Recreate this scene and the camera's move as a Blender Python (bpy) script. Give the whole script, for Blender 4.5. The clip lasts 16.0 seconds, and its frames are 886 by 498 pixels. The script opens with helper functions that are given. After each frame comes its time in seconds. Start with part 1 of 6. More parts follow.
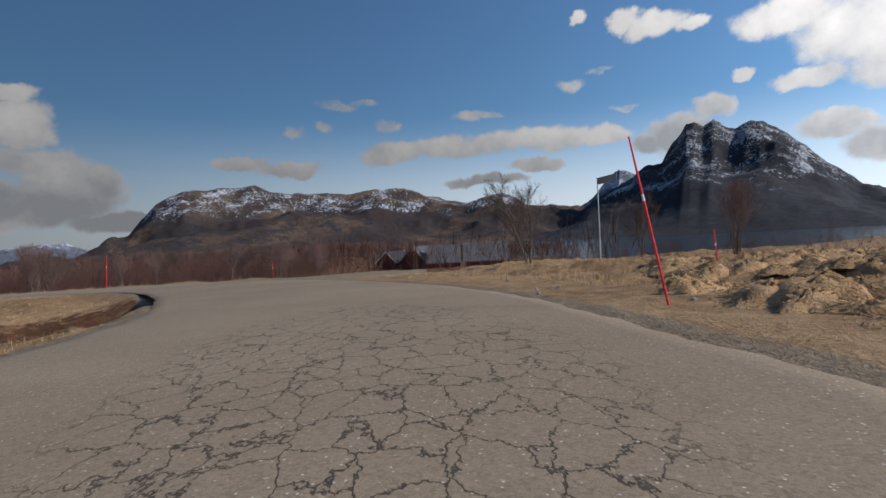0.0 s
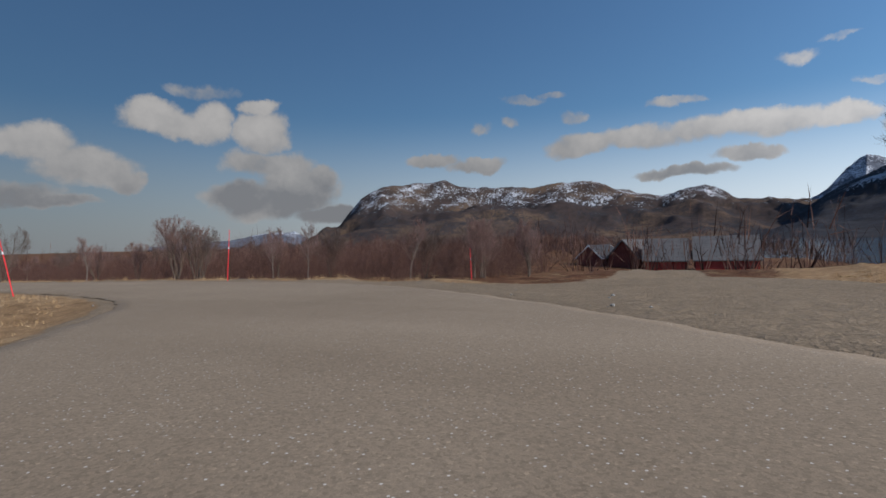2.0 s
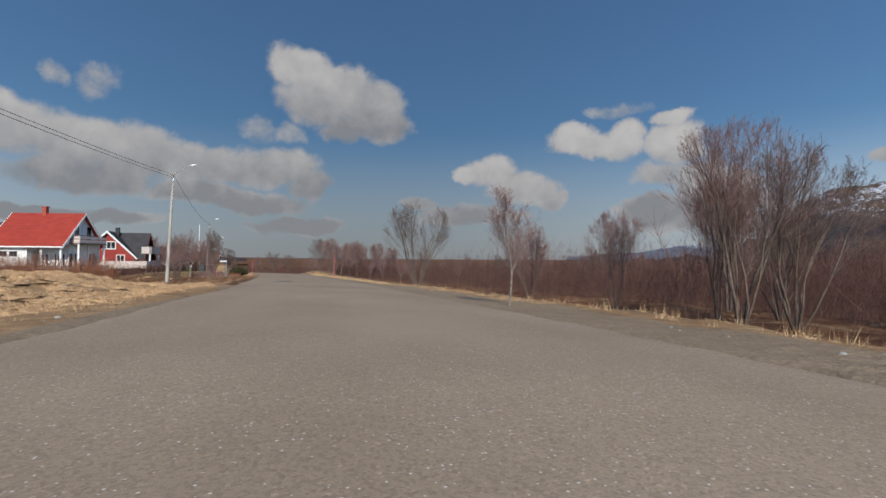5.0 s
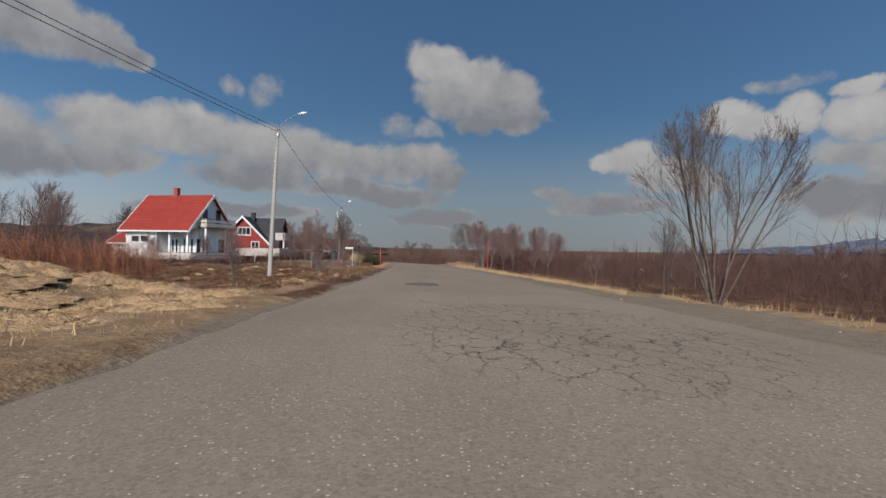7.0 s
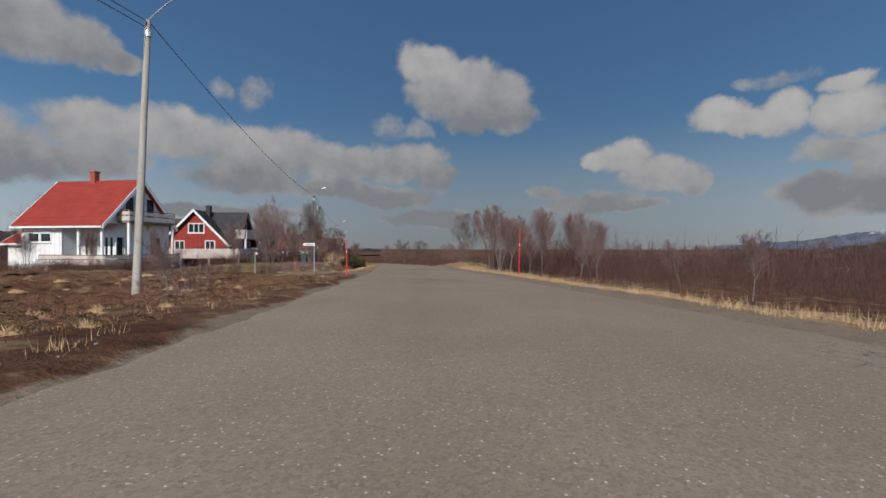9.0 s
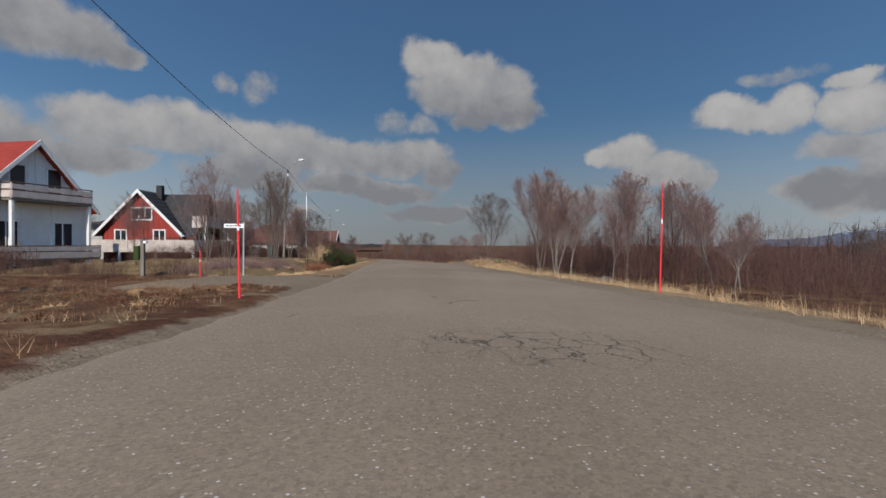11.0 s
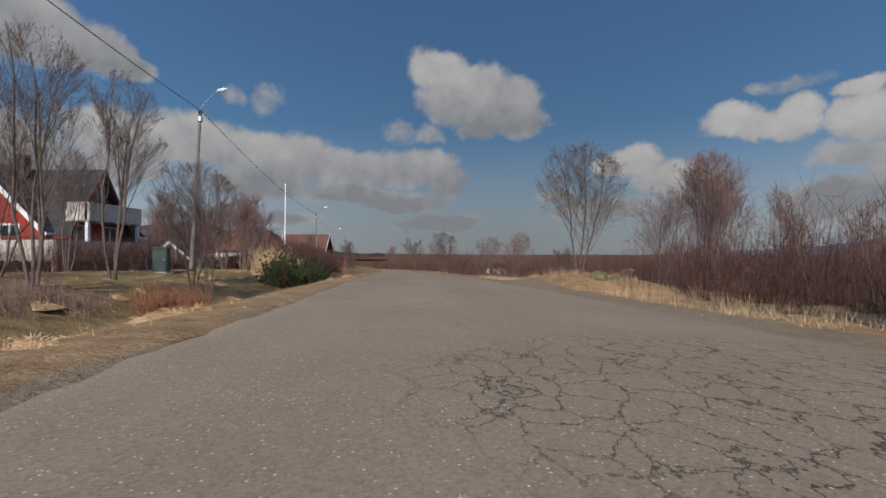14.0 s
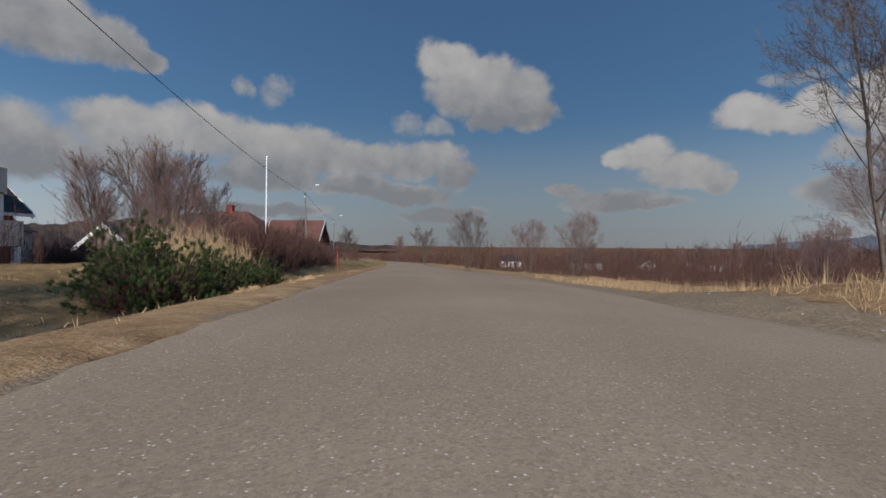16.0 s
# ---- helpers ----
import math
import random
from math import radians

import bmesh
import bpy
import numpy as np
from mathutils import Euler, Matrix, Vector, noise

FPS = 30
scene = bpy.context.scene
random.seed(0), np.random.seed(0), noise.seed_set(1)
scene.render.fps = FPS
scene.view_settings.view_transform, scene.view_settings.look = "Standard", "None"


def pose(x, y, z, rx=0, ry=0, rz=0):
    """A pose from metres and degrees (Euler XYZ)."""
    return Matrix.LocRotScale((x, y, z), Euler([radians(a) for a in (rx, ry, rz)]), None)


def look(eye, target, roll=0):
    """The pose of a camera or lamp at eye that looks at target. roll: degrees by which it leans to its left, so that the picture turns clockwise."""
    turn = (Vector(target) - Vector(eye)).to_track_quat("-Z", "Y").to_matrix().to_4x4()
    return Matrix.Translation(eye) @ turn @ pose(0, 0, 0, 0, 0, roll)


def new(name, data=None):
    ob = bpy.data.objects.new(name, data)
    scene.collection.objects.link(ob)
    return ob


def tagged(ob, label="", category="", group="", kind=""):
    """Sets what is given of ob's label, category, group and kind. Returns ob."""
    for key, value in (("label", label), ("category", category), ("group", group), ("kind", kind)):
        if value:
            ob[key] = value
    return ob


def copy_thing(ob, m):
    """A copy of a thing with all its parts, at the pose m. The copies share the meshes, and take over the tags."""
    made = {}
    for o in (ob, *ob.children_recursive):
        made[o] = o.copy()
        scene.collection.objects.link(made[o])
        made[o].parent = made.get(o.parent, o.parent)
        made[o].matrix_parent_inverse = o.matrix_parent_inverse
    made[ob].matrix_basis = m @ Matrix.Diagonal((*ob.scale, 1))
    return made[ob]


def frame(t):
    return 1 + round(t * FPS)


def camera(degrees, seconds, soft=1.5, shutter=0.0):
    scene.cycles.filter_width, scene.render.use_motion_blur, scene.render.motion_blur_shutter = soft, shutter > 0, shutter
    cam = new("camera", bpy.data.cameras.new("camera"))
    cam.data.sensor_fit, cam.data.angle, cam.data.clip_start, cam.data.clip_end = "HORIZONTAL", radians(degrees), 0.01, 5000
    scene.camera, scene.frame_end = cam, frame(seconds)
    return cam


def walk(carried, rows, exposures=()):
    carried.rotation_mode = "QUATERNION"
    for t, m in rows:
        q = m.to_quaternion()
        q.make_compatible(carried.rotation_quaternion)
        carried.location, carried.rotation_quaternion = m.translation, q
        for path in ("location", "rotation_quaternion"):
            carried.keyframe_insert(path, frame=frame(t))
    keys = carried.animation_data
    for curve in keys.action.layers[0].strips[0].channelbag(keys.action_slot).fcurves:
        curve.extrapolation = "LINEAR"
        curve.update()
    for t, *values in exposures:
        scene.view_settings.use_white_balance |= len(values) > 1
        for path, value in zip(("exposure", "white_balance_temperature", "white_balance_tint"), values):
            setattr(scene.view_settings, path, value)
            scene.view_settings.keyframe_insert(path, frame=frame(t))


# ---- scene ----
cam = camera(82.1, 16.0, soft=1.6, shutter=0.0)

# seconds, x, y, z, heading to the left of +y, tilt up, lean
ROWS = [
    (0.0, -20.18, -49.56, 2.206, -78.20, -0.82, -2.83),
    (0.5, -16.39, -47.97, 2.074, -76.13, -0.46, -2.77),
    (1.0, -13.07, -46.06, 1.969, -71.70, 0.04, -2.10),
    (1.5, -10.13, -44.06, 1.852, -65.44, -0.32, -1.59),
    (2.0, -7.12, -41.30, 1.730, -57.92, -0.74, -1.36),
    (2.5, -4.37, -38.09, 1.578, -50.74, -0.87, -1.01),
    (3.0, -2.35, -34.67, 1.455, -43.98, -0.74, -0.50),
    (3.5, -1.04, -31.41, 1.347, -37.06, -0.28, -0.13),
    (4.0, -0.06, -28.33, 1.292, -29.00, 0.35, 0.14),
    (4.5, 0.78, -24.61, 1.178, -20.64, 0.85, 0.41),
    (5.0, 1.29, -21.86, 1.072, -14.14, 1.02, 0.37),
    (5.2, 1.45, -20.69, 1.010, -12.14, 0.78, 0.38),
    (7.3, 0.40, -6.98, 0.726, 1.16, -0.14, 0.92),
    (7.5, 0.34, -5.81, 0.682, 0.82, -0.12, 0.69),
    (8.0, 0.20, -3.08, 0.617, 0.19, -0.15, 0.29),
    (8.5, 0.00, 0.00, 0.524, -0.01, 0.04, 0.01),
    (9.0, -0.13, 2.80, 0.475, 0.02, -0.10, 0.03),
    (9.2, -0.20, 3.94, 0.449, 0.18, -0.05, 0.07),
    (11.5, -1.14, 16.82, 0.144, 0.34, -0.63, 0.28),
    (12.0, -1.35, 19.54, 0.117, 0.47, 0.31, -0.27),
    (12.5, -1.62, 22.15, 0.019, 0.54, -0.12, -0.02),
    (13.0, -1.78, 24.90, -0.055, 0.92, 0.10, -0.06),
    (13.5, -1.94, 27.56, -0.114, 1.12, 0.17, -0.34),
    (14.0, -2.34, 30.36, -0.156, 1.13, 0.47, 0.13),
    (14.5, -2.67, 33.23, -0.211, 1.40, 0.76, 0.37),
    (15.0, -2.86, 35.65, -0.300, 1.78, 0.22, 0.12),
    (15.5, -3.15, 38.33, -0.345, 1.98, 0.44, 0.72),
    (16.0, -3.48, 41.10, -0.406, 2.06, -0.39, 0.44),
]


def stand(x, y, z, yaw, pitch, roll):
    a, b = radians(yaw), radians(pitch)
    way = Vector((-math.sin(a) * math.cos(b), math.cos(a) * math.cos(b), math.sin(b)))
    return look((x, y, z), Vector((x, y, z)) + way, roll)


walk(cam, [(r[0], stand(*r[1:])) for r in ROWS], exposures=[(0.0, -0.30), (2.0, -0.22), (3.5, -0.08), (4.5, 0.06), (5.5, 0.02), (8.5, -0.15), (13.0, -0.08), (16.0, -0.15)])

# ---- sky, clouds and sun ----
SUN_AZ, SUN_EL = (-0.08, -0.997), 31.0
world = bpy.data.worlds.new("sky")
scene.world = world
world.use_nodes = True
wn, wl = world.node_tree.nodes, world.node_tree.links
wn.clear()

# clouds as lobes: azimuth to the left of +y, elevation, half width, half height, in degrees
WHITE_HEAP = [(1.7, 19.9, 3.7, 2.1), (-2.6, 18.6, 4.4, 2.1), (-5.8, 16.8, 3.9, 2.8), (-7.4, 14.5, 2.6, 2.2), (-0.4, 16.6, 5.1, 2.9), (-3.9, 13.9, 3.8, 1.5)]
LONG_BANK = [(42, 9.0, 5.2, 3.2), (34.1, 11, 5.3, 2.6), (28, 11.3, 6, 2.6), (21.7, 10.6, 6, 2.6), (16, 9.8, 5.9, 2.4), (9.9, 9.2, 5.5, 2.2), (4, 9.5, 5.4, 2.2), (0.2, 7.8, 2.9, 1.7), (34.5, 7.9, 4.6, 1.6),
             (40, 7.1, 4.5, 1.6), (12.4, 6.4, 3.8, 1.2), (6.8, 5.7, 6.3, 1.3), (1.7, 3.5, 5.1, 1), (21.1, 7.5, 6.6, 2), (24, 3.6, 9, 0.9), (50, 7, 9, 3.5)]
HIGH_BANK = [(41, 19, 6.0, 3.2), (35.4, 18.2, 3.4, 2.4), (32.7, 17.2, 2.2, 1.2), (52, 20, 9, 4)]
SMALL_HEAPS = [(-19.4, 9.6, 3.7, 1.7), (-23.2, 7.9, 4, 2.1), (-26, 6.6, 2, 1.1), (-16.8, 9.2, 2, 1.2), (-11.3, 6.4, 2.3, 0.7), (-16.2, 5.2, 5.5, 1.3), (-20.5, 4.4, 3.3, 0.7)]
RIGHT_HEAPS = [(-28.6, 12.8, 3.4, 1.6), (-34.2, 12.6, 2.5, 2.2), (-31.8, 12, 4.1, 1.5), (-39.6, 8.6, 5.1, 1.7), (-42.2, 6.2, 4.2, 2.6), (-46, 3, 4.6, 1), (-36.5, 5.2, 4.0, 1.6)]
FJORD_CLOUDS = [(-38.8, 11.9, 2.4, 2.4), (-38.4, 14.5, 1.9, 0.8), (-44.8, 7.3, 1.5, 1.6), (-39.6, 4.6, 6.2, 2), (-46.6, 3.5, 2.7, 0.9)]
RANGE_CLOUDS = [(-57.2, 9, 3.2, 0.8), (-62.3, 8.4, 3.5, 0.9), (-72.8, 10, 3.8, 1.2), (-79.1, 10.4, 4.7, 1.3), (-84.8, 10.7, 4.7, 1.5), (-91, 10.5, 4.8, 1.4), (-96.6, 10.2, 2.7, 1), (-89.1, 8, 3.1, 0.7), (-83.4, 6.6, 4.7, 0.7)]
WISPS = [(23.6, 16.3, 1.3, 1.1), (20.4, 16.1, 1.9, 1.5), (5.6, 13.3, 2, 1.6), (2.7, 13.1, 1.8, 1.1), (-33, 15.6, 3.5, 0.9), (-66.9, 15.1, 2.7, 0.5), (-70, 15.5, 1.7, 0.5), (-72.3, 13.1, 1.6, 0.8), (-62.1, 12.4, 1.4, 0.6), (-65.5, 12.7, 1.2, 0.6), (-82.2, 13.7, 2.9, 0.5), (-84.4, 13.7, 1.3, 0.4), (-93.2, 16, 1.8, 0.7), (-96.3, 17, 1.6, 0.4), (-98.6, 13, 1.3, 0.4)]
PEAK_CLOUDS = [(-94, 22.3, 0.9, 0.7), (-98.8, 21.3, 2.2, 1.1), (-102, 20.4, 3.2, 1.3), (-105.5, 19.7, 1.7, 0.8), (-103.7, 9.9, 3.4, 1.8), (-107.2, 11.8, 1.8, 1.3), (-100.7, 9, 2.1, 0.9)]
SUN_CLOUDS = [(-112.8, 18.7, 3.9, 1.7), (-118.9, 16.4, 5.9, 3.3), (-114.8, 13, 3.3, 1.2), (-121, 13.1, 4.2, 2.3), (-109.5, 14.5, 1.1, 0.7), (-116.2, 8.5, 3.5, 1.2), (-120, 6.5, 3.6, 1.8)]
HEAPS = [WHITE_HEAP, LONG_BANK, HIGH_BANK, SMALL_HEAPS, RIGHT_HEAPS, FJORD_CLOUDS, RANGE_CLOUDS, PEAK_CLOUDS, SUN_CLOUDS]


def node(tree, kind, x=0, y=0, **values):
    n = tree.nodes.new(kind)
    n.location = (x, y)
    for key, value in values.items():
        setattr(n, key, value)
    return n


def math_node(tree, op, a, b=None, c=None, clamp=False):
    n = node(tree, "ShaderNodeMath", operation=op, use_clamp=clamp)
    for i, v in enumerate((a, b, c)):
        if v is None:
            continue
        if isinstance(v, (int, float)):
            n.inputs[i].default_value = v
        else:
            tree.links.new(v, n.inputs[i])
    return n.outputs[0]


def vec_node(tree, op, a, b=None):
    n = node(tree, "ShaderNodeVectorMath", operation=op)
    for i, v in enumerate((a, b)):
        if v is None:
            continue
        if isinstance(v, (tuple, list, Vector)):
            n.inputs[i].default_value = v
        else:
            tree.links.new(v, n.inputs[i])
    return n.outputs["Value"] if op in ("DOT_PRODUCT", "LENGTH") else n.outputs["Vector"]


def fray_height(tree, way):
    n = node(tree, "ShaderNodeSeparateXYZ")
    tree.links.new(way, n.inputs[0])
    return n.outputs["Y"]


def build_sky():
    wt = world.node_tree
    sky = node(wt, "ShaderNodeTexSky", sky_type="NISHITA", sun_disc=False, sun_elevation=radians(SUN_EL),
               sun_rotation=math.atan2(SUN_AZ[0], SUN_AZ[1]), air_density=1.0, dust_density=0.15, ozone_density=1.6)
    co = node(wt, "ShaderNodeTexCoord").outputs["Generated"]
    rough = node(wt, "ShaderNodeTexNoise", noise_dimensions="3D")
    rough.inputs["Scale"].default_value, rough.inputs["Detail"].default_value, rough.inputs["Roughness"].default_value = 11.0, 7.0, 0.60
    wt.links.new(co, rough.inputs["Vector"])
    # azimuth and elevation in degrees, frayed by noise
    split = node(wt, "ShaderNodeSeparateXYZ")
    wt.links.new(co, split.inputs[0])
    flat = node(wt, "ShaderNodeCombineXYZ")
    wt.links.new(math_node(wt, "MULTIPLY", math_node(wt, "ARCTAN2", math_node(wt, "MULTIPLY", split.outputs["X"], -1.0), split.outputs["Y"]), 57.29578), flat.inputs[0])
    wt.links.new(math_node(wt, "MULTIPLY", math_node(wt, "ARCSINE", split.outputs["Z"]), 57.29578), flat.inputs[1])
    fray = node(wt, "ShaderNodeVectorMath", operation="MULTIPLY_ADD")
    wt.links.new(vec_node(wt, "SUBTRACT", rough.outputs["Color"], (0.5, 0.5, 0.5)), fray.inputs[0])
    fray.inputs[1].default_value = (5.0, 3.3, 0.0)
    wt.links.new(flat.outputs[0], fray.inputs[2])
    way = fray.outputs[0]

    def lobe(az, el, hw, hh):
        n = node(wt, "ShaderNodeVectorMath", operation="MULTIPLY_ADD")
        wt.links.new(way, n.inputs[0])
        n.inputs[1].default_value, n.inputs[2].default_value = (1 / hw, 1 / hh, 0), (-az / hw, -el / hh, 0)
        return n.outputs[0]

    def nearest(rows):
        best = None
        for row in rows:
            p = lobe(*row)
            r2 = vec_node(wt, "DOT_PRODUCT", p, p)
            best = r2 if best is None else math_node(wt, "SMOOTH_MIN", best, r2, 0.35)
        return math_node(wt, "SUBTRACT", 1.3, best, clamp=True)

    up = fray_height(wt, way)
    best, height = None, None
    for rows in HEAPS:
        m = nearest(rows)
        best = m if best is None else math_node(wt, "MAXIMUM", best, m)
        # how high in its own heap a direction lies, for bright tops and grey bases
        low, top = min(r[1] - r[3] for r in rows), max(r[1] + r[3] for r in rows)
        if rows is LONG_BANK:
            low = 6.0
        rise = math_node(wt, "MULTIPLY", m, math_node(wt, "MULTIPLY_ADD", up, 2.0 / (top - low), -(top + low) / (top - low)))
        height = rise if height is None else math_node(wt, "ADD", height, rise)
    wisps = math_node(wt, "MULTIPLY", nearest(WISPS), 0.5)
    best = math_node(wt, "MAXIMUM", best, wisps)
    fine = node(wt, "ShaderNodeTexNoise")
    fine.inputs["Scale"].default_value, fine.inputs["Detail"].default_value, fine.inputs["Roughness"].default_value = 17.0, 7.0, 0.58
    wt.links.new(co, fine.inputs["Vector"])
    ragged = math_node(wt, "MULTIPLY_ADD", fine.outputs["Fac"], 1.5, -0.85)
    cover = math_node(wt, "ADD", best, math_node(wt, "MULTIPLY", ragged, math_node(wt, "MINIMUM", math_node(wt, "MULTIPLY", best, 6.0), 1.0)))
    span = node(wt, "ShaderNodeMapRange", interpolation_type="SMOOTHSTEP")
    wt.links.new(cover, span.inputs["Value"])
    span.inputs["From Min"].default_value, span.inputs["From Max"].default_value, span.inputs["To Max"].default_value = -0.05, 0.75, 0.95
    tone = math_node(wt, "ADD", math_node(wt, "MULTIPLY", height, 0.95), math_node(wt, "MULTIPLY_ADD", fine.outputs["Fac"], 2.2, -1.1))
    ramp = node(wt, "ShaderNodeValToRGB")
    ramp.color_ramp.elements[0].position, ramp.color_ramp.elements[0].color = 0.0, (4.6, 4.75, 5.1, 1)
    ramp.color_ramp.elements[1].position, ramp.color_ramp.elements[1].color = 1.0, (10.4, 10.1, 9.9, 1)
    place = math_node(wt, "MULTIPLY_ADD", tone, 0.55, 0.45, clamp=True)
    wt.links.new(place, ramp.inputs["Fac"])
    # pale haze low down, and brighter cloud towards the sun
    updown = node(wt, "ShaderNodeSeparateXYZ")
    wt.links.new(co, updown.inputs[0])
    low = node(wt, "ShaderNodeMapRange", interpolation_type="SMOOTHSTEP")
    wt.links.new(updown.outputs["Z"], low.inputs["Value"])
    low.inputs["From Min"].default_value, low.inputs["From Max"].default_value = 0.25, -0.01
    low.inputs["To Min"].default_value, low.inputs["To Max"].default_value = 0.0, 0.82
    hazy = node(wt, "ShaderNodeMix", data_type="RGBA")
    wt.links.new(low.outputs["Result"], hazy.inputs["Factor"])
    wt.links.new(vec_node(wt, "MULTIPLY", sky.outputs["Color"], (0.68, 0.97, 1.19)), hazy.inputs[6])
    hazy.inputs[7].default_value = (9.0, 9.5, 10.6, 1)
    level = math.hypot(*SUN_AZ)
    toward = vec_node(wt, "DOT_PRODUCT", co, Vector((SUN_AZ[0] / level * math.cos(radians(SUN_EL)), SUN_AZ[1] / level * math.cos(radians(SUN_EL)), math.sin(radians(SUN_EL)))))
    glow = math_node(wt, "MULTIPLY_ADD", math_node(wt, "POWER", math_node(wt, "MAXIMUM", math_node(wt, "ADD", toward, 0.25), 0.0), 1.6), 2.6, 0.92)
    lit = node(wt, "ShaderNodeVectorMath", operation="SCALE")
    wt.links.new(ramp.outputs["Color"], lit.inputs[0])
    wt.links.new(glow, lit.inputs["Scale"])
    mix = node(wt, "ShaderNodeMix", data_type="RGBA")
    wt.links.new(span.outputs["Result"], mix.inputs["Factor"])
    near_sun = node(wt, "ShaderNodeVectorMath", operation="SCALE")
    wt.links.new(hazy.outputs[2], near_sun.inputs[0])
    wt.links.new(math_node(wt, "MULTIPLY_ADD", math_node(wt, "MAXIMUM", math_node(wt, "ADD", toward, 0.85), 0.0), 1.72, 0.50), near_sun.inputs["Scale"])
    wt.links.new(near_sun.outputs[0], mix.inputs[6])
    wt.links.new(lit.outputs[0], mix.inputs[7])
    back = node(wt, "ShaderNodeBackground")
    back.inputs["Strength"].default_value = 0.052
    wt.links.new(mix.outputs[2], back.inputs["Color"])
    out = node(wt, "ShaderNodeOutputWorld")
    wt.links.new(back.outputs[0], out.inputs["Surface"])


build_sky()
sun_data = bpy.data.lights.new("sun", "SUN")
sun_data.energy, sun_data.angle, sun_data.color = 4.9, radians(0.53), (1.0, 0.93, 0.83)
sun = new("sun", sun_data)
sun.matrix_world = look((0, 0, 50), (-SUN_AZ[0], -SUN_AZ[1], 50 - math.tan(radians(SUN_EL)) * math.hypot(*SUN_AZ)))
scene.view_settings.exposure = 0.0

# ---- materials ----


class Nodes:
    """A node material with a principled shader, and short ways to fill it."""

    def __init__(self, name, rough=0.8, metal=0.0, spec=0.3):
        self.mat = bpy.data.materials.new(name)
        self.mat.use_nodes = True
        self.tree = self.mat.node_tree
        self.shader = self.tree.nodes["Principled BSDF"]
        self.shader.inputs["Roughness"].default_value = rough
        self.shader.inputs["Metallic"].default_value = metal
        self.shader.inputs["Specular IOR Level"].default_value = spec
        self.co = node(self.tree, "ShaderNodeTexCoord").outputs["Object"]

    def noise(self, scale, detail=4.0, rough=0.55, co=None, stretch=None):
        src = co or self.co
        if stretch:
            m = node(self.tree, "ShaderNodeMapping")
            m.inputs["Scale"].default_value = stretch
            self.tree.links.new(src, m.inputs["Vector"])
            src = m.outputs[0]
        n = node(self.tree, "ShaderNodeTexNoise")
        n.inputs["Scale"].default_value, n.inputs["Detail"].default_value, n.inputs["Roughness"].default_value = scale, detail, rough
        self.tree.links.new(src, n.inputs["Vector"])
        return n.outputs["Fac"]

    def ramp(self, fac, *stops):
        r = node(self.tree, "ShaderNodeValToRGB")
        el = r.color_ramp.elements
        while len(el) < len(stops):
            el.new(0.5)
        for e, (p, c) in zip(el, stops):
            e.position, e.color = p, (*c, 1)
        self.tree.links.new(fac, r.inputs["Fac"])
        return r.outputs["Color"]

    def span(self, fac, a, b, lo=0.0, hi=1.0):
        m = node(self.tree, "ShaderNodeMapRange", interpolation_type="SMOOTHSTEP")
        self.tree.links.new(fac, m.inputs["Value"])
        for key, v in (("From Min", a), ("From Max", b), ("To Min", lo), ("To Max", hi)):
            m.inputs[key].default_value = v
        return m.outputs["Result"]

    def mix(self, fac, a, b, blend="MIX"):
        m = node(self.tree, "ShaderNodeMix", data_type="RGBA", blend_type=blend)
        for sock, v in ((m.inputs["Factor"], fac), (m.inputs[6], a), (m.inputs[7], b)):
            if isinstance(v, (int, float)):
                sock.default_value = v
            elif isinstance(v, tuple):
                sock.default_value = (*v, 1)
            else:
                self.tree.links.new(v, sock)
        return m.outputs[2]

    def math(self, op, a, b=None, c=None, clamp=False):
        return math_node(self.tree, op, a, b, c, clamp)

    def colour(self, value):
        if isinstance(value, tuple):
            self.shader.inputs["Base Color"].default_value = (*value, 1)
        else:
            self.tree.links.new(value, self.shader.inputs["Base Color"])
        return self

    def set(self, key, value):
        if isinstance(value, (int, float)):
            self.shader.inputs[key].default_value = value
        else:
            self.tree.links.new(value, self.shader.inputs[key])
        return self

    def bump(self, height, strength=0.5, distance=0.01):
        b = node(self.tree, "ShaderNodeBump")
        b.inputs["Strength"].default_value, b.inputs["Distance"].default_value = strength, distance
        self.tree.links.new(height, b.inputs["Height"])
        self.tree.links.new(b.outputs["Normal"], self.shader.inputs["Normal"])
        return self

    def attr(self, name):
        return node(self.tree, "ShaderNodeAttribute", attribute_name=name)

    def island(self):
        return node(self.tree, "ShaderNodeNewGeometry").outputs["Random Per Island"]

    def chance(self):
        return node(self.tree, "ShaderNodeObjectInfo").outputs["Random"]


def plain(name, low, high, scale=6.0, rough=0.75, metal=0.0, bump=0.3, distance=0.004, stretch=None, spec=0.3):
    """A surface between two tones, with coarse stains and fine grain."""
    m = Nodes(name, rough, metal, spec)
    fine, coarse = m.noise(scale * 9, 5, 0.6, stretch=stretch), m.noise(scale, 4, stretch=stretch)
    fac = m.math("ADD", m.math("MULTIPLY", fine, 0.45), m.math("MULTIPLY", coarse, 0.55))
    m.colour(m.ramp(fac, (0.33, low), (0.67, high)))
    if bump:
        m.bump(fine, bump, distance)
    return m.mat


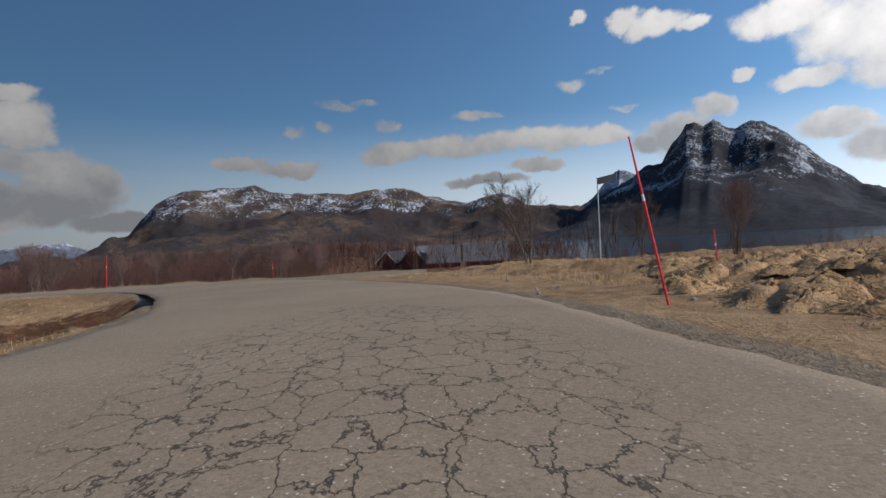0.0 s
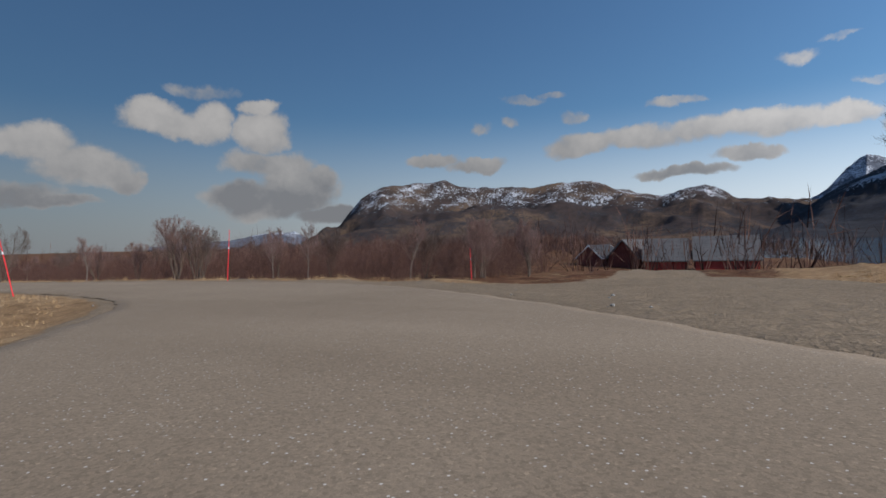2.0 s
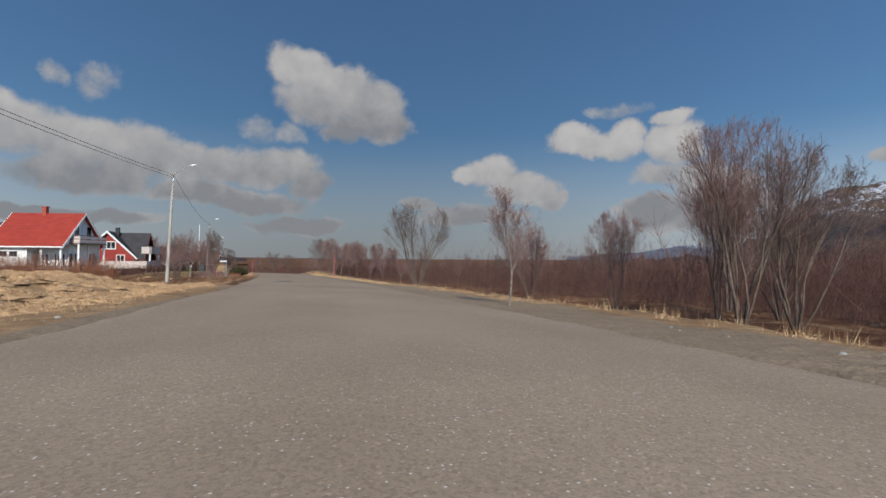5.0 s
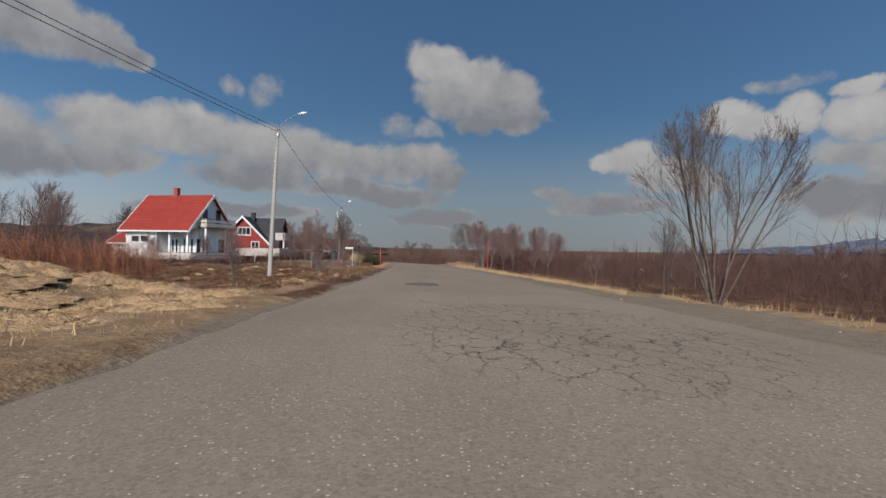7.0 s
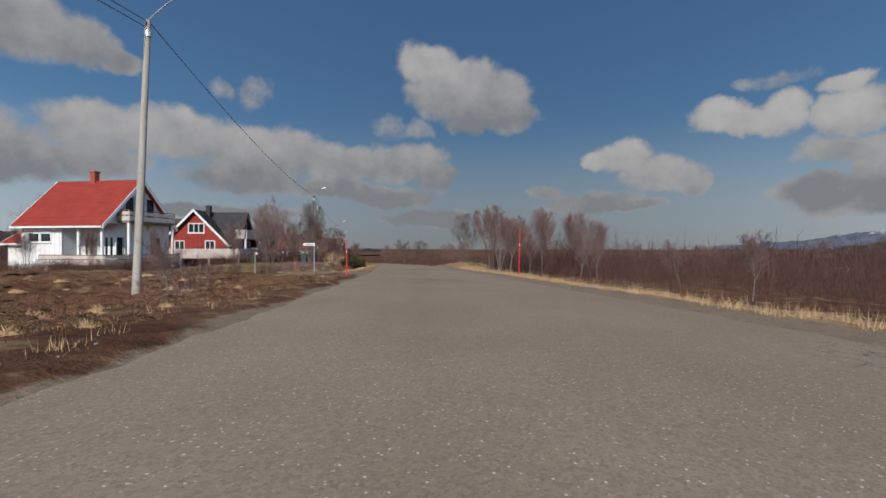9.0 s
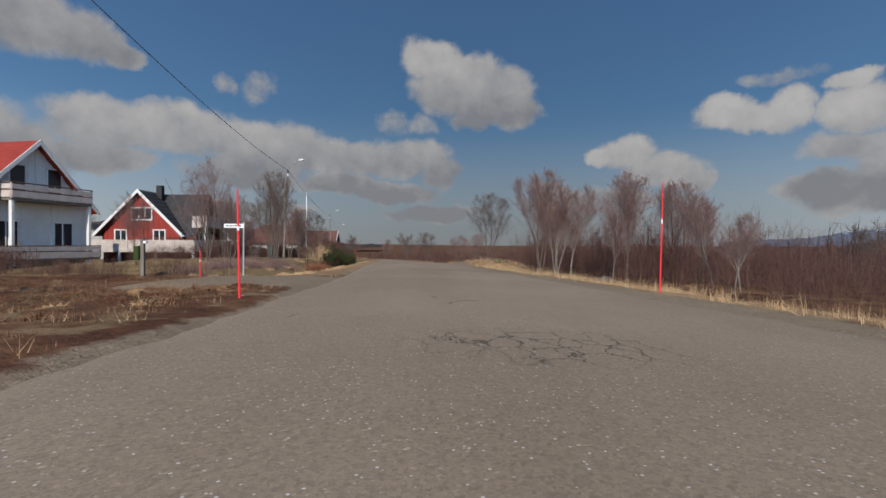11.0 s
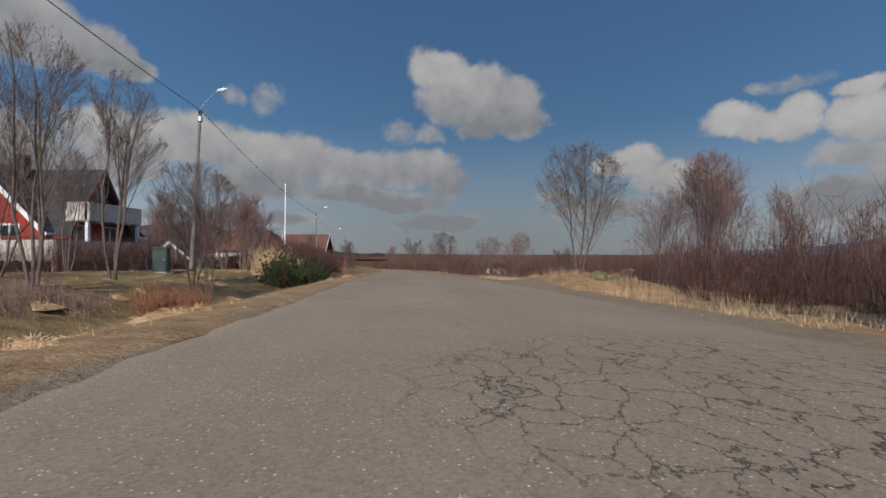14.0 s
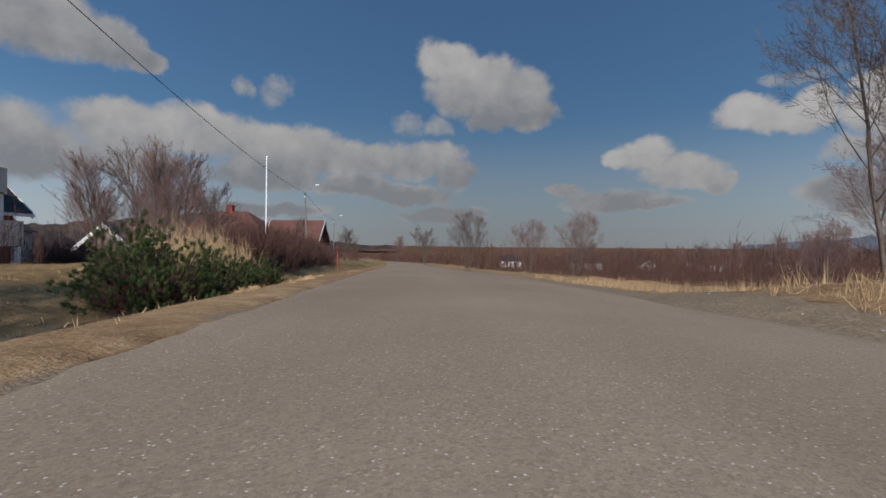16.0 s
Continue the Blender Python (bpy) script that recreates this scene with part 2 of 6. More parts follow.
def asphalt_material():
    m = Nodes("asphalt", 0.95, spec=0.12)
    grain = node(m.tree, "ShaderNodeTexVoronoi", feature="F1")
    grain.inputs["Scale"].default_value = 82.0
    m.tree.links.new(m.co, grain.inputs["Vector"])
    grit = m.noise(210.0, 3, 0.7)
    bigger = node(m.tree, "ShaderNodeTexVoronoi", feature="F1")
    bigger.inputs["Scale"].default_value = 72.0
    m.tree.links.new(m.co, bigger.inputs["Vector"])
    coarse = m.noise(0.35, 5, 0.6)
    streak = m.noise(0.6, 4, 0.6, stretch=(1.0, 0.12, 1.0))
    tone = m.ramp(m.math("ADD", m.math("MULTIPLY", coarse, 0.55), m.math("MULTIPLY", streak, 0.45)),
                  (0.3, (0.224, 0.168, 0.116)), (0.7, (0.319, 0.245, 0.174)))
    chips = m.ramp(grain.outputs["Color"], (0.0, (0.45, 0.44, 0.42)), (0.45, (0.92, 0.92, 0.92)), (0.88, (1.2, 1.18, 1.15)), (1.0, (2.1, 2.05, 1.98)))
    tone = m.mix(0.5, tone, chips, "MULTIPLY")
    tone = m.mix(0.35, tone, m.ramp(grit, (0.35, (0.55, 0.54, 0.53)), (0.65, (1.45, 1.43, 1.4))), "MULTIPLY")
    stones = m.span(bigger.outputs["Color"], 0.80, 0.88)
    stones = m.math("MULTIPLY", stones, m.span(bigger.outputs["Distance"], 0.42, 0.2))
    tone = m.mix(m.math("MULTIPLY", stones, 0.92), tone, (0.62, 0.57, 0.51))
    # cracked stretches: net of cracks, and dark worn holes, from the mesh's own paint
    wear = m.attr("wear")
    sep = node(m.tree, "ShaderNodeSeparateColor")
    m.tree.links.new(wear.outputs["Color"], sep.inputs[0])
    lane = vec_node(m.tree, "MULTIPLY", m.attr("lane").outputs["Vector"], (1.0, 0.62, 1.0))
    bend = node(m.tree, "ShaderNodeTexNoise")
    bend.inputs["Scale"].default_value, bend.inputs["Detail"].default_value, bend.inputs["Roughness"].default_value = 2.6, 6.0, 0.68
    m.tree.links.new(lane, bend.inputs["Vector"])
    off = node(m.tree, "ShaderNodeVectorMath", operation="SCALE")
    m.tree.links.new(vec_node(m.tree, "SUBTRACT", bend.outputs["Color"], (0.5, 0.5, 0.5)), off.inputs[0])
    off.inputs["Scale"].default_value = 0.30
    moved = vec_node(m.tree, "ADD", lane, off.outputs[0])
    net = node(m.tree, "ShaderNodeTexVoronoi", feature="DISTANCE_TO_EDGE")
    net.inputs["Scale"].default_value = 5.0
    m.tree.links.new(moved, net.inputs["Vector"])
    wide = node(m.tree, "ShaderNodeTexVoronoi", feature="DISTANCE_TO_EDGE")
    wide.inputs["Scale"].default_value = 1.1
    m.tree.links.new(moved, wide.inputs["Vector"])
    thick = m.math("MULTIPLY", m.span(m.noise(1.3, 3), 0.35, 0.75), sep.outputs[0])
    line = m.math("MULTIPLY", m.span(m.math("SUBTRACT", net.outputs["Distance"], m.math("MULTIPLY", thick, 0.018)), 0.024, 0.002), m.span(sep.outputs[0], 0.08, 0.4))
    line2 = m.math("MULTIPLY", m.span(wide.outputs["Distance"], 0.011, 0.002), m.math("MULTIPLY", m.span(sep.outputs[1], 0.1, 0.5), m.span(m.noise(1.9, 3), 0.46, 0.6)))
    crack = m.math("MAXIMUM", line, line2)
    hole = m.span(m.math("ADD", sep.outputs[2], m.math("MULTIPLY_ADD", m.noise(5.0, 4), 0.5, -0.25)), 0.38, 0.5)
    dark = m.math("MAXIMUM", m.math("MULTIPLY", crack, 0.78), m.math("MULTIPLY", hole, 0.9))
    m.colour(m.mix(dark, tone, (0.022, 0.019, 0.017)))
    height = m.math("ADD", m.math("MULTIPLY", grit, 0.6), m.math("MULTIPLY", dark, -1.6))
    m.bump(height, 0.35, 0.004)
    return m.mat


def ground_material():
    """Gravel, straw, lawn and heath by the ground's own paint."""
    m = Nodes("ground_cover", 0.95, spec=0.1)
    zone = m.attr("zone")
    sep = node(m.tree, "ShaderNodeSeparateColor")
    m.tree.links.new(zone.outputs["Color"], sep.inputs[0])
    fine, mid, coarse = m.noise(28, 5, 0.65), m.noise(3.0, 5, 0.62), m.noise(0.25, 4)
    mixed = m.math("ADD", m.math("MULTIPLY", fine, 0.4), m.math("ADD", m.math("MULTIPLY", mid, 0.35), m.math("MULTIPLY", coarse, 0.25)))
    heath = m.ramp(mixed, (0.34, (0.034, 0.018, 0.010)), (0.5, (0.150, 0.075, 0.038)), (0.66, (0.25, 0.142, 0.074)))
    clumps, tufts = m.noise(0.55, 4, 0.6), m.noise(1.4, 4, 0.6)
    heath = m.mix(m.span(clumps, 0.40, 0.58), heath, m.ramp(mixed, (0.34, (0.020, 0.011, 0.007)), (0.66, (0.175, 0.072, 0.035))))
    heath = m.mix(m.span(tufts, 0.56, 0.66, 0.0, 0.8), heath, m.ramp(mixed, (0.34, (0.12, 0.075, 0.038)), (0.66, (0.34, 0.235, 0.125))))
    straw = m.ramp(mixed, (0.32, (0.080, 0.044, 0.022)), (0.5, (0.29, 0.178, 0.092)), (0.68, (0.52, 0.365, 0.205)))
    lawn = m.ramp(mixed, (0.32, (0.060, 0.040, 0.019)), (0.5, (0.215, 0.142, 0.066)), (0.68, (0.40, 0.275, 0.145)))
    pebble = node(m.tree, "ShaderNodeTexVoronoi", feature="F1")
    pebble.inputs["Scale"].default_value = 32.0
    m.tree.links.new(m.co, pebble.inputs["Vector"])
    gravel = m.mix(0.45, m.ramp(mixed, (0.3, (0.165, 0.120, 0.080)), (0.7, (0.310, 0.234, 0.158))),
                   m.ramp(pebble.outputs["Color"], (0.0, (0.45, 0.44, 0.42)), (1.0, (1.5, 1.46, 1.4))), "MULTIPLY")
    edge = m.math("MULTIPLY_ADD", mid, 0.7, -0.35)
    col = m.mix(m.span(m.math("ADD", sep.outputs[1], edge), 0.35, 0.65), heath, straw)
    col = m.mix(m.span(m.math("ADD", sep.outputs[2], edge), 0.35, 0.65), col, lawn)
    col = m.mix(m.span(m.math("ADD", sep.outputs[0], edge), 0.35, 0.65), col, gravel)
    m.colour(col)
    m.bump(m.math("ADD", mid, m.math("MULTIPLY", fine, 0.4)), 0.7, 0.08)
    return m.mat


def mountain_material(name, snow_low, snow_much, rock, scrub, tan, white=0.75):
    """Brown heather slopes, dark rock and snow lying in gullies and flats high up."""
    m = Nodes(name, 0.95, spec=0.1)
    height = node(m.tree, "ShaderNodeSeparateXYZ")
    m.tree.links.new(m.co, height.inputs[0])
    z = height.outputs["Z"]
    fine, mid, coarse = m.noise(0.05, 6, 0.7), m.noise(0.012, 5, 0.65), m.noise(0.0028, 4)
    gully = m.noise(0.14, 6, 0.72, stretch=(1.0, 1.0, 0.13))
    base = m.mix(m.span(coarse, 0.42, 0.6), scrub, tan)
    base = m.mix(m.span(m.math("ADD", m.math("MULTIPLY", mid, 0.5), m.math("MULTIPLY", gully, 0.5)), 0.46, 0.58), base, rock)
    base = m.mix(m.span(fine, 0.42, 0.62, 0.0, 0.5), base, (0.02, 0.018, 0.016))
    high = m.math("DIVIDE", m.math("SUBTRACT", z, snow_low), snow_low)
    much = m.math("ADD", m.math("MULTIPLY", m.math("MINIMUM", high, 0.6), snow_much), m.math("ADD", m.math("MULTIPLY", gully, 1.15), m.math("MULTIPLY", mid, 0.85)))
    snow = m.math("MULTIPLY", m.span(much, 1.20, 1.27), m.span(high, -0.25, 0.1))
    m.colour(m.mix(m.math("MULTIPLY", snow, white), base, (0.70, 0.73, 0.78)))
    return m.mat


ASPHALT, GROUND = asphalt_material(), ground_material()

# ---- the lie of the land ----
CENTRE = [(-70, -62), (-44, -55), (-28, -51), (-17.5, -47.9), (-12.2, -45.6), (-6.9, -41.3), (-2.9, -37.0), (-0.2, -32.8), (1.0, -28.6), (1.5, -24),
          (1.75, -18), (1.3, -7), (0.65, 5), (-0.15, 16), (-1.1, 28), (-2.85, 45), (-5.6, 70), (-9.5, 100), (-16, 140), (-30, 200), (-55, 280)]


def smooth_line(points, step=0.5):
    """A Catmull-Rom line through the points, at even steps."""
    p = np.array(points, float)
    p = np.vstack([2 * p[0] - p[1], p, 2 * p[-1] - p[-2]])
    out = []
    for i in range(1, len(p) - 2):
        a, b, c, d = p[i - 1:i + 3]
        n = max(2, int(np.linalg.norm(c - b) / 0.25))
        t = np.linspace(0, 1, n, endpoint=False)[:, None]
        out.append(0.5 * (2 * b + (c - a) * t + (2 * a - 5 * b + 4 * c - d) * t**2 + (3 * b - a - 3 * c + d) * t**3))
    line = np.vstack(out + [p[-2:-1]])
    s = np.r_[0, np.cumsum(np.linalg.norm(np.diff(line, axis=0), axis=1))]
    even = np.arange(0, s[-1], step)
    return np.stack([np.interp(even, s, line[:, 0]), np.interp(even, s, line[:, 1])], 1)


LINE = smooth_line(CENTRE)
TANGENT = np.gradient(LINE, axis=0)
TANGENT /= np.linalg.norm(TANGENT, axis=1)[:, None]
HALF = 2.65


def slope(x, y):
    """The fall of the whole place towards the fjord."""
    x, y = np.asarray(x, float), np.asarray(y, float)
    return -0.02 * 90 * np.tanh(x / 90) - 0.025 * 160 * np.tanh(y / 160) - 0.85 * ease(y, 45, 115) - 3.0 * ease(y, 110, 260)


def from_road(x, y):
    """Distance from the road's middle, to the right positive, and the index along it."""
    x, y = np.atleast_1d(x).astype(float), np.atleast_1d(y).astype(float)
    d, k = np.full(x.shape, 1e9), np.zeros(x.shape, int)
    for i in range(0, len(LINE), 2):
        e = (x - LINE[i, 0]) ** 2 + (y - LINE[i, 1]) ** 2
        near = e < d
        d[near], k[near] = e[near], i
    t = TANGENT[k]
    side = (x - LINE[k, 0]) * t[:, 1] - (y - LINE[k, 1]) * t[:, 0]
    return np.sign(side) * np.sqrt(d), k


def wave(x, y, size, seed=0.0):
    """Smooth bumps, -1 to 1, from a few crossed sines."""
    a = np.sin(x / size * 1.7 + 3.1 * np.sin(y / size * 0.6 + seed)) + np.sin(y / size * 1.3 + 2.3 * np.sin(x / size * 0.9 + seed * 2.1))
    b = np.sin((x + y) / size * 2.9 + seed * 5) * np.sin((x - y) / size * 2.3 + 1.7 * seed)
    return a * 0.35 + b * 0.3


def ease(v, a, b):
    t = np.clip((v - a) / (b - a), 0, 1)
    return t * t * (3 - 2 * t)


def apron(x, y):
    """The gravel turning place outside the bend, from which a track leads to the sheds."""
    main = ease(3.8 - np.hypot((x - 1.8) * 0.75, (y + 40.2) * 1.0), -0.8, 0.8)
    return main


def track(x, y):
    """The gravel track from there down to the sheds."""
    return ease(2.4 - np.abs(y + 39.8 - 0.17 * (x - 3)), -0.8, 0.8) * ease(x, 1, 4) * ease(86 - x, 0, 5)


def drive(x, y):
    """The gravel drive on the inner side, beside the street sign."""
    return ease(2.0 - np.abs(y - 24.3 + 0.15 * (x + 3)), -0.7, 0.7) * ease(-1.5 - x, 0, 2) * ease(x + 8.5, 0, 2.5)


def land(x, y):
    """The height of the ground beside and under the road."""
    x, y = np.atleast_1d(x).astype(float), np.atleast_1d(y).astype(float)
    d, k = from_road(x, y)
    out = np.abs(d) - HALF
    z = slope(x, y) - 0.045
    flat = np.maximum(apron(x, y), drive(x, y))
    right = d > 0
    # outer side: gravel shoulder, verge, then lower scrub land
    shoulder = np.where(y < 2, 1.7, 0.9)
    drop = 0.28 - 0.18 * ease(y, 26, 40)
    fall = np.where(right, -drop * ease(out, shoulder, shoulder + 2.2) - 0.7 * ease(out, 5, 22), -0.3 * ease(out, 0.7, 3.4) + ease(y, 28, 36) * (0.62 * ease(out, 2.2, 5) - 0.25 * ease(out, 0.7, 1.8) - 0.75 * ease(out, 9, 16)))
    bank = np.where(~right, 0.55 * ease(out, 2.2, 6.5) * ease(y, -24, -12) * ease(6 - y, 0, 7), 0)
    hollow = np.where(~right, -0.95 * np.exp(-((x + 9.3) ** 2 + (y + 36.9) ** 2) / 5.5) - 0.30 * ease(out, 0.15, 1.0) * ease(-28 - y, 0, 6), 0)
    moor = np.where(~right, -0.52 * ease(out, 2.0, 6) * ease(y, 4, 9) * ease(22 - y, 0, 4), 0)
    verge = np.where(right, 0.10 * ease(out, 2.2, 5) * ease(-44 - y, 0, 4), 0)
    mound = np.where(right, 0.5 * np.exp(-((x - 2.3) ** 2 + (y - 47.8) ** 2) / 5.0), 0)
    lumps = (0.10 * wave(x, y, 1.1, 0.4) + 0.05 * wave(x, y, 0.42, 1.9)) * ease(out, 0.5, 2.5)
    lumps += np.where(right, 0.42, 0.42) * np.abs(wave(x, y, np.where(right, 0.62, 0.70), 2.7)) * ease(out, 2.5, 5) * np.where(right, ease(-44 - y, 0, 4), ease(y, 4, 9) * ease(22 - y, 0, 4))
    lumps += np.where(right, 0, 0.13 * np.abs(wave(x, y, 0.6, 4.1)) + 0.05 * wave(x, y, 0.25, 0.9)) * ease(out, 0.8, 2.5) * ease(26 - y, 0, 3)
    wide = 0.5 * wave(x, y, 14, 1.1) * ease(out, 8, 30)
    z = z + (fall + bank + hollow + moor + verge + mound + lumps) * (1 - 0.9 * flat) + wide
    z -= 0.09 * ease(-out, -0.10, 0.2)
    # shore below the bend, and fjord bed
    z -= 2.2 * ease(x, 25, 85) * ease(30 - y, 0, 70) * ease(x + 1.6 * (y + 60), -40, 60)
    z -= 1.6 * ease(x, 26, 80) * ease(-46 - y, 0, 14)
    z -= 7.0 * ease(x, 125, 200) * ease(0.42 * x - 50 - y, 0, 60) * ease(2300 - x, 0, 300)
    z += 5 * ease(-x, 150, 700) * (0.7 + 0.3 * wave(x, y, 120, 0.7))
    return z


def ground_at(x, y):
    return float(land(x, y)[0])


def mesh_object(name, verts, faces, material, smooth=True):
    me = bpy.data.meshes.new(name)
    me.from_pydata([tuple(map(float, v)) for v in verts], [], [tuple(map(int, f)) for f in faces])
    me.update()
    if material:
        me.materials.append(material)
    if smooth:
        me.polygons.foreach_set("use_smooth", [True] * len(me.polygons))
    return new(name, me)


def grid_faces(nu, nv):
    i = np.arange(nu * nv).reshape(nu, nv)
    return np.stack([i[:-1, :-1].ravel(), i[1:, :-1].ravel(), i[1:, 1:].ravel(), i[:-1, 1:].ravel()], 1)


def paint(ob, name, rgb):
    a = ob.data.color_attributes.new(name, "FLOAT_COLOR", "POINT")
    a.data.foreach_set("color", np.hstack([rgb, np.ones((len(rgb), 1))]).ravel())


def build_ground():
    def graded(lo, hi, near_lo, near_hi, step):
        inner = np.arange(near_lo, near_hi, step)
        up, down, s = [near_hi], [near_lo - step], step
        while up[-1] < hi:
            s *= 1.13
            up.append(up[-1] + s)
        s = step
        while down[-1] > lo:
            s *= 1.13
            down.append(down[-1] - s)
        return np.r_[down[::-1], inner, up]

    xs, ys = graded(-3200, 4200, -26, 17, 0.34), graded(-2600, 4200, -60, 66, 0.40)
    gx, gy = np.meshgrid(xs, ys, indexing="ij")
    x, y = gx.ravel(), gy.ravel()
    z = land(x, y)
    ob = mesh_object("ground", np.stack([x, y, z], 1), grid_faces(len(xs), len(ys)), GROUND)
    d, k = from_road(x, y)
    out, right = np.abs(d) - HALF, d > 0
    gravel = np.maximum(np.maximum(np.maximum(apron(x, y), track(x, y)), drive(x, y)),
                        np.where(right, ease(np.where(y < 2, np.where(y < -43, 0.35, 1.5), 0.85) - out, -0.3, 0.3), ease(0.30 - 0.22 * ease(y, -12, -6) - out, -0.12, 0.12)))
    mx, my = x + 3.0 * wave(x, y, 5.0, 0.9) + 1.0 * wave(x, y, 1.7, 2.2), y + 3.5 * wave(x, y, 6.0, 3.3) + 1.2 * wave(x, y, 1.9, 1.2)
    straw = np.where(right, ease(out, 0.4, 1.2) * ease(4.2 + 1.6 * ease(y, 38, 48) - out, -0.8, 0.8), ease(-1.2 + 0.95 * np.clip(-x - 2.2, 0, 6) + 0.6 * wave(x, y, 1.2, 0.5) - y, -0.5, 0.5) * 0.95 * ease(mx + 75, 0, 12))
    straw = np.maximum(straw, np.where(right, ease(-42.0 - y, -1.5, 1.5) * ease(40 - mx, 0, 9), 0))
    straw = np.maximum(straw, 0.2 * ease(np.abs(x) + np.abs(y), 120, 260))
    straw = np.maximum(straw, np.where(~right, 0.75 * ease(out, 0.2, 0.6) * ease(1.5 - out, -0.5, 0.5) * (1 - 0.5 * ease(y, 2, 4) * ease(27 - y, 0, 2)), 0))
    straw = np.maximum(straw, np.where(~right, 0.9 * ease(out, -0.15, 0.1) * ease(3.2 - out, -0.8, 0.8) * ease(y, 26, 28), 0))
    lawn = np.where(~right, ease(out, 2.2, 3.4) * ease(my, 27, 30.5) * ease(95 - my, 0, 4) * ease(mx + 50, 0, 9), 0)
    lawn = np.maximum(lawn, np.where(~right, 0.6 * ease(-10 - mx, 0, 4) * ease(my, 22, 30) * ease(mx + 50, 0, 9), 0))
    straw *= 1 - 0.95 * np.minimum(1, 1.6 * np.exp(-((x + 9.2) ** 2 + (y + 37.0) ** 2) / 11.0))
    paint(ob, "zone", np.stack([gravel, straw, lawn], 1))
    return tagged(ob, "rough spring ground of dry straw, brown heath and gravel verges", "ground", kind="structure")


def build_road():
    across = np.array([-1.0, -0.985, -0.9, -0.7, -0.5, -0.3, -0.1, 0.1, 0.3, 0.5, 0.7, 0.9, 0.985, 1.0])
    line = smooth_line(CENTRE, 0.25)
    line = line[:int(len(line) * 0.92)]
    tan = np.gradient(line, axis=0)
    tan /= np.linalg.norm(tan, axis=1)[:, None]
    right = np.stack([tan[:, 1], -tan[:, 0]], 1)
    s = np.arange(len(line)) * 0.25
    wob = [0.02 * np.sin(s * 1.3 + q) + 0.025 * np.sin(s * 3.7 + 2 * q) + 0.025 * np.sin(s * 9.1 + q) for q in (0.3, 2.2)]
    verts, wear = [], []
    for j, a in enumerate(across):
        half = HALF + (wob[0] - 0.21 * ease(line[:, 1], -12, -6) * (1 - 0.6 * ease(line[:, 1], 27, 33)) if a < 0 else wob[1]) * abs(a) ** 6
        p = line + right * (a * half)[:, None]
        z = slope(p[:, 0], p[:, 1]) + 0.02 - 0.05 * a * a + 0.006 * wave(p[:, 0], p[:, 1], 1.3, 0.2)
        if j in (0, len(across) - 1):
            z = z - 0.028
        verts.append(np.c_[p, z])
    v = np.stack(verts, 1)
    ob = mesh_object("road", v.reshape(-1, 3), grid_faces(len(line), len(across))[:, ::-1], ASPHALT)
    x, y = v[..., 0].ravel(), v[..., 1].ravel()

    def spot(cx, cy, rx, ry, turn=0.0):
        c, q = math.cos(radians(turn)), math.sin(radians(turn))
        u, w = (x - cx) * c + (y - cy) * q, -(x - cx) * q + (y - cy) * c
        return np.clip(1.3 - np.hypot(u / rx, w / ry), 0, 1)

    net = np.maximum.reduce([spot(-16.9, -48.3, 3.0, 1.25, 22), spot(1.6, -4.3, 1.5, 2.3), spot(-0.5, 32.9, 2.0, 1.7, 10) * 0.9, spot(-0.4, 17.0, 0.75, 0.6) * 0.8, spot(2.9, 5.6, 0.8, 1.3) * 0.6])
    sparse = np.maximum.reduce([spot(-11.4, -45.0, 1.3, 0.8, 20) * 0.8, spot(0.5, -1.5, 0.8, 1.2), spot(-2.0, 18.6, 0.4, 0.5), spot(-2.7, 37.1, 1.9, 0.75) * 0.8, spot(-3.3, 34.9, 1.0, 0.6), spot(-1.0, 19.8, 0.4, 0.9) * 0.9, spot(2.4, -33.0, 1.0, 1.2) * 0.8])
    hole = np.maximum.reduce([0.30 * spot(2.2, -4.3, 0.4, 0.3), 0.36 * spot(2.9, 6.2, 0.5, 0.5)])
    paint(ob, "wear", np.stack([net, sparse, hole], 1))
    reach = np.broadcast_to(across * HALF, v.shape[:2])
    length = np.broadcast_to(s[:, None], v.shape[:2])
    paint(ob, "lane", np.stack([reach.ravel(), length.ravel(), np.zeros(reach.size)], 1))
    return tagged(ob, "worn grey-brown asphalt road with cracked patches and ragged edges", "road", kind="structure")


# ---- far land: water and mountains ----
def ridge_object(name, label, skyline, near, far, material, lumps, seed, crest=8.0, foot=-6.0, category="mountain"):
    """A mountain from its skyline: pairs of azimuth to the left of +y and elevation, in degrees, seen from the place."""
    az = np.array([p[0] for p in skyline])
    el = np.array([p[1] for p in skyline])
    order = np.argsort(az)
    a = np.linspace(az.min(), az.max(), 300)
    e = np.interp(a, az[order], el[order])
    n = 90
    verts = []
    for i, (ai, ei) in enumerate(zip(a, e)):
        w = Vector((-math.sin(radians(ai)), math.cos(radians(ai)), 0))
        top = far * math.tan(radians(ei))
        for j in range(n):
            t = j / (n - 1)
            r = near + (far * 1.35 - near) * t
            c = (r - near) / (far - near)
            rise = (c ** 1.08) if c <= 1 else max(0.0, 1 - (c - 1) * 1.6)
            p = w * r
            q = Vector((p.x / 420, p.y / 420, seed))
            rough = noise.ridged_multi_fractal(q, 0.9, 2.1, 6, 0.9, 2.0) - 1.1
            z = foot + (top - foot) * rise + rough * lumps * min(1, c * 1.6) * min(1.0, abs(1.04 - c) * 2.6 + 0.10) + noise.fractal(Vector((p.x / 60, p.y / 60, seed)), 0.8, 2.0, 4) * crest * min(1, c)
            verts.append((p.x, p.y, z))
    ob = mesh_object(name, verts, grid_faces(len(a), n), material)
    return tagged(ob, label, category, kind="structure")


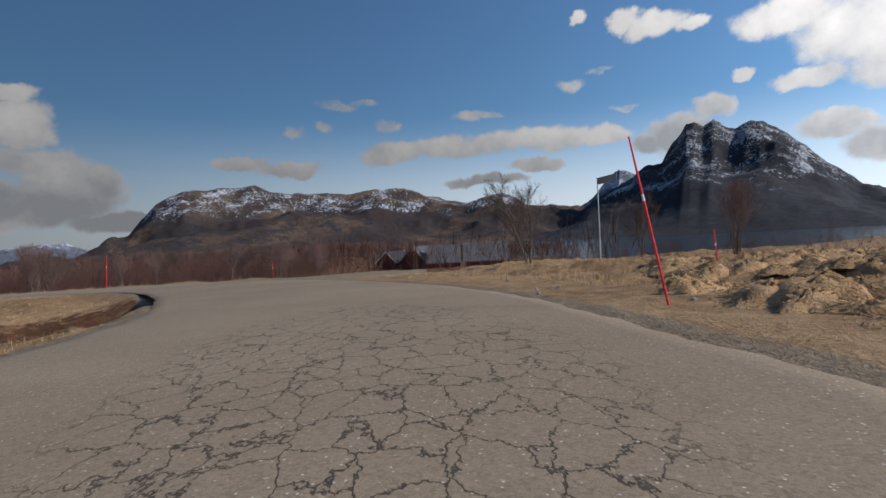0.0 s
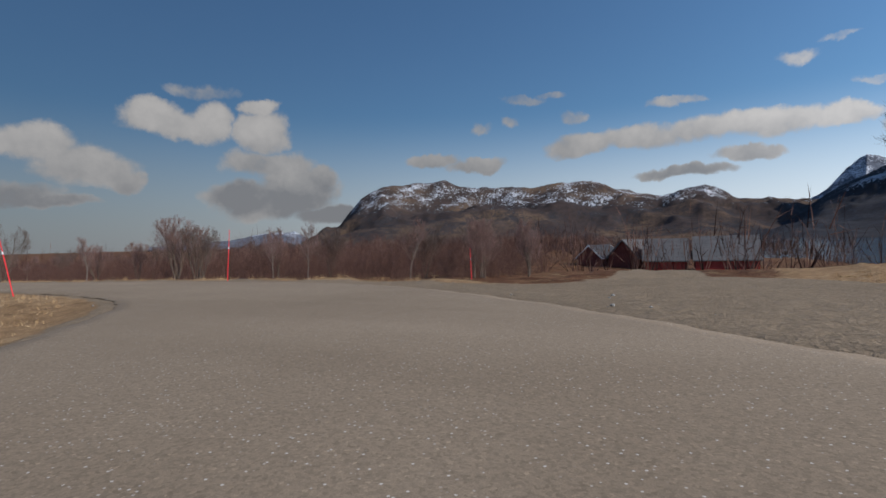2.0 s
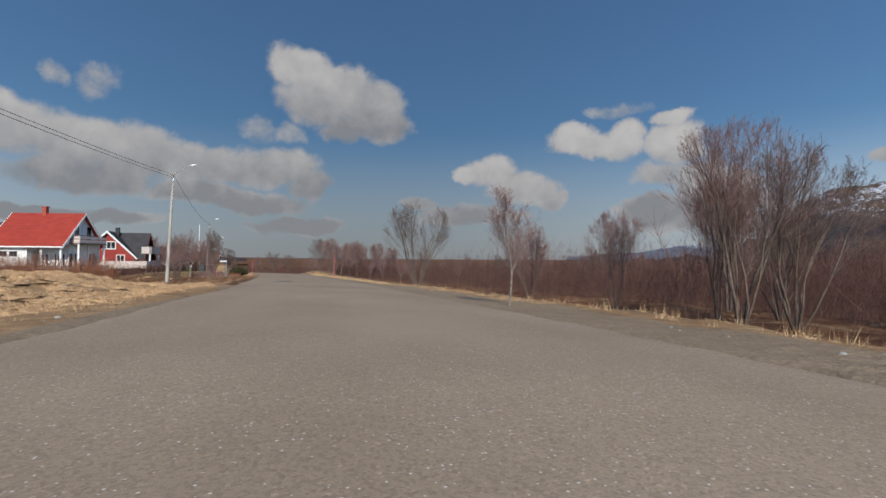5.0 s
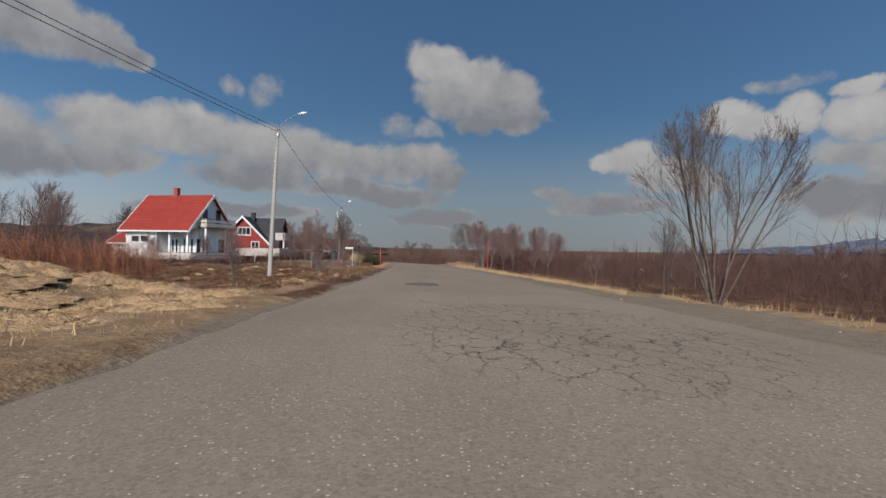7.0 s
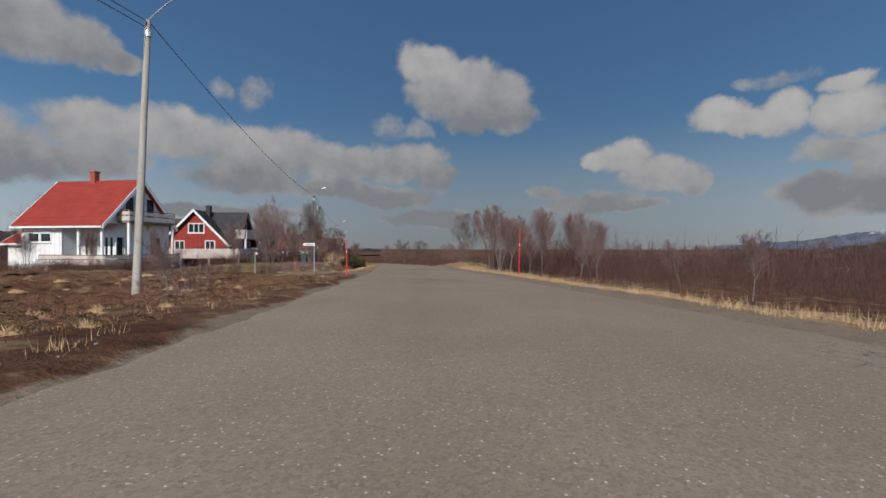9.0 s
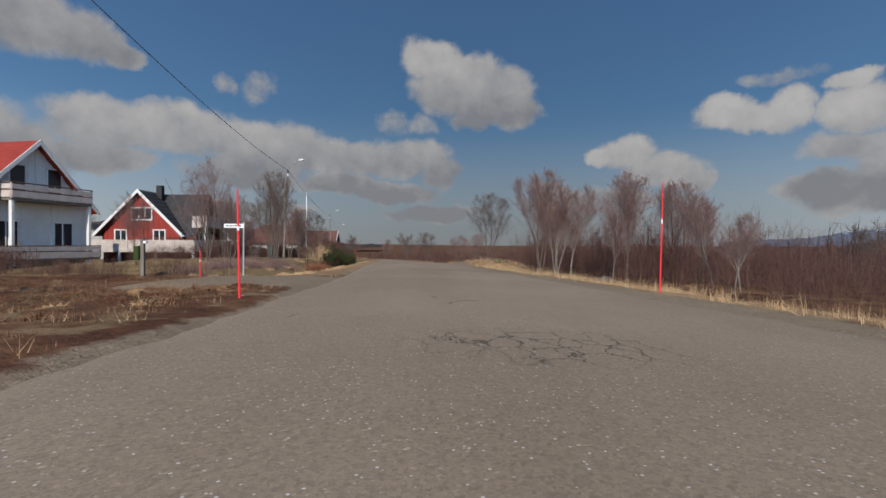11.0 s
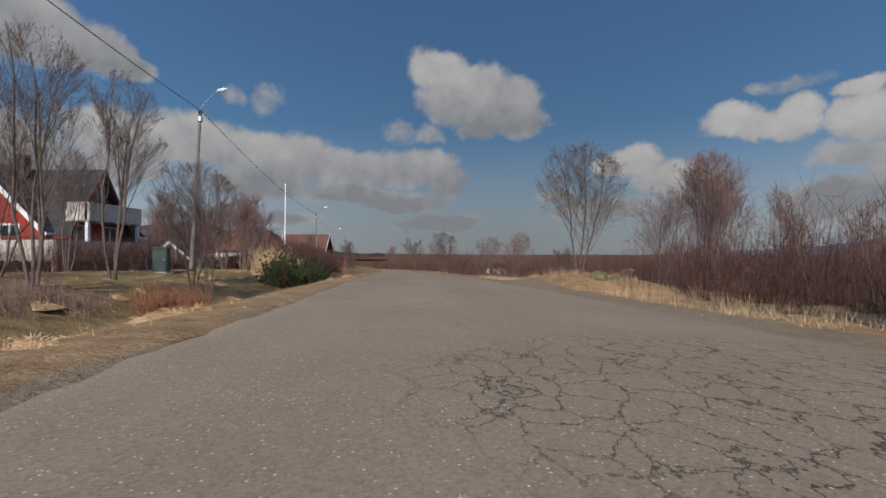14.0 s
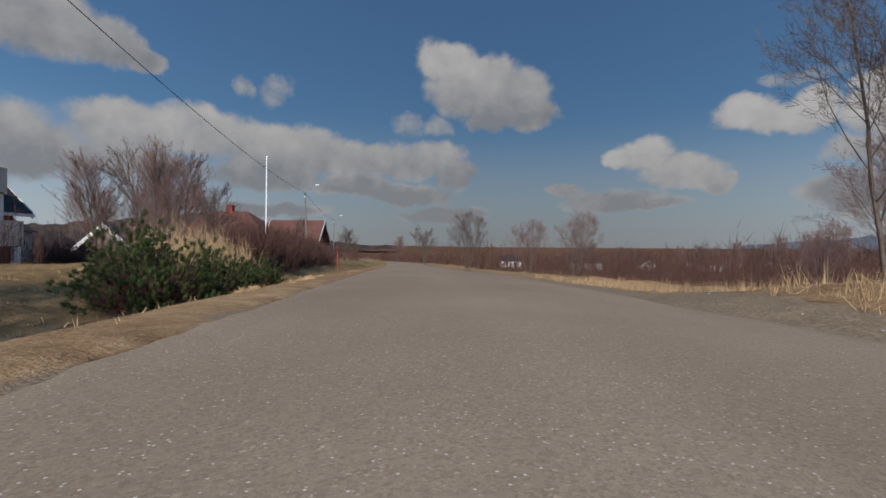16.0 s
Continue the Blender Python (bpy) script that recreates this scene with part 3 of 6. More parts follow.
RANGE_MAT = mountain_material("mountain_heather", 95.0, 0.27, (0.036, 0.033, 0.036), (0.054, 0.038, 0.034), (0.150, 0.096, 0.060), 0.58)
PEAK_MAT = mountain_material("mountain_rock", 85.0, 0.26, (0.044, 0.045, 0.053), (0.030, 0.029, 0.034), (0.046, 0.043, 0.046), 0.42)
# Distance haze is mixed into these pale blue-grey rock and scrub tones.
HAZY_SNOW_MAT = mountain_material("mountain_snowy_hazed", 60.0, 0.3, (0.14, 0.15, 0.18), (0.12, 0.13, 0.16), (0.13, 0.14, 0.17))


def build_far():
    water = Nodes("fjord_water", 0.12, spec=0.5)
    water.colour((0.03, 0.055, 0.075)).bump(water.noise(0.6, 4, stretch=(1, 1, 1)), 0.25, 0.2)
    xs, ys = np.linspace(112, 2600, 50), np.linspace(0, 1, 50)
    gx, gy = np.meshgrid(xs, ys, indexing="ij")
    gy = -2200 + (2150 + 0.42 * gx) * gy
    tagged(mesh_object("water", np.stack([gx.ravel(), gy.ravel(), np.full(gx.size, -6.4)], 1), grid_faces(50, 50), water.mat),
           "calm grey-blue fjord water below the mountains", "water", kind="structure")
    ridge_object("mountain_range", "long brown mountain range with streaks of old snow", RANGE, 1250, 2200, RANGE_MAT, 70, 3.7, 9.0)
    ridge_object("mountain_peak", "steep dark rocky mountain with thin snow in its gullies", PEAK, 1100, 1900, PEAK_MAT, 46, 9.2, 9.0)
    ridge_object("mountain_back", "pale snowy peak behind the dark mountain", BACK_PEAK, 2700, 3400, HAZY_SNOW_MAT, 40, 4.4, 8.0)
    ridge_object("mountain_snow", "faint snowy hills on the far horizon", [(-52, 0.2), (-49, 0.8), (-46.5, 1.2), (-44, 0.7), (-42, 1.6), (-38, 1.3), (-36, 0.9), (-32, 0.5), (-28, 0.1)], 3200, 4000, HAZY_SNOW_MAT, 40, 5.1, category="hill")
    ridge_object("mountain_low", "low dark wooded hill beyond the houses", [(7, -0.9), (10, -0.4), (12.5, 0.1), (16, 1.0), (21, 1.5), (26, 2.9), (30, 2.6), (36, 1.6), (46, 1.4), (55, 0.5)], 500, 900, RANGE_MAT, 10, 2.2, category="hill")


RANGE = [(-36, -0.6), (-42.8, 0.2), (-47.1, 2.4), (-49.6, 5.2), (-52.1, 6.5), (-59.1, 6.9), (-62.9, 6.0), (-69.1, 6.0), (-71.6, 6.5), (-75.1, 6.3),
         (-79.1, 5.1), (-82.3, 4.6), (-86.4, 5.6), (-89.2, 3.9), (-92.4, 3.8), (-99, 3.4), (-110, 2.5), (-125, 1.0)]
PEAK = [(-84, -0.6), (-91.8, 1.2), (-95.4, 3.1), (-97.8, 4.5), (-100.1, 5.9), (-101.8, 7.0), (-103.4, 7.25), (-104.0, 8.2), (-105.3, 9.7), (-105.8, 10.7), (-106.6, 10.9), (-107.4, 10.4),
        (-108.3, 10.8), (-109.1, 10.0), (-110.0, 9.6), (-111.0, 9.95), (-112.3, 9.95), (-113.6, 9.3), (-114.8, 8.1), (-116.4, 6.5), (-118.0, 4.9), (-119.4, 3.5), (-124, 1.5), (-135, -0.4)]
BACK_PEAK = [(-90, 0.5), (-93.0, 2.2), (-95.6, 4.0), (-97.1, 5.85), (-98.5, 6.85), (-99.9, 6.4), (-101.4, 4.6), (-105, 1.5)]
build_far()
build_ground()
build_road()

# ---- building tools ----
def part(name, bm, material, parent=None, label=""):
    """Links a bmesh as one mesh object under a thing or a part."""
    me = bpy.data.meshes.new(name)
    bm.to_mesh(me)
    bm.free()
    me.materials.append(material)
    ob = new(name, me)
    ob.parent = parent
    if label:
        ob["label"] = label
    return ob


def thing(name, x, y, z, label, category, turn=0.0, group=""):
    ob = new(name)
    ob.empty_display_size = 0.2
    ob.matrix_world = pose(x, y, z, 0, 0, turn)
    return tagged(ob, label, category, group)


def box(bm, x0, x1, y0, y1, z0, z1, bevel=0.0, m=None):
    start = len(bm.verts)
    geo = bmesh.ops.create_cube(bm, size=1.0, matrix=Matrix.LocRotScale(((x0 + x1) / 2, (y0 + y1) / 2, (z0 + z1) / 2), None, (x1 - x0, y1 - y0, z1 - z0)))
    verts = geo["verts"]
    if bevel:
        edges = list({e for v in verts for e in v.link_edges})
        verts = bmesh.ops.bevel(bm, geom=edges, offset=bevel, segments=1, affect="EDGES")["verts"]
    if m is not None:
        bm.verts.ensure_lookup_table()
        bmesh.ops.transform(bm, matrix=m, verts=bm.verts[start:])
    return bm


def rod(bm, a, b, r0, r1=None, sides=10, caps=True):
    """A tapered round bar from a to b."""
    a, b = Vector(a), Vector(b)
    d = b - a
    m = Matrix.Translation((a + b) / 2) @ d.to_track_quat("Z", "Y").to_matrix().to_4x4()
    bmesh.ops.create_cone(bm, cap_ends=caps, segments=sides, radius1=r0, radius2=r0 if r1 is None else r1, depth=d.length, matrix=m)
    return bm


def prism(bm, outline, axis, a, b):
    """An outline in two axes, drawn out along the third from a to b."""
    def at(p, c):
        q = list(p)
        q.insert(axis, c)
        return q
    lo = [bm.verts.new(at(p, a)) for p in outline]
    hi = [bm.verts.new(at(p, b)) for p in outline]
    n = len(outline)
    faces = [bm.faces.new(lo), bm.faces.new(hi[::-1])]
    faces += [bm.faces.new((lo[i], hi[i], hi[(i + 1) % n], lo[(i + 1) % n])) for i in range(n)]
    bmesh.ops.recalc_face_normals(bm, faces=faces)
    return bm


def fresh():
    return bmesh.new()


def strands_mesh(name, p0, p1, r0, r1, sides, material, smooth=True):
    """Many tapered bars in one mesh: rows of start and end points and radii."""
    p0, p1, r0, r1 = (np.asarray(v, float) for v in (p0, p1, r0, r1))
    n = len(p0)
    d = p1 - p0
    d /= np.maximum(np.linalg.norm(d, axis=1), 1e-9)[:, None]
    ref = np.where(np.abs(d[:, 2:3]) > 0.9, [[1.0, 0, 0]], [[0, 0, 1.0]])
    u = np.cross(d, ref)
    u /= np.linalg.norm(u, axis=1)[:, None]
    v = np.cross(d, u)
    ang = np.arange(sides) * 2 * np.pi / sides
    ring = np.cos(ang)[None, :, None] * u[:, None] + np.sin(ang)[None, :, None] * v[:, None]
    lo, hi = p0[:, None] + ring * r0[:, None, None], p1[:, None] + ring * r1[:, None, None]
    verts = np.concatenate([lo, hi], 1).reshape(-1, 3)
    i = np.arange(sides)
    quad = np.stack([i, (i + 1) % sides, (i + 1) % sides + sides, i + sides], 1)
    faces = (quad[None] + (np.arange(n) * 2 * sides)[:, None, None]).reshape(-1, 4)
    return quads_mesh(name, verts, faces, material, smooth)


def quads_mesh(name, verts, faces, material, smooth=True):
    me = bpy.data.meshes.new(name)
    k = faces.shape[1]
    me.vertices.add(len(verts))
    me.vertices.foreach_set("co", np.asarray(verts, np.float32).ravel())
    me.loops.add(faces.size)
    me.loops.foreach_set("vertex_index", np.asarray(faces, np.int32).ravel())
    me.polygons.add(len(faces))
    me.polygons.foreach_set("loop_start", np.arange(len(faces), dtype=np.int32) * k)
    me.polygons.foreach_set("use_smooth", np.full(len(faces), smooth))
    me.update(calc_edges=True)
    me.materials.append(material)
    return me


def spikes_mesh(name, p0, p1, r0, material, flat=False):
    """Many slim three-sided spikes, or flat pointed blades, in one mesh."""
    p0, p1, r0 = (np.asarray(v, float) for v in (p0, p1, r0))
    n = len(p0)
    d = p1 - p0
    d /= np.maximum(np.linalg.norm(d, axis=1), 1e-9)[:, None]
    ref = np.where(np.abs(d[:, 2:3]) > 0.9, [[1.0, 0, 0]], [[0, 0, 1.0]])
    u = np.cross(d, ref)
    u /= np.linalg.norm(u, axis=1)[:, None]
    v = np.cross(d, u)
    if flat:
        turn = (np.arange(n) * 2.39996)[:, None]
        side = (np.cos(turn) * u + np.sin(turn) * v) * r0[:, None]
        verts = np.stack([p0 - side, p0 + side, p1], 1).reshape(-1, 3)
        return quads_mesh(name, verts, np.arange(3 * n).reshape(-1, 3), material, False)
    ang = np.arange(3) * 2 * np.pi / 3
    ring = np.cos(ang)[None, :, None] * u[:, None] + np.sin(ang)[None, :, None] * v[:, None]
    verts = np.concatenate([p0[:, None] + ring * r0[:, None, None], p1[:, None]], 1).reshape(-1, 3)
    tri = np.array([[0, 1, 3], [1, 2, 3], [2, 0, 3]])
    faces = (tri[None] + (np.arange(n) * 4)[:, None, None]).reshape(-1, 3)
    return quads_mesh(name, verts, faces, material, True)


# ---- surfaces of the things ----
def bark(name, low, high, band=None):
    m = Nodes(name, 0.9, spec=0.15)
    fine, mid = m.noise(30, 5, 0.65, stretch=(1, 1, 0.35)), m.noise(4, 4)
    c = m.ramp(m.math("ADD", m.math("MULTIPLY", fine, 0.6), m.math("MULTIPLY", mid, 0.4)), (0.35, low), (0.65, high))
    if band:
        c = m.mix(m.span(m.noise(9, 4, 0.6, stretch=(0.6, 0.6, 3.0)), 0.56, 0.66), c, band)
    m.colour(c).bump(fine, 0.5, 0.006)
    return m.mat


def twig(name, *tones):
    m = Nodes(name, 0.85, spec=0.2)
    m.colour(m.ramp(m.island(), *[(i / max(1, len(tones) - 1), t) for i, t in enumerate(tones)]))
    return m.mat


BARK = bark("bark_grey", (0.050, 0.037, 0.030), (0.165, 0.126, 0.100))
BIRCH = bark("bark_birch", (0.085, 0.065, 0.054), (0.29, 0.245, 0.21), (0.055, 0.045, 0.04))
TWIG_GREY = twig("twigs_grey", (0.050, 0.034, 0.028), (0.100, 0.070, 0.058), (0.17, 0.125, 0.104))
TWIG_RED = twig("twigs_reddish", (0.034, 0.016, 0.013), (0.078, 0.038, 0.029), (0.135, 0.072, 0.053))
TWIG_RUST = twig("twigs_rusty", (0.10, 0.036, 0.020), (0.21, 0.085, 0.045), (0.30, 0.14, 0.075))
TWIG_PURPLE = twig("twigs_purple_brown", (0.085, 0.047, 0.042), (0.175, 0.105, 0.092), (0.27, 0.175, 0.150))
STRAW = twig("straw_blades", (0.24, 0.145, 0.072), (0.42, 0.28, 0.145), (0.60, 0.43, 0.25))
HEATH = twig("heath_blades", (0.070, 0.032, 0.018), (0.175, 0.084, 0.045), (0.31, 0.180, 0.095))
NEEDLE = twig("pine_needles", (0.010, 0.018, 0.006), (0.030, 0.046, 0.013), (0.078, 0.098, 0.030))
WHITE_WALL = plain("white_boards", (0.58, 0.57, 0.54), (0.74, 0.73, 0.70), 1.2, 0.6)
PALE_RAIL = plain("faded_railing_paint", (0.36, 0.30, 0.26), (0.58, 0.51, 0.46), 2.0, 0.75)
BROWN_RAIL = plain("brown_rail_stain", (0.10, 0.052, 0.034), (0.19, 0.105, 0.070), 2.0, 0.7)
RED_WALL = plain("red_boards", (0.19, 0.022, 0.016), (0.30, 0.036, 0.026), 1.0, 0.7)
DARK_RED = plain("dark_red_boards", (0.09, 0.022, 0.018), (0.16, 0.038, 0.028), 1.0, 0.75)
RED_ROOF = plain("red_roof_tiles", (0.21, 0.026, 0.016), (0.32, 0.043, 0.025), 1.4, 0.6)
RUST_ROOF = plain("rust_roof_tiles", (0.085, 0.036, 0.026), (0.145, 0.062, 0.046), 1.4, 0.7)
DARK_ROOF = plain("dark_roof_tiles", (0.020, 0.019, 0.020), (0.050, 0.046, 0.046), 1.4, 0.65)
GREY_ROOF = plain("grey_metal_roof", (0.065, 0.062, 0.063), (0.125, 0.118, 0.118), 0.5, 0.7, 0.0)
BRICK_RED = plain("chimney_brick", (0.22, 0.045, 0.030), (0.36, 0.085, 0.055), 5.0, 0.85)
CONCRETE = plain("concrete", (0.24, 0.225, 0.20), (0.42, 0.40, 0.37), 2.0, 0.9)
POLE_WOOD = plain("pole_wood", (0.24, 0.215, 0.18), (0.42, 0.39, 0.34), 3.0, 0.85, stretch=(4, 4, 0.3))
OLD_WOOD = plain("weathered_wood", (0.10, 0.087, 0.073), (0.22, 0.195, 0.165), 3.0, 0.85, stretch=(4, 4, 0.4))
GALVANISED = plain("galvanised_steel", (0.36, 0.37, 0.38), (0.55, 0.56, 0.57), 6.0, 0.45, 0.7, 0.1)
POLE_RED = plain("snow_pole_red", (0.62, 0.020, 0.030), (0.78, 0.040, 0.050), 8.0, 0.5, bump=0.05)
SIGN_WHITE = plain("sign_white", (0.72, 0.72, 0.70), (0.84, 0.84, 0.82), 4.0, 0.4, bump=0.03)
SIGN_BACK = plain("sign_back_grey", (0.20, 0.21, 0.22), (0.34, 0.35, 0.36), 4.0, 0.5, 0.4, 0.05)
BLACK = plain("black_rubber", (0.012, 0.012, 0.012), (0.03, 0.03, 0.03), 6.0, 0.6)
WIRE = plain("wire_grey", (0.08, 0.08, 0.085), (0.13, 0.13, 0.14), 6.0, 0.6)
CABINET = plain("cabinet_paint", (0.020, 0.030, 0.026), (0.045, 0.060, 0.052), 3.0, 0.5, bump=0.05)
IRON = plain("cast_iron", (0.085, 0.068, 0.060), (0.21, 0.175, 0.155), 9.0, 0.6, 0.35, 0.4, 0.002)
TAR = plain("tar_patch", (0.020, 0.018, 0.019), (0.055, 0.050, 0.052), 7.0, 0.75, bump=0.6, distance=0.006)
STONE = plain("field_stone", (0.16, 0.15, 0.135), (0.37, 0.35, 0.32), 3.0, 0.9, bump=0.7, distance=0.02)
MOSSY = plain("mossy_stone", (0.06, 0.05, 0.026), (0.24, 0.19, 0.10), 2.5, 0.95, bump=0.8, distance=0.03)
GLASS = Nodes("window_glass", 0.06, spec=0.6).colour((0.018, 0.022, 0.028)).mat
LAMP_GLASS = Nodes("lamp_glass", 0.15, spec=0.6).colour((0.62, 0.64, 0.64)).mat


# ---- trees, scrub and grass ----
def grow(rng, height, stems, lean, levels, kids, up=0.35, thick=0.018, first=0.25, spread=0.8, finest=0.0025, crown=None):
    """Limbs, branches and fine twigs of a bare tree, as rows of start, end and two radii."""
    rows = [[], [], []]

    def shoot(p, d, length, r, level):
        n = (6, 4, 3, 2, 1)[level]
        pts, dirs = [p], [d]
        for i in range(n):
            d = (d + Vector((rng.gauss(0, 0.11), rng.gauss(0, 0.11), rng.gauss(up * 0.15, 0.06)))).normalized()
            q = p + d * (length / n)
            if crown and level >= 1:
                c, tall, wide = (v * height for v in crown)
                if (q.x * q.x + q.y * q.y) / (wide * wide) + ((q.z - c) / tall) ** 2 > rng.uniform(0.75, 1.2) and q.z > c * 0.8:
                    break
            p = q
            pts.append(p)
            dirs.append(d)
        n = len(pts) - 1
        if n == 0:
            return
        for i in range(n):
            rows[0 if level <= 1 else (1 if level == 2 else 2)].append((pts[i], pts[i + 1], r * (1 - 0.82 * i / n), r * (1 - 0.82 * (i + 1) / n)))
        if level >= levels:
            return
        for c in range(kids[level]):
            lo = first if level == 0 else 0.18
            f = lo + (0.99 - lo) * (c + rng.random()) / kids[level]
            k = min(n - 1, int(f * n))
            q = pts[k].lerp(pts[k + 1], f * n - k)
            side = Vector((rng.gauss(0, 1), rng.gauss(0, 1), rng.gauss(0.1, 0.5)))
            side = (side - dirs[k] * side.dot(dirs[k])).normalized()
            a = spread * rng.uniform(0.5, 1.1)
            dd = (dirs[k] * math.cos(a) + side * math.sin(a)).normalized()
            reach = (1.05 - 0.75 * f) if level == 0 else (1.1 - 0.5 * f)
            shoot(q, dd, length * (rng.uniform(0.48, 0.72) if level == 0 else rng.uniform(0.36, 0.60)) * reach, max(r * (1 - 0.75 * f) * (0.34 if level == 0 else 0.42), finest), level + 1)

    for s in range(stems):
        a = rng.uniform(0, 6.28) if stems < 3 else (s + rng.uniform(-0.3, 0.3)) * 6.28 / stems
        t = lean * rng.uniform(0.08, 1.0) if stems > 1 else lean * rng.uniform(0, 0.3)
        d = Vector((math.cos(a) * math.sin(t), math.sin(a) * math.sin(t), math.cos(t)))
        o = Vector((math.cos(a), math.sin(a), 0)) * (0.0 if stems == 1 else rng.uniform(0.02, 0.07))
        shoot(o + Vector((0, 0, -0.15)), d, height * rng.uniform(0.8, 1.0), height * thick * (1.0 if stems < 3 else 0.6), 0)
    return rows


def bare_tree(seed, bark_mat, twig_mat, label, **kw):
    rng = random.Random(seed)
    rows = grow(rng, **kw)
    tree = new("tree")
    tagged(tree, label, "tree", "bare trees along the road")
    for name, segs, mat, sides in (("trunk", rows[0], bark_mat, 6), ("inner_crown", rows[1], twig_mat, 4), ("crown", rows[2], twig_mat, 3)):
        a, b, r0, r1 = zip(*segs)
        a, b = np.array([tuple(v) for v in a]), np.array([tuple(v) for v in b])
        if name == "crown":
            me = spikes_mesh(name, a, b + (b - a) * 0.15, np.array(r0), mat, True)
        else:
            me = strands_mesh(name, a, b, r0, r1, sides, mat)
        ob = new(name, me)
        ob.parent = tree
        if name != "trunk":
            ob["kind"] = "stuff"
    return tree


WILLOW = dict(height=4.9, stems=7, lean=0.30, levels=4, kids=[14, 9, 7, 6], up=0.55, thick=0.0110, first=0.26, spread=0.46)
ROWAN = dict(height=4.6, stems=3, lean=0.17, levels=4, kids=[20, 10, 7, 6], up=0.62, thick=0.0115, first=0.22, spread=0.52)
SINGLE = dict(height=4.3, stems=1, lean=0.1, levels=4, kids=[36, 11, 8, 7], up=0.62, thick=0.0135, first=0.20, spread=0.70)
SLIM = dict(height=4.6, stems=1, lean=0.15, levels=4, kids=[30, 10, 7, 6], up=0.6, thick=0.0105, first=0.32, spread=0.62)
GREY_LABEL, BIRCH_LABEL = "bare grey many-stemmed tree with fine upright twigs", "slim bare birch with white bark beside the road"
KINDS = {
    "willow": [(11, BARK, TWIG_GREY, GREY_LABEL, WILLOW), (12, BARK, TWIG_PURPLE, "bare many-stemmed birch with a dense purple-brown twiggy crown", WILLOW)],
    "rowan": [(21, BARK, TWIG_GREY, "bare grey tree with a few stems and a loose crown", ROWAN), (22, BARK, TWIG_PURPLE, "bare tree with grey stems and a reddish-brown twiggy crown", ROWAN)],
    "single": [(31, BARK, TWIG_GREY, "bare single-stemmed tree with a rounded twiggy crown", SINGLE), (32, BARK, TWIG_PURPLE, "bare single-stemmed tree with a dense reddish crown", SINGLE)],
    "birch": [(41, BIRCH, TWIG_PURPLE, BIRCH_LABEL, SLIM), (42, BIRCH, TWIG_PURPLE, BIRCH_LABEL, SLIM)],
}
OPEN = dict(height=4.7, stems=2, lean=0.25, levels=3, kids=[22, 11, 10], up=0.60, thick=0.0135, first=0.18, spread=0.66, finest=0.0065)
KINDS["distant"] = [(51, BARK, TWIG_GREY, "bare grey tree with a loose twiggy crown behind the houses", OPEN), (52, BARK, TWIG_PURPLE, "bare brown tree with a rounded twiggy crown far from the road", OPEN)]
COPSE = dict(height=5.0, stems=4, lean=0.24, levels=4, kids=[15, 9, 7, 6], up=0.5, thick=0.0115, first=0.26, spread=0.58, finest=0.0028, crown=(0.62, 0.38, 0.36))
RISING = dict(height=5.0, stems=9, lean=0.38, levels=4, kids=[9, 7, 6, 5], up=0.62, thick=0.0115, first=0.28, spread=0.52, crown=(0.60, 0.42, 0.40), finest=0.003)
WIDE = dict(height=5.0, stems=3, lean=0.30, levels=4, kids=[15, 9, 7, 7], up=0.42, thick=0.013, first=0.16, spread=0.72, crown=(0.58, 0.43, 0.42), finest=0.003)
KINDS["copse"] = [(61, BIRCH, TWIG_PURPLE, "bare roadside birch clump with a rounded purple-brown crown", COPSE), (62, BARK, TWIG_PURPLE, "bare roadside tree with several stems and a rounded brown crown", COPSE)]
KINDS["rising"] = [(71, BARK, TWIG_GREY, "tall bare shrub-like tree of many steep grey stems", RISING), (72, BARK, TWIG_PURPLE, "bare many-stemmed willow with steep brown stems", RISING)]
UPRIGHT = dict(height=5.0, stems=4, lean=0.22, levels=4, kids=[12, 7, 6, 5], up=0.6, thick=0.0125, first=0.30, spread=0.55, crown=(0.62, 0.41, 0.26), finest=0.003)
KINDS["upright"] = [(91, BARK, TWIG_GREY, "bare garden tree with a few upright grey stems", UPRIGHT), (92, BARK, TWIG_PURPLE, "bare brown garden tree with upright stems", UPRIGHT)]
KINDS["wide"] = [(81, BARK, TWIG_GREY, "bare grey tree with wide-spread limbs and fine twigs", WIDE), (82, BARK, TWIG_PURPLE, "bare brown tree with wide-spread limbs and fine twigs", WIDE)]
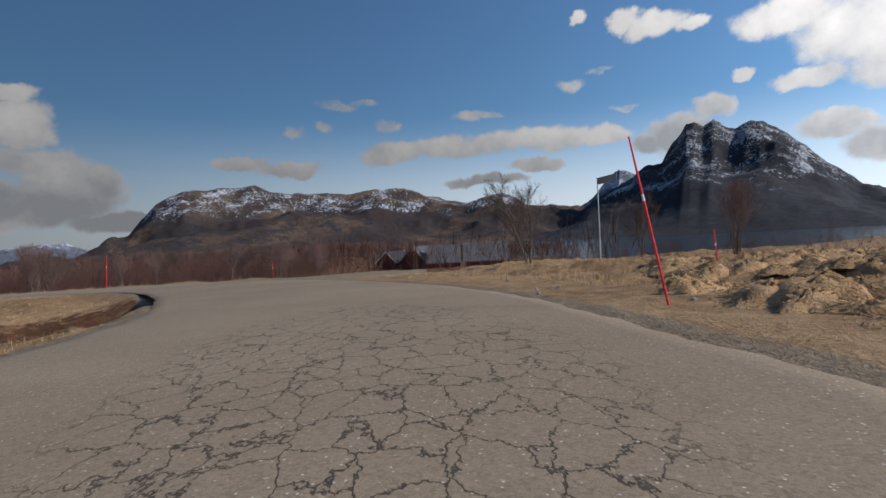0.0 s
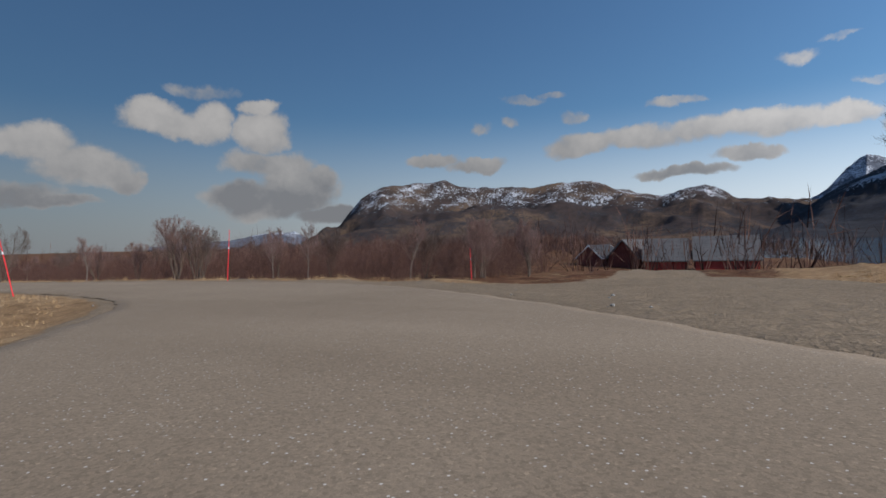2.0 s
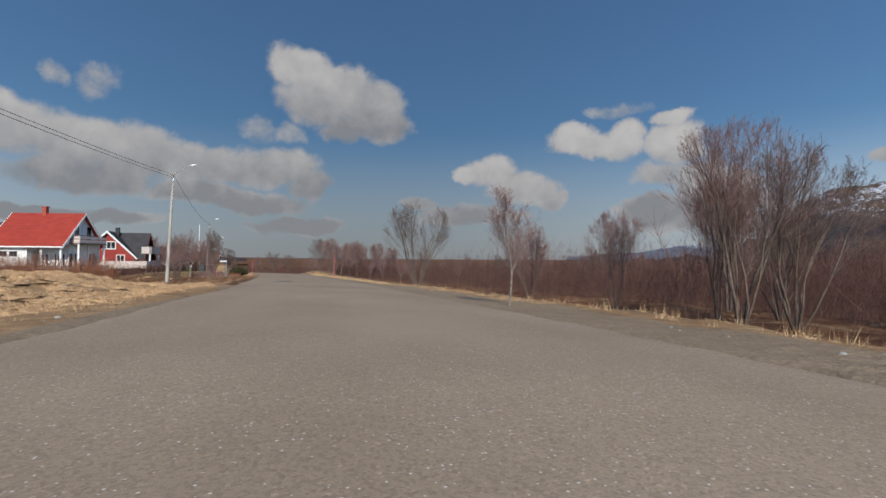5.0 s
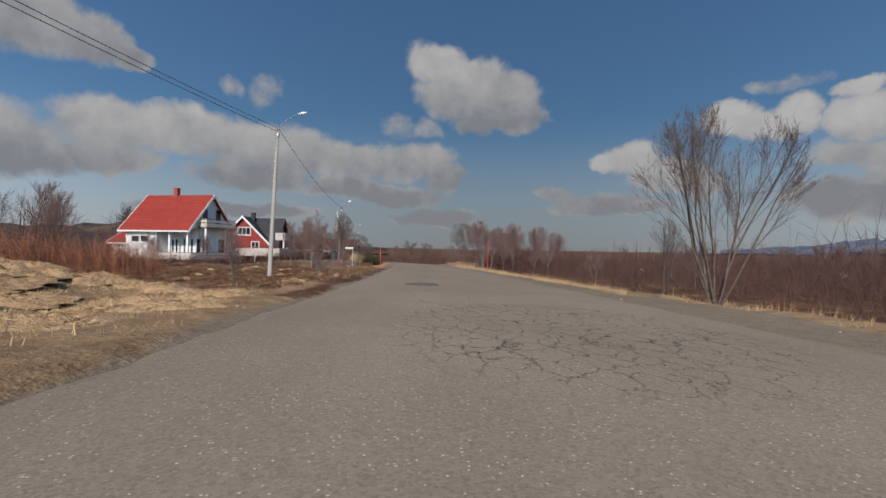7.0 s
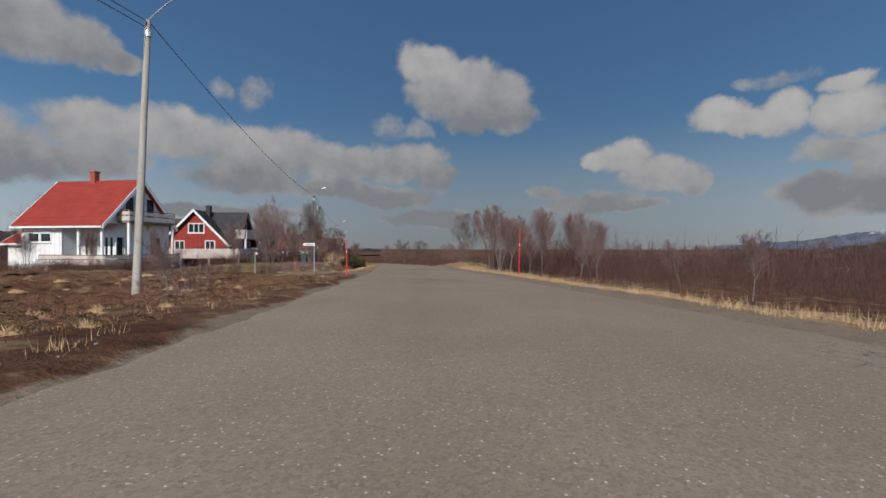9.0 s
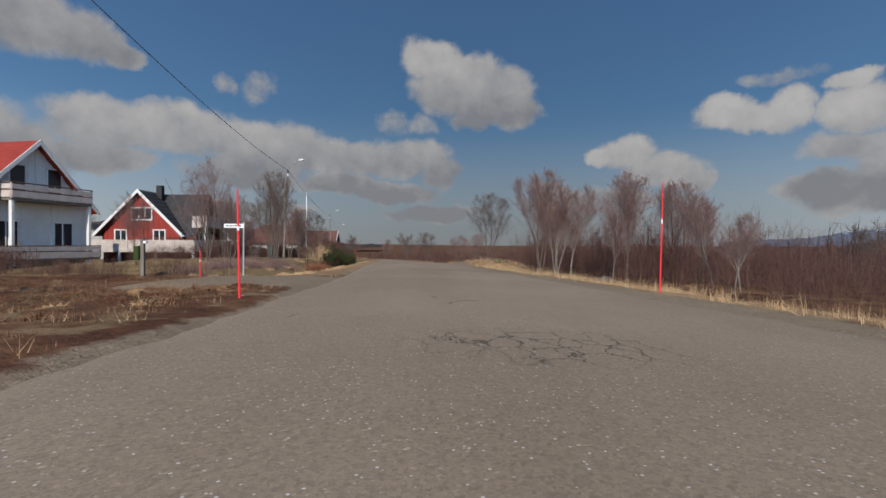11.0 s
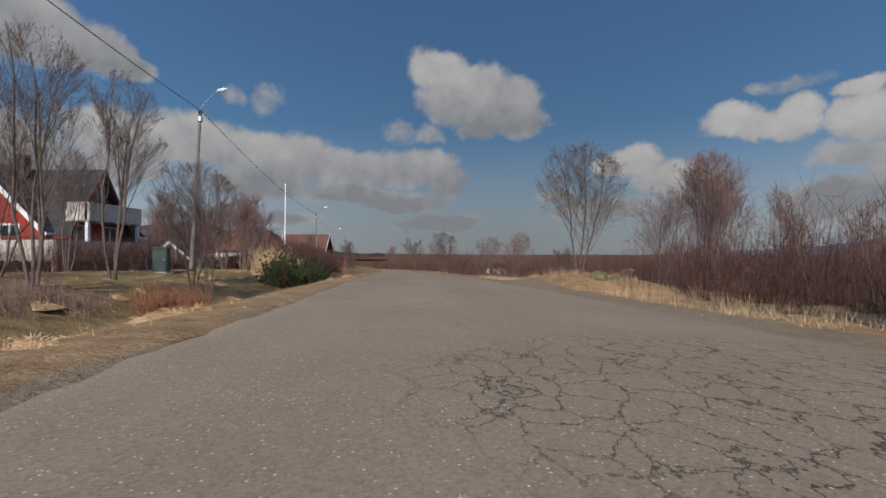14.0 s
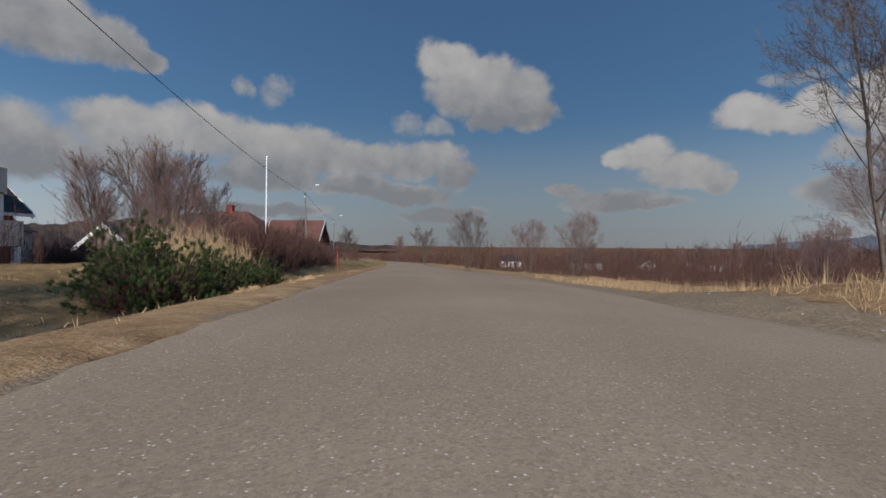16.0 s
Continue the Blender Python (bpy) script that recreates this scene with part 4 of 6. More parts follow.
# kind, variant, x, y, height, turn
TREES = [
    ("wide", 0, 17.0, -48.1, 6.8, 0), ("rising", 1, 8.3, -58.9, 4.3, 40), ("rowan", 0, 30, -58, 6.0, 90),
    ("rising", 1, 8.4, -14.6, 3.7, 30), ("rising", 0, 9.6, -14.6, 3.5, 75), ("rising", 0, 10.8, -13.2, 3.0, 140), ("copse", 1, 9.4, -13.0, 3.1, 60), ("copse", 1, 8.0, -11.5, 2.4, 200), ("rowan", 1, 15, -29.6, 3.2, 0), ("willow", 1, 18, -28.2, 3.6, 90), ("rowan", 1, 20.5, -29.8, 3.6, 40), ("willow", 0, 22, -26.0, 3.6, 10), ("rowan", 1, 25, -28.0, 3.8, 70), ("rowan", 0, 17, -25.0, 3.3, 150), ("willow", 0, 14, -20.5, 3.0, 150), ("rowan", 1, 13.4, -16.8, 3.3, 220), ("willow", 1, 7.6, -7.6, 2.3, 200), ("rowan", 1, 12.5, -10.0, 3.8, 10),
    ("birch", 0, 4.9, -12.7, 2.6, 0), ("rising", 0, 5.9, 1.5, 4.2, 70), ("upright", 0, 7.4, 7.4, 2.5, 10), ("birch", 1, 9.5, -23.5, 3.0, 120), ("birch", 0, 12.0, -27.5, 3.3, 60),
    ("birch", 1, 14.5, -29.5, 3.0, 10), ("birch", 0, 17.0, -24.0, 3.2, 220), ("birch", 1, 10.5, -19.8, 2.8, 300),
]
TREES += [
    ("copse", 1, 2.84, 34.4, 4.3, 0), ("copse", 0, 3.3, 33.6, 3.6, 110), ("birch", 0, 4.05, 34.3, 4.2, 120), ("copse", 0, 5.66, 32.7, 4.1, 30), ("birch", 1, 6.1, 35.9, 4.0, 200), ("copse", 1, 7.8, 33.6, 4.1, 80),
    ("birch", 0, 4.7, 31.4, 3.0, 20), ("copse", 1, 9.8, 35.5, 3.8, 260), ("birch", 1, 8.2, 31.5, 3.4, 50), ("wide", 0, 1.95, 47.7, 4.5, 0), ("copse", 1, 5.6, 46.5, 4.6, 90), ("copse", 0, 6.3, 47.2, 4.1, 170),
    ("wide", 1, 7.4, 54.4, 4.8, 0), ("birch", 1, 6.8, 43.6, 3.4, 0), ("birch", 0, 7.4, 42.3, 2.8, 200), ("wide", 0, -3.1, 69.5, 3.5, 0), ("wide", 1, 0.4, 70.8, 3.5, 90),
    ("wide", 1, 1.95, 65.5, 3.4, 40), ("wide", 1, 11, 62, 3.2, 0), ("wide", 1, 16, 70, 3.6, 0), ("single", 0, -9, 118, 6.0, 30), ("rowan", 1, -14.5, 128, 5.0, 30),
]
TREES += [
    ("upright", 0, -9.5, 38.9, 4.5, 0), ("upright", 0, -10.4, 42.3, 5.0, 130), ("wide", 0, -8.9, 43.1, 3.3, 40), ("upright", 1, -8.3, 42.7, 2.2, 200), ("upright", 1, -13.3, 40.5, 4.4, 0), ("upright", 1, -12.6, 41.6, 4.0, 90), ("upright", 0, -15.6, 47.6, 4.4, 60), ("upright", 1, -11.4, 36.2, 4.6, 260),
    ("single", 1, -39, 39, 8.0, 30), ("rowan", 1, -36.0, 37.5, 7.0, 80), ("rowan", 1, -41.5, 34, 8.2, 140), ("rowan", 0, -37.5, 33, 7.0, 200), ("rowan", 1, -44.5, 30, 8.0, 10), ("single", 1, -35.0, 48.5, 6.5, 10), ("rowan", 1, -19.0, 88.0, 4.6, 0), ("single", 1, -22.5, 79.0, 4.2, 60), ("rowan", 1, -30.5, 84.0, 6.0, 0), ("single", 1, -25, 87.5, 3.8, 0), ("rowan", 1, -13.6, 58.0, 4.2, 0), ("rowan", 0, -16.0, 66.0, 4.6, 50), ("single", 1, -24, 72, 5.5, 0), ("rowan", 1, -31, 78, 6.5, 0),
    ("single", 0, -38, 50, 7.0, 0), ("rowan", 0, -42, 44, 6.5, 0), ("rowan", 1, -36, 62, 6.5, 100), ("single", 1, -33, 90, 6, 0), ("willow", 0, -17, 100, 4.5, 0), ("rowan", 1, -44, 36, 6.0, 30),
    ("rowan", 0, -40, 26, 5.5, 0), ("distant", 0, -18.5, 66, 6.2, 80), ("distant", 1, -16, 63, 5.2, 10), ("distant", 1, -23, 68, 6.8, 200), ("rising", 1, -4.9, 4.0, 1.55, 0), ("birch", 0, -4.75, 11.3, 1.35, 0), ("birch", 1, -4.5, 11.0, 1.15, 100), ("rowan", 1, -16.5, 26.5, 2.0, 0), ("rowan", 0, -22.0, 29.5, 2.4, 0), ("rowan", 1, -12.5, 33.0, 2.6, 90),
]


# pale saplings standing in the scrub
TREES += [("birch", i % 2, x, y, h, 47 * i) for i, (x, y, h) in enumerate(((7.4, 15.2, 1.9), (9.8, 24.0, 2.4), (6.4, 27.0, 2.4), (11.5, 14.0, 2.1), (8.0, 29.5, 2.8)))]
# scattered trees of the far plain
far_rng = random.Random(8)
for i in range(70):
    fx, fy = far_rng.uniform(18, 190), far_rng.uniform(-5, 230)
    TREES.append(("distant", far_rng.choice((0, 1, 1)), fx, fy, far_rng.uniform(3.2, 4.6) + 0.022 * (fx + max(0, fy - 40)), far_rng.uniform(0, 360)))


def plant_trees():
    grown = {}
    for kind, v, x, y, h, turn in TREES:
        if (y > 60 and kind != "wide") or x < -30 or x > 12:
            kind = "distant"
        m = pose(x, y, ground_at(x, y), 0, 0, turn) @ Matrix.Scale(h / 5.0, 4)
        if (kind, v) not in grown:
            seed, bark_mat, twig_mat, label, habit = KINDS[kind][v]
            grown[kind, v] = base = bare_tree(seed, bark_mat, twig_mat, label, **habit)
            base.matrix_world = m
            base.scale = (h / 5.0,) * 3
        else:
            c = copy_thing(grown[kind, v], Matrix.Identity(4))
            c.matrix_basis = m


plant_trees()


def scrub(name, label, spots, tall, seed, mat, stems=9, twigs_each=4, width=0.16, thick=0.007, category=""):
    """A thicket of leafless shrubs, one mesh. spots: rows of x, y; tall: rows of heights."""
    rng = np.random.default_rng(seed)
    spots, tall = np.asarray(spots, float), np.asarray(tall, float)
    n = len(spots)
    z = land(spots[:, 0], spots[:, 1])
    base = np.repeat(np.c_[spots, z - 0.05], stems, 0)
    h = np.repeat(tall, stems) * rng.uniform(0.55, 1.05, n * stems)
    a, t = rng.uniform(0, 2 * np.pi, n * stems), np.abs(rng.normal(0, 0.42, n * stems))
    d = np.stack([np.cos(a) * np.sin(t), np.sin(a) * np.sin(t), np.cos(t)], 1)
    base[:, :2] += d[:, :2] * width + rng.normal(0, 0.10, (n * stems, 2))
    mid = base + d * (h * 0.5)[:, None]
    d2 = d * 0.75 + np.array([0, 0, 0.45]) + rng.normal(0, 0.14, d.shape)
    d2 /= np.linalg.norm(d2, axis=1)[:, None]
    tip = mid + d2 * (h * 0.5)[:, None]
    r = thick * (0.6 + 0.4 * h)
    f = rng.uniform(0.25, 0.95, (n * stems, twigs_each))
    lower = (f < 0.5)[..., None]
    root = np.where(lower, base[:, None] + (mid - base)[:, None] * (f * 2)[..., None], mid[:, None] + (tip - mid)[:, None] * ((f - 0.5) * 2)[..., None])
    w = d2[:, None] + rng.normal(0, 0.55, (n * stems, twigs_each, 3))
    w /= np.linalg.norm(w, axis=2)[..., None]
    end = root + w * (h[:, None] * rng.uniform(0.16, 0.36, f.shape))[..., None]
    if category:
        top = thing(name, 0, 0, 0, label, category)
        for piece, a, b, c in (("stem", np.concatenate([base, mid]), np.concatenate([mid + (mid - base) * 0.04, tip]), np.concatenate([r, r * 0.75])), ("crown", root.reshape(-1, 3), end.reshape(-1, 3), np.repeat(r * 0.5, twigs_each))):
            ob = new(piece, spikes_mesh(piece, a, b, c, mat))
            ob.parent = top
            ob["kind"] = "stuff"
        return top
    p0 = np.concatenate([base, mid, root.reshape(-1, 3)])
    p1 = np.concatenate([mid + (mid - base) * 0.04, tip, end.reshape(-1, 3)])
    rad = np.concatenate([r, r * 0.75, np.repeat(r * 0.5, twigs_each)])
    ob = new(name, spikes_mesh(name, p0, p1, rad, mat, thick > 0.01 or thick < 0.004))
    return tagged(ob, label, "shrubs", kind="stuff")


def scatter(seed, n, x0, x1, y0, y1, keep):
    rng = np.random.default_rng(seed)
    x, y = rng.uniform(x0, x1, n), rng.uniform(y0, y1, n)
    d, k = from_road(x, y)
    ok = keep(x, y, np.sign(d) * np.maximum(np.abs(d) - HALF, 0), rng.uniform(0, 1, n))
    return np.stack([x, y], 1)[ok]


def plant_scrub():
    # tall red-brown thicket outside the bend
    a = scatter(1, 2700, 4, 46, -40, 3, lambda x, y, o, q: (o > 2.7 + 1.6 * q) & (apron(x, y) < 0.05) & (q < np.minimum(1.2 - (o - 3) / 60, 0.35 + 0.1 * (o - 3))) & (y > -36.0 + 0.27 * (x + 4) + 2 * q) & (track(x, y) < 0.05))
    rng = np.random.default_rng(5)
    scrub("birch_scrub", "dense red-brown leafless birch scrub outside the bend", a, 1.35 + 0.06 * np.clip(a[:, 0] - 5, 0, 28) + 0.55 * wave(a[:, 0], a[:, 1], 2.6, 0.8) + rng.uniform(-0.5, 0.8, len(a)), 2, TWIG_RED, 6, 11, thick=0.0048)
    # low scrub along the straight
    b = scatter(3, 4200, 2, 55, 1, 100, lambda x, y, o, q: (o > 2.6 + 1.5 * q + 2.6 * ease(y, 38, 48)) & (q < 1.25 - o / 60))
    scrub("low_scrub", "low dark red-brown scrub beyond the dry verge", b, 1.0 + 0.062 * np.clip(from_road(b[:, 0], b[:, 1])[0] - 5, 0, 30) + 0.5 * wave(b[:, 0], b[:, 1], 2.4, 0.3) + rng.uniform(-0.25, 0.5, len(b)), 4, TWIG_RED, 9, 4, thick=0.006)
    # beyond the straw field, towards the sheds
    c = scatter(5, 420, 10, 75, -75, -36, lambda x, y, o, q: (o > 9) & (apron(x, y) < 0.05) & (y < -44.5) & ((x > 32) | (y < -55)))
    scrub("field_scrub", "tangled leafless scrub behind the straw field", c, 1.2 + rng.uniform(-0.5, 1.3, len(c)), 6, TWIG_RED, 8, 5)
    # far thickets as low dark belts of twigs
    far = scatter(7, 3400, 40, 420, -60, 420, lambda x, y, o, q: o > 30)
    scrub("far_scrub", "far belts of brown leafless woodland", far, 5.0 + 0.018 * far[:, 0] + 1.6 * wave(far[:, 0], far[:, 1], 17, 0.6) + 2.2 * np.maximum(wave(far[:, 0], far[:, 1], 6, 1.6) - 0.25, 0) + rng.uniform(-0.5, 1.6, len(far)), 8, TWIG_RED, 7, 3, width=0.8, thick=0.022)
    far = scatter(9, 700, -260, -40, 30, 420, lambda x, y, o, q: (o < -30))
    scrub("far_wood", "far brown leafless wood behind the houses", far, 4.5 + rng.uniform(0, 3.0, len(far)), 10, TWIG_RED, 7, 3, width=0.8, thick=0.03)
    far = scatter(11, 900, -45, 30, 95, 330, lambda x, y, o, q: np.abs(o) > 3.5)
    scrub("road_end_wood", "brown leafless wood at the far end of the road", far, 2.6 + rng.uniform(0, 2.2, len(far)), 12, TWIG_RED, 8, 3, width=0.6, thick=0.022)
    # heath on the inner side, and hedges
    g = scatter(17, 420, 2, 15, 30, 46, lambda x, y, o, q: (o > 2.8 + q) & (q < 1.1 - (o - 3) / 14))
    scrub("copse_scrub", "dense brown undergrowth below the roadside copse", g, 1.5 + rng.uniform(0, 1.3, len(g)), 18, TWIG_RED, 9, 7, thick=0.006)
    w = scatter(19, 900, -13, -5.5, -41, -33, lambda x, y, o, q: (o < -0.9) & (np.hypot(x + 9.2, y + 37) < 2.9) & (q < 0.5))
    scrub("ditch_brush", "dark dead brush and bracken in the muddy ditch", w, 0.12 + rng.uniform(0, 0.22, len(w)), 20, TWIG_RED, 14, 5, width=0.2, thick=0.006)
    d = scatter(13, 1900, -26, -3, 1, 24, lambda x, y, o, q: (o < -1.2) & (wave(x, y, 1.6, 0.4) + q > 0.35) & (drive(x, y) < 0.2))
    scrub("heather", "low brown heather and dead bracken on the moor", d, 0.10 + rng.uniform(0, 0.22, len(d)), 14, HEATH, 30, 4, width=0.26, thick=0.0026)
    e = scatter(15, 200, -5.1, -4.2, 10.4, 12.0, lambda x, y, o, q: (o < -1.2) & (q < 0.5))
    scrub("sapling_clump", "clump of thin pale birch saplings on the moor", e[:7], 0.6 + rng.uniform(0, 0.45, len(e[:7])), 16, TWIG_PURPLE, 6, 9, thick=0.007)


plant_scrub()


def hedge(name, label, line, tall, deep, seed, mat, per=24.0, category="hedge", thick=0.007):
    """A hedge of upright twigs along a line of x, y points."""
    rng = np.random.default_rng(seed)
    p = smooth_line(line, 0.2)
    n = int(len(p) * 0.2 * per)
    q = p[rng.integers(0, len(p), n)] + rng.normal(0, deep, (n, 2))
    return scrub(name, label, q, tall * rng.uniform(0.7, 1.1, n), seed, mat, 12, 6, 0.10, thick, category)


def plant_hedges():
    hedge("garden_hedge", "clipped red-brown leafless hedge on the straw bank", [(-27, 3), (-17, 4.6), (-8.7, 6.6)], 1.5, 0.35, 31, TWIG_RUST, 30)
    hedge("roadside_hedge", "low reddish leafless hedge along the garden", [(-9.4, 29.6), (-9.0, 33.0), (-8.4, 38.5)], 0.48, 0.28, 32, TWIG_PURPLE, 14)
    hedge("drive_hedge", "brown hedge beside the gravel drive", [(-24, 29.4), (-14, 29.6), (-8.2, 29.3)], 0.6, 0.6, 33, TWIG_RED, 9)
    hedge("rusty_bush", "low rust-red leafless bush at the garden edge", [(-7.65, 39.3), (-7.0, 39.7)], 0.66, 0.16, 34, TWIG_RUST, 60, "bush")
    hedge("house_hedge", "overgrown brown hedge in front of the white house", [(-36, 33.2), (-26, 32.8), (-15.5, 31.6)], 1.0, 0.6, 35, TWIG_RED, 16, thick=0.0095)
    hedge("pale_bush", "pale straw-coloured leafless bush behind the pines", [(-11.0, 53.6), (-11.3, 58.0)], 1.35, 0.4, 36, STRAW, 16, "bush")
    hedge("far_hedge", "tall brown hedge along the road past the pines", [(-12.0, 60), (-14.2, 74), (-17.5, 92)], 2.0, 0.6, 37, TWIG_RED, 22, thick=0.0095)
    hedge("shed_hedge", "overgrown brown thicket between the garden sheds", [(-25, 66), (-20, 70), (-18.5, 82)], 1.9, 0.8, 38, TWIG_RED, 18, thick=0.0095)
    hedge("back_hedge", "rough brown thicket behind the lamp pole", [(-21, 46.5), (-16.5, 49.5), (-15.5, 53)], 1.6, 0.7, 39, TWIG_RED, 18)


plant_hedges()


def pine_bush(x, y, wide, tall, seed):
    """A spreading dwarf pine: woody shoots set with needles."""
    rng = np.random.default_rng(seed)
    bush = thing("dwarf_pine", x, y, ground_at(x, y), "spreading dark green dwarf pine on the road verge", "pine bush", group="pines on the verge")
    n = int(900 * wide * tall)
    a, e = rng.uniform(0, 2 * np.pi, n), np.arccos(rng.uniform(0.0, 1, n))
    out = rng.uniform(0.35, 1.0, n) ** 0.45
    lump = 1 + 0.20 * np.sin(a * 3 + seed) + 0.14 * np.sin(a * 7 + 2 * seed) + 0.12 * np.sin(e * 9 + a * 2)
    tip = np.stack([np.cos(a) * np.sin(e) * wide * out * lump, np.sin(a) * np.sin(e) * wide * out * lump, np.cos(e) * tall * out * lump + 0.12], 1)
    root = tip * np.array([0.5, 0.5, 0.3])
    ob = new("inner_crown", spikes_mesh("inner_crown", root, tip, np.full(n, 0.008), TWIG_RED))
    ob.parent = bush
    way = tip - root
    way /= np.linalg.norm(way, axis=1)[:, None]
    way = way * 0.9 + np.array([0, 0, 0.4]) + rng.normal(0, 0.25, way.shape)
    way /= np.linalg.norm(way, axis=1)[:, None]
    k = 36
    f = rng.uniform(-0.035, 0.02, (n, k))
    start = tip[:, None] + way[:, None] * f[..., None]
    w = way[:, None] * 0.55 + rng.normal(0, 0.8, (n, k, 3))
    w /= np.linalg.norm(w, axis=2)[..., None]
    end = start + w * rng.uniform(0.04, 0.075, (n, k))[..., None]
    ob = new("foliage", spikes_mesh("foliage", start.reshape(-1, 3), end.reshape(-1, 3), np.full(n * k, 0.0050), NEEDLE))
    ob.parent = bush
    return bush


for px, py, pw, ph, ps in ((-8.0, 48.3, 0.95, 1.0, 1), (-8.0, 50.1, 0.7, 0.75, 2), (-8.9, 49.4, 0.7, 1.1, 3), (-8.3, 52.0, 0.6, 0.65, 4), (-8.6, 54.0, 0.6, 0.6, 5)):
    pine_bush(px, py, pw, ph, ps)


def grass(name, label, spots, tall, seed, mat, blades=14, thick=0.006, lean=0.55):
    """Tufts of dead grass, one mesh."""
    rng = np.random.default_rng(seed)
    n = len(spots) * blades
    z = land(spots[:, 0], spots[:, 1])
    base = np.repeat(np.c_[spots, z - 0.02], blades, 0)
    base[:, :2] += rng.normal(0, 0.07, (n, 2))
    h = np.repeat(tall, blades) * rng.uniform(0.5, 1.15, n)
    a, t = rng.uniform(0, 2 * np.pi, n), np.abs(rng.normal(0, lean, n))
    d = np.stack([np.cos(a) * np.sin(t), np.sin(a) * np.sin(t), np.cos(t)], 1)
    ob = new(name, spikes_mesh(name, base, base + d * h[:, None], np.full(n, thick), mat, True))
    return tagged(ob, label, "grass", kind="stuff")


def plant_grass():
    rng = np.random.default_rng(77)
    a = scatter(21, 9000, -2, 12, -34, 60, lambda x, y, o, q: (o > np.where(y < 2, 1.6, 0.8)) & (o < 4.0 + 1.6 * ease(y, 38, 48)) & (apron(x, y) < 0.3) & (q < 1.1 - (o - 1) / 5))
    grass("verge_grass", "tufts of bleached dead grass along the outer verge", a, rng.uniform(0.10, 0.26, len(a)) + 0.16 * ease(a[:, 1], 2, 14) * rng.uniform(0, 1, len(a)), 22, STRAW, 16, 0.0032, 0.75)
    b = scatter(23, 2600, -16, 24, -62, -44, lambda x, y, o, q: (o > 1.5) & (apron(x, y) < 0.3))
    grass("straw_field", "matted bleached grass of the rough field", b, rng.uniform(0.08, 0.22, len(b)), 24, STRAW, 20, 0.006, 1.1)
    c = scatter(25, 9000, -24, 0, -42, 3, lambda x, y, o, q: (o < -0.7) & (o > -14) & (np.hypot(x + 9.2, y + 37) > 2.4 + 1.4 * q))
    grass("bank_grass", "short bleached grass of the bank", c, rng.uniform(0.06, 0.17, len(c)) * (0.6 + 0.6 * np.abs(wave(c[:, 0], c[:, 1], 0.6, 4.1))), 26, STRAW, 11, 0.005, 0.95)
    d = scatter(27, 3600, -22, -2, 3, 23, lambda x, y, o, q: (o < -0.6) & (drive(x, y) < 0.3))
    grass("moor_grass", "dead brown and straw grass on the moor", d, rng.uniform(0.03, 0.10, len(d)), 28, HEATH, 18, 0.004, 1.2)
    g = scatter(61, 4200, -9, 1, -14, 24, lambda x, y, o, q: (o < -0.3) & (o > -2.0) & (drive(x, y) < 0.3) & (q < 0.8))
    grass("edge_tufts", "shaggy straw tufts along the inner road edge", g[::2], rng.uniform(0.04, 0.13, len(g[::2])), 62, STRAW, 16, 0.003, 1.0)
    grass("edge_heath", "shaggy brown tufts along the inner road edge", g[1::2], rng.uniform(0.04, 0.13, len(g[1::2])), 63, HEATH, 18, 0.003, 1.0)
    e = scatter(29, 4200, -26, -3, 26, 64, lambda x, y, o, q: (o < -0.6) & (drive(x, y) < 0.3))
    grass("garden_grass", "short brown winter grass of the gardens", e, rng.uniform(0.04, 0.12, len(e)), 30, STRAW, 9, 0.004, 0.9)


plant_grass()


STRAW_MAT = plain("matted_straw", (0.25, 0.142, 0.072), (0.66, 0.425, 0.225), 5.0, 0.95, bump=0.9, distance=0.035, spec=0.1)
HEATH_MAT = plain("matted_heather", (0.060, 0.033, 0.019), (0.28, 0.165, 0.090), 6.0, 0.95, bump=1.0, distance=0.07, spec=0.1)


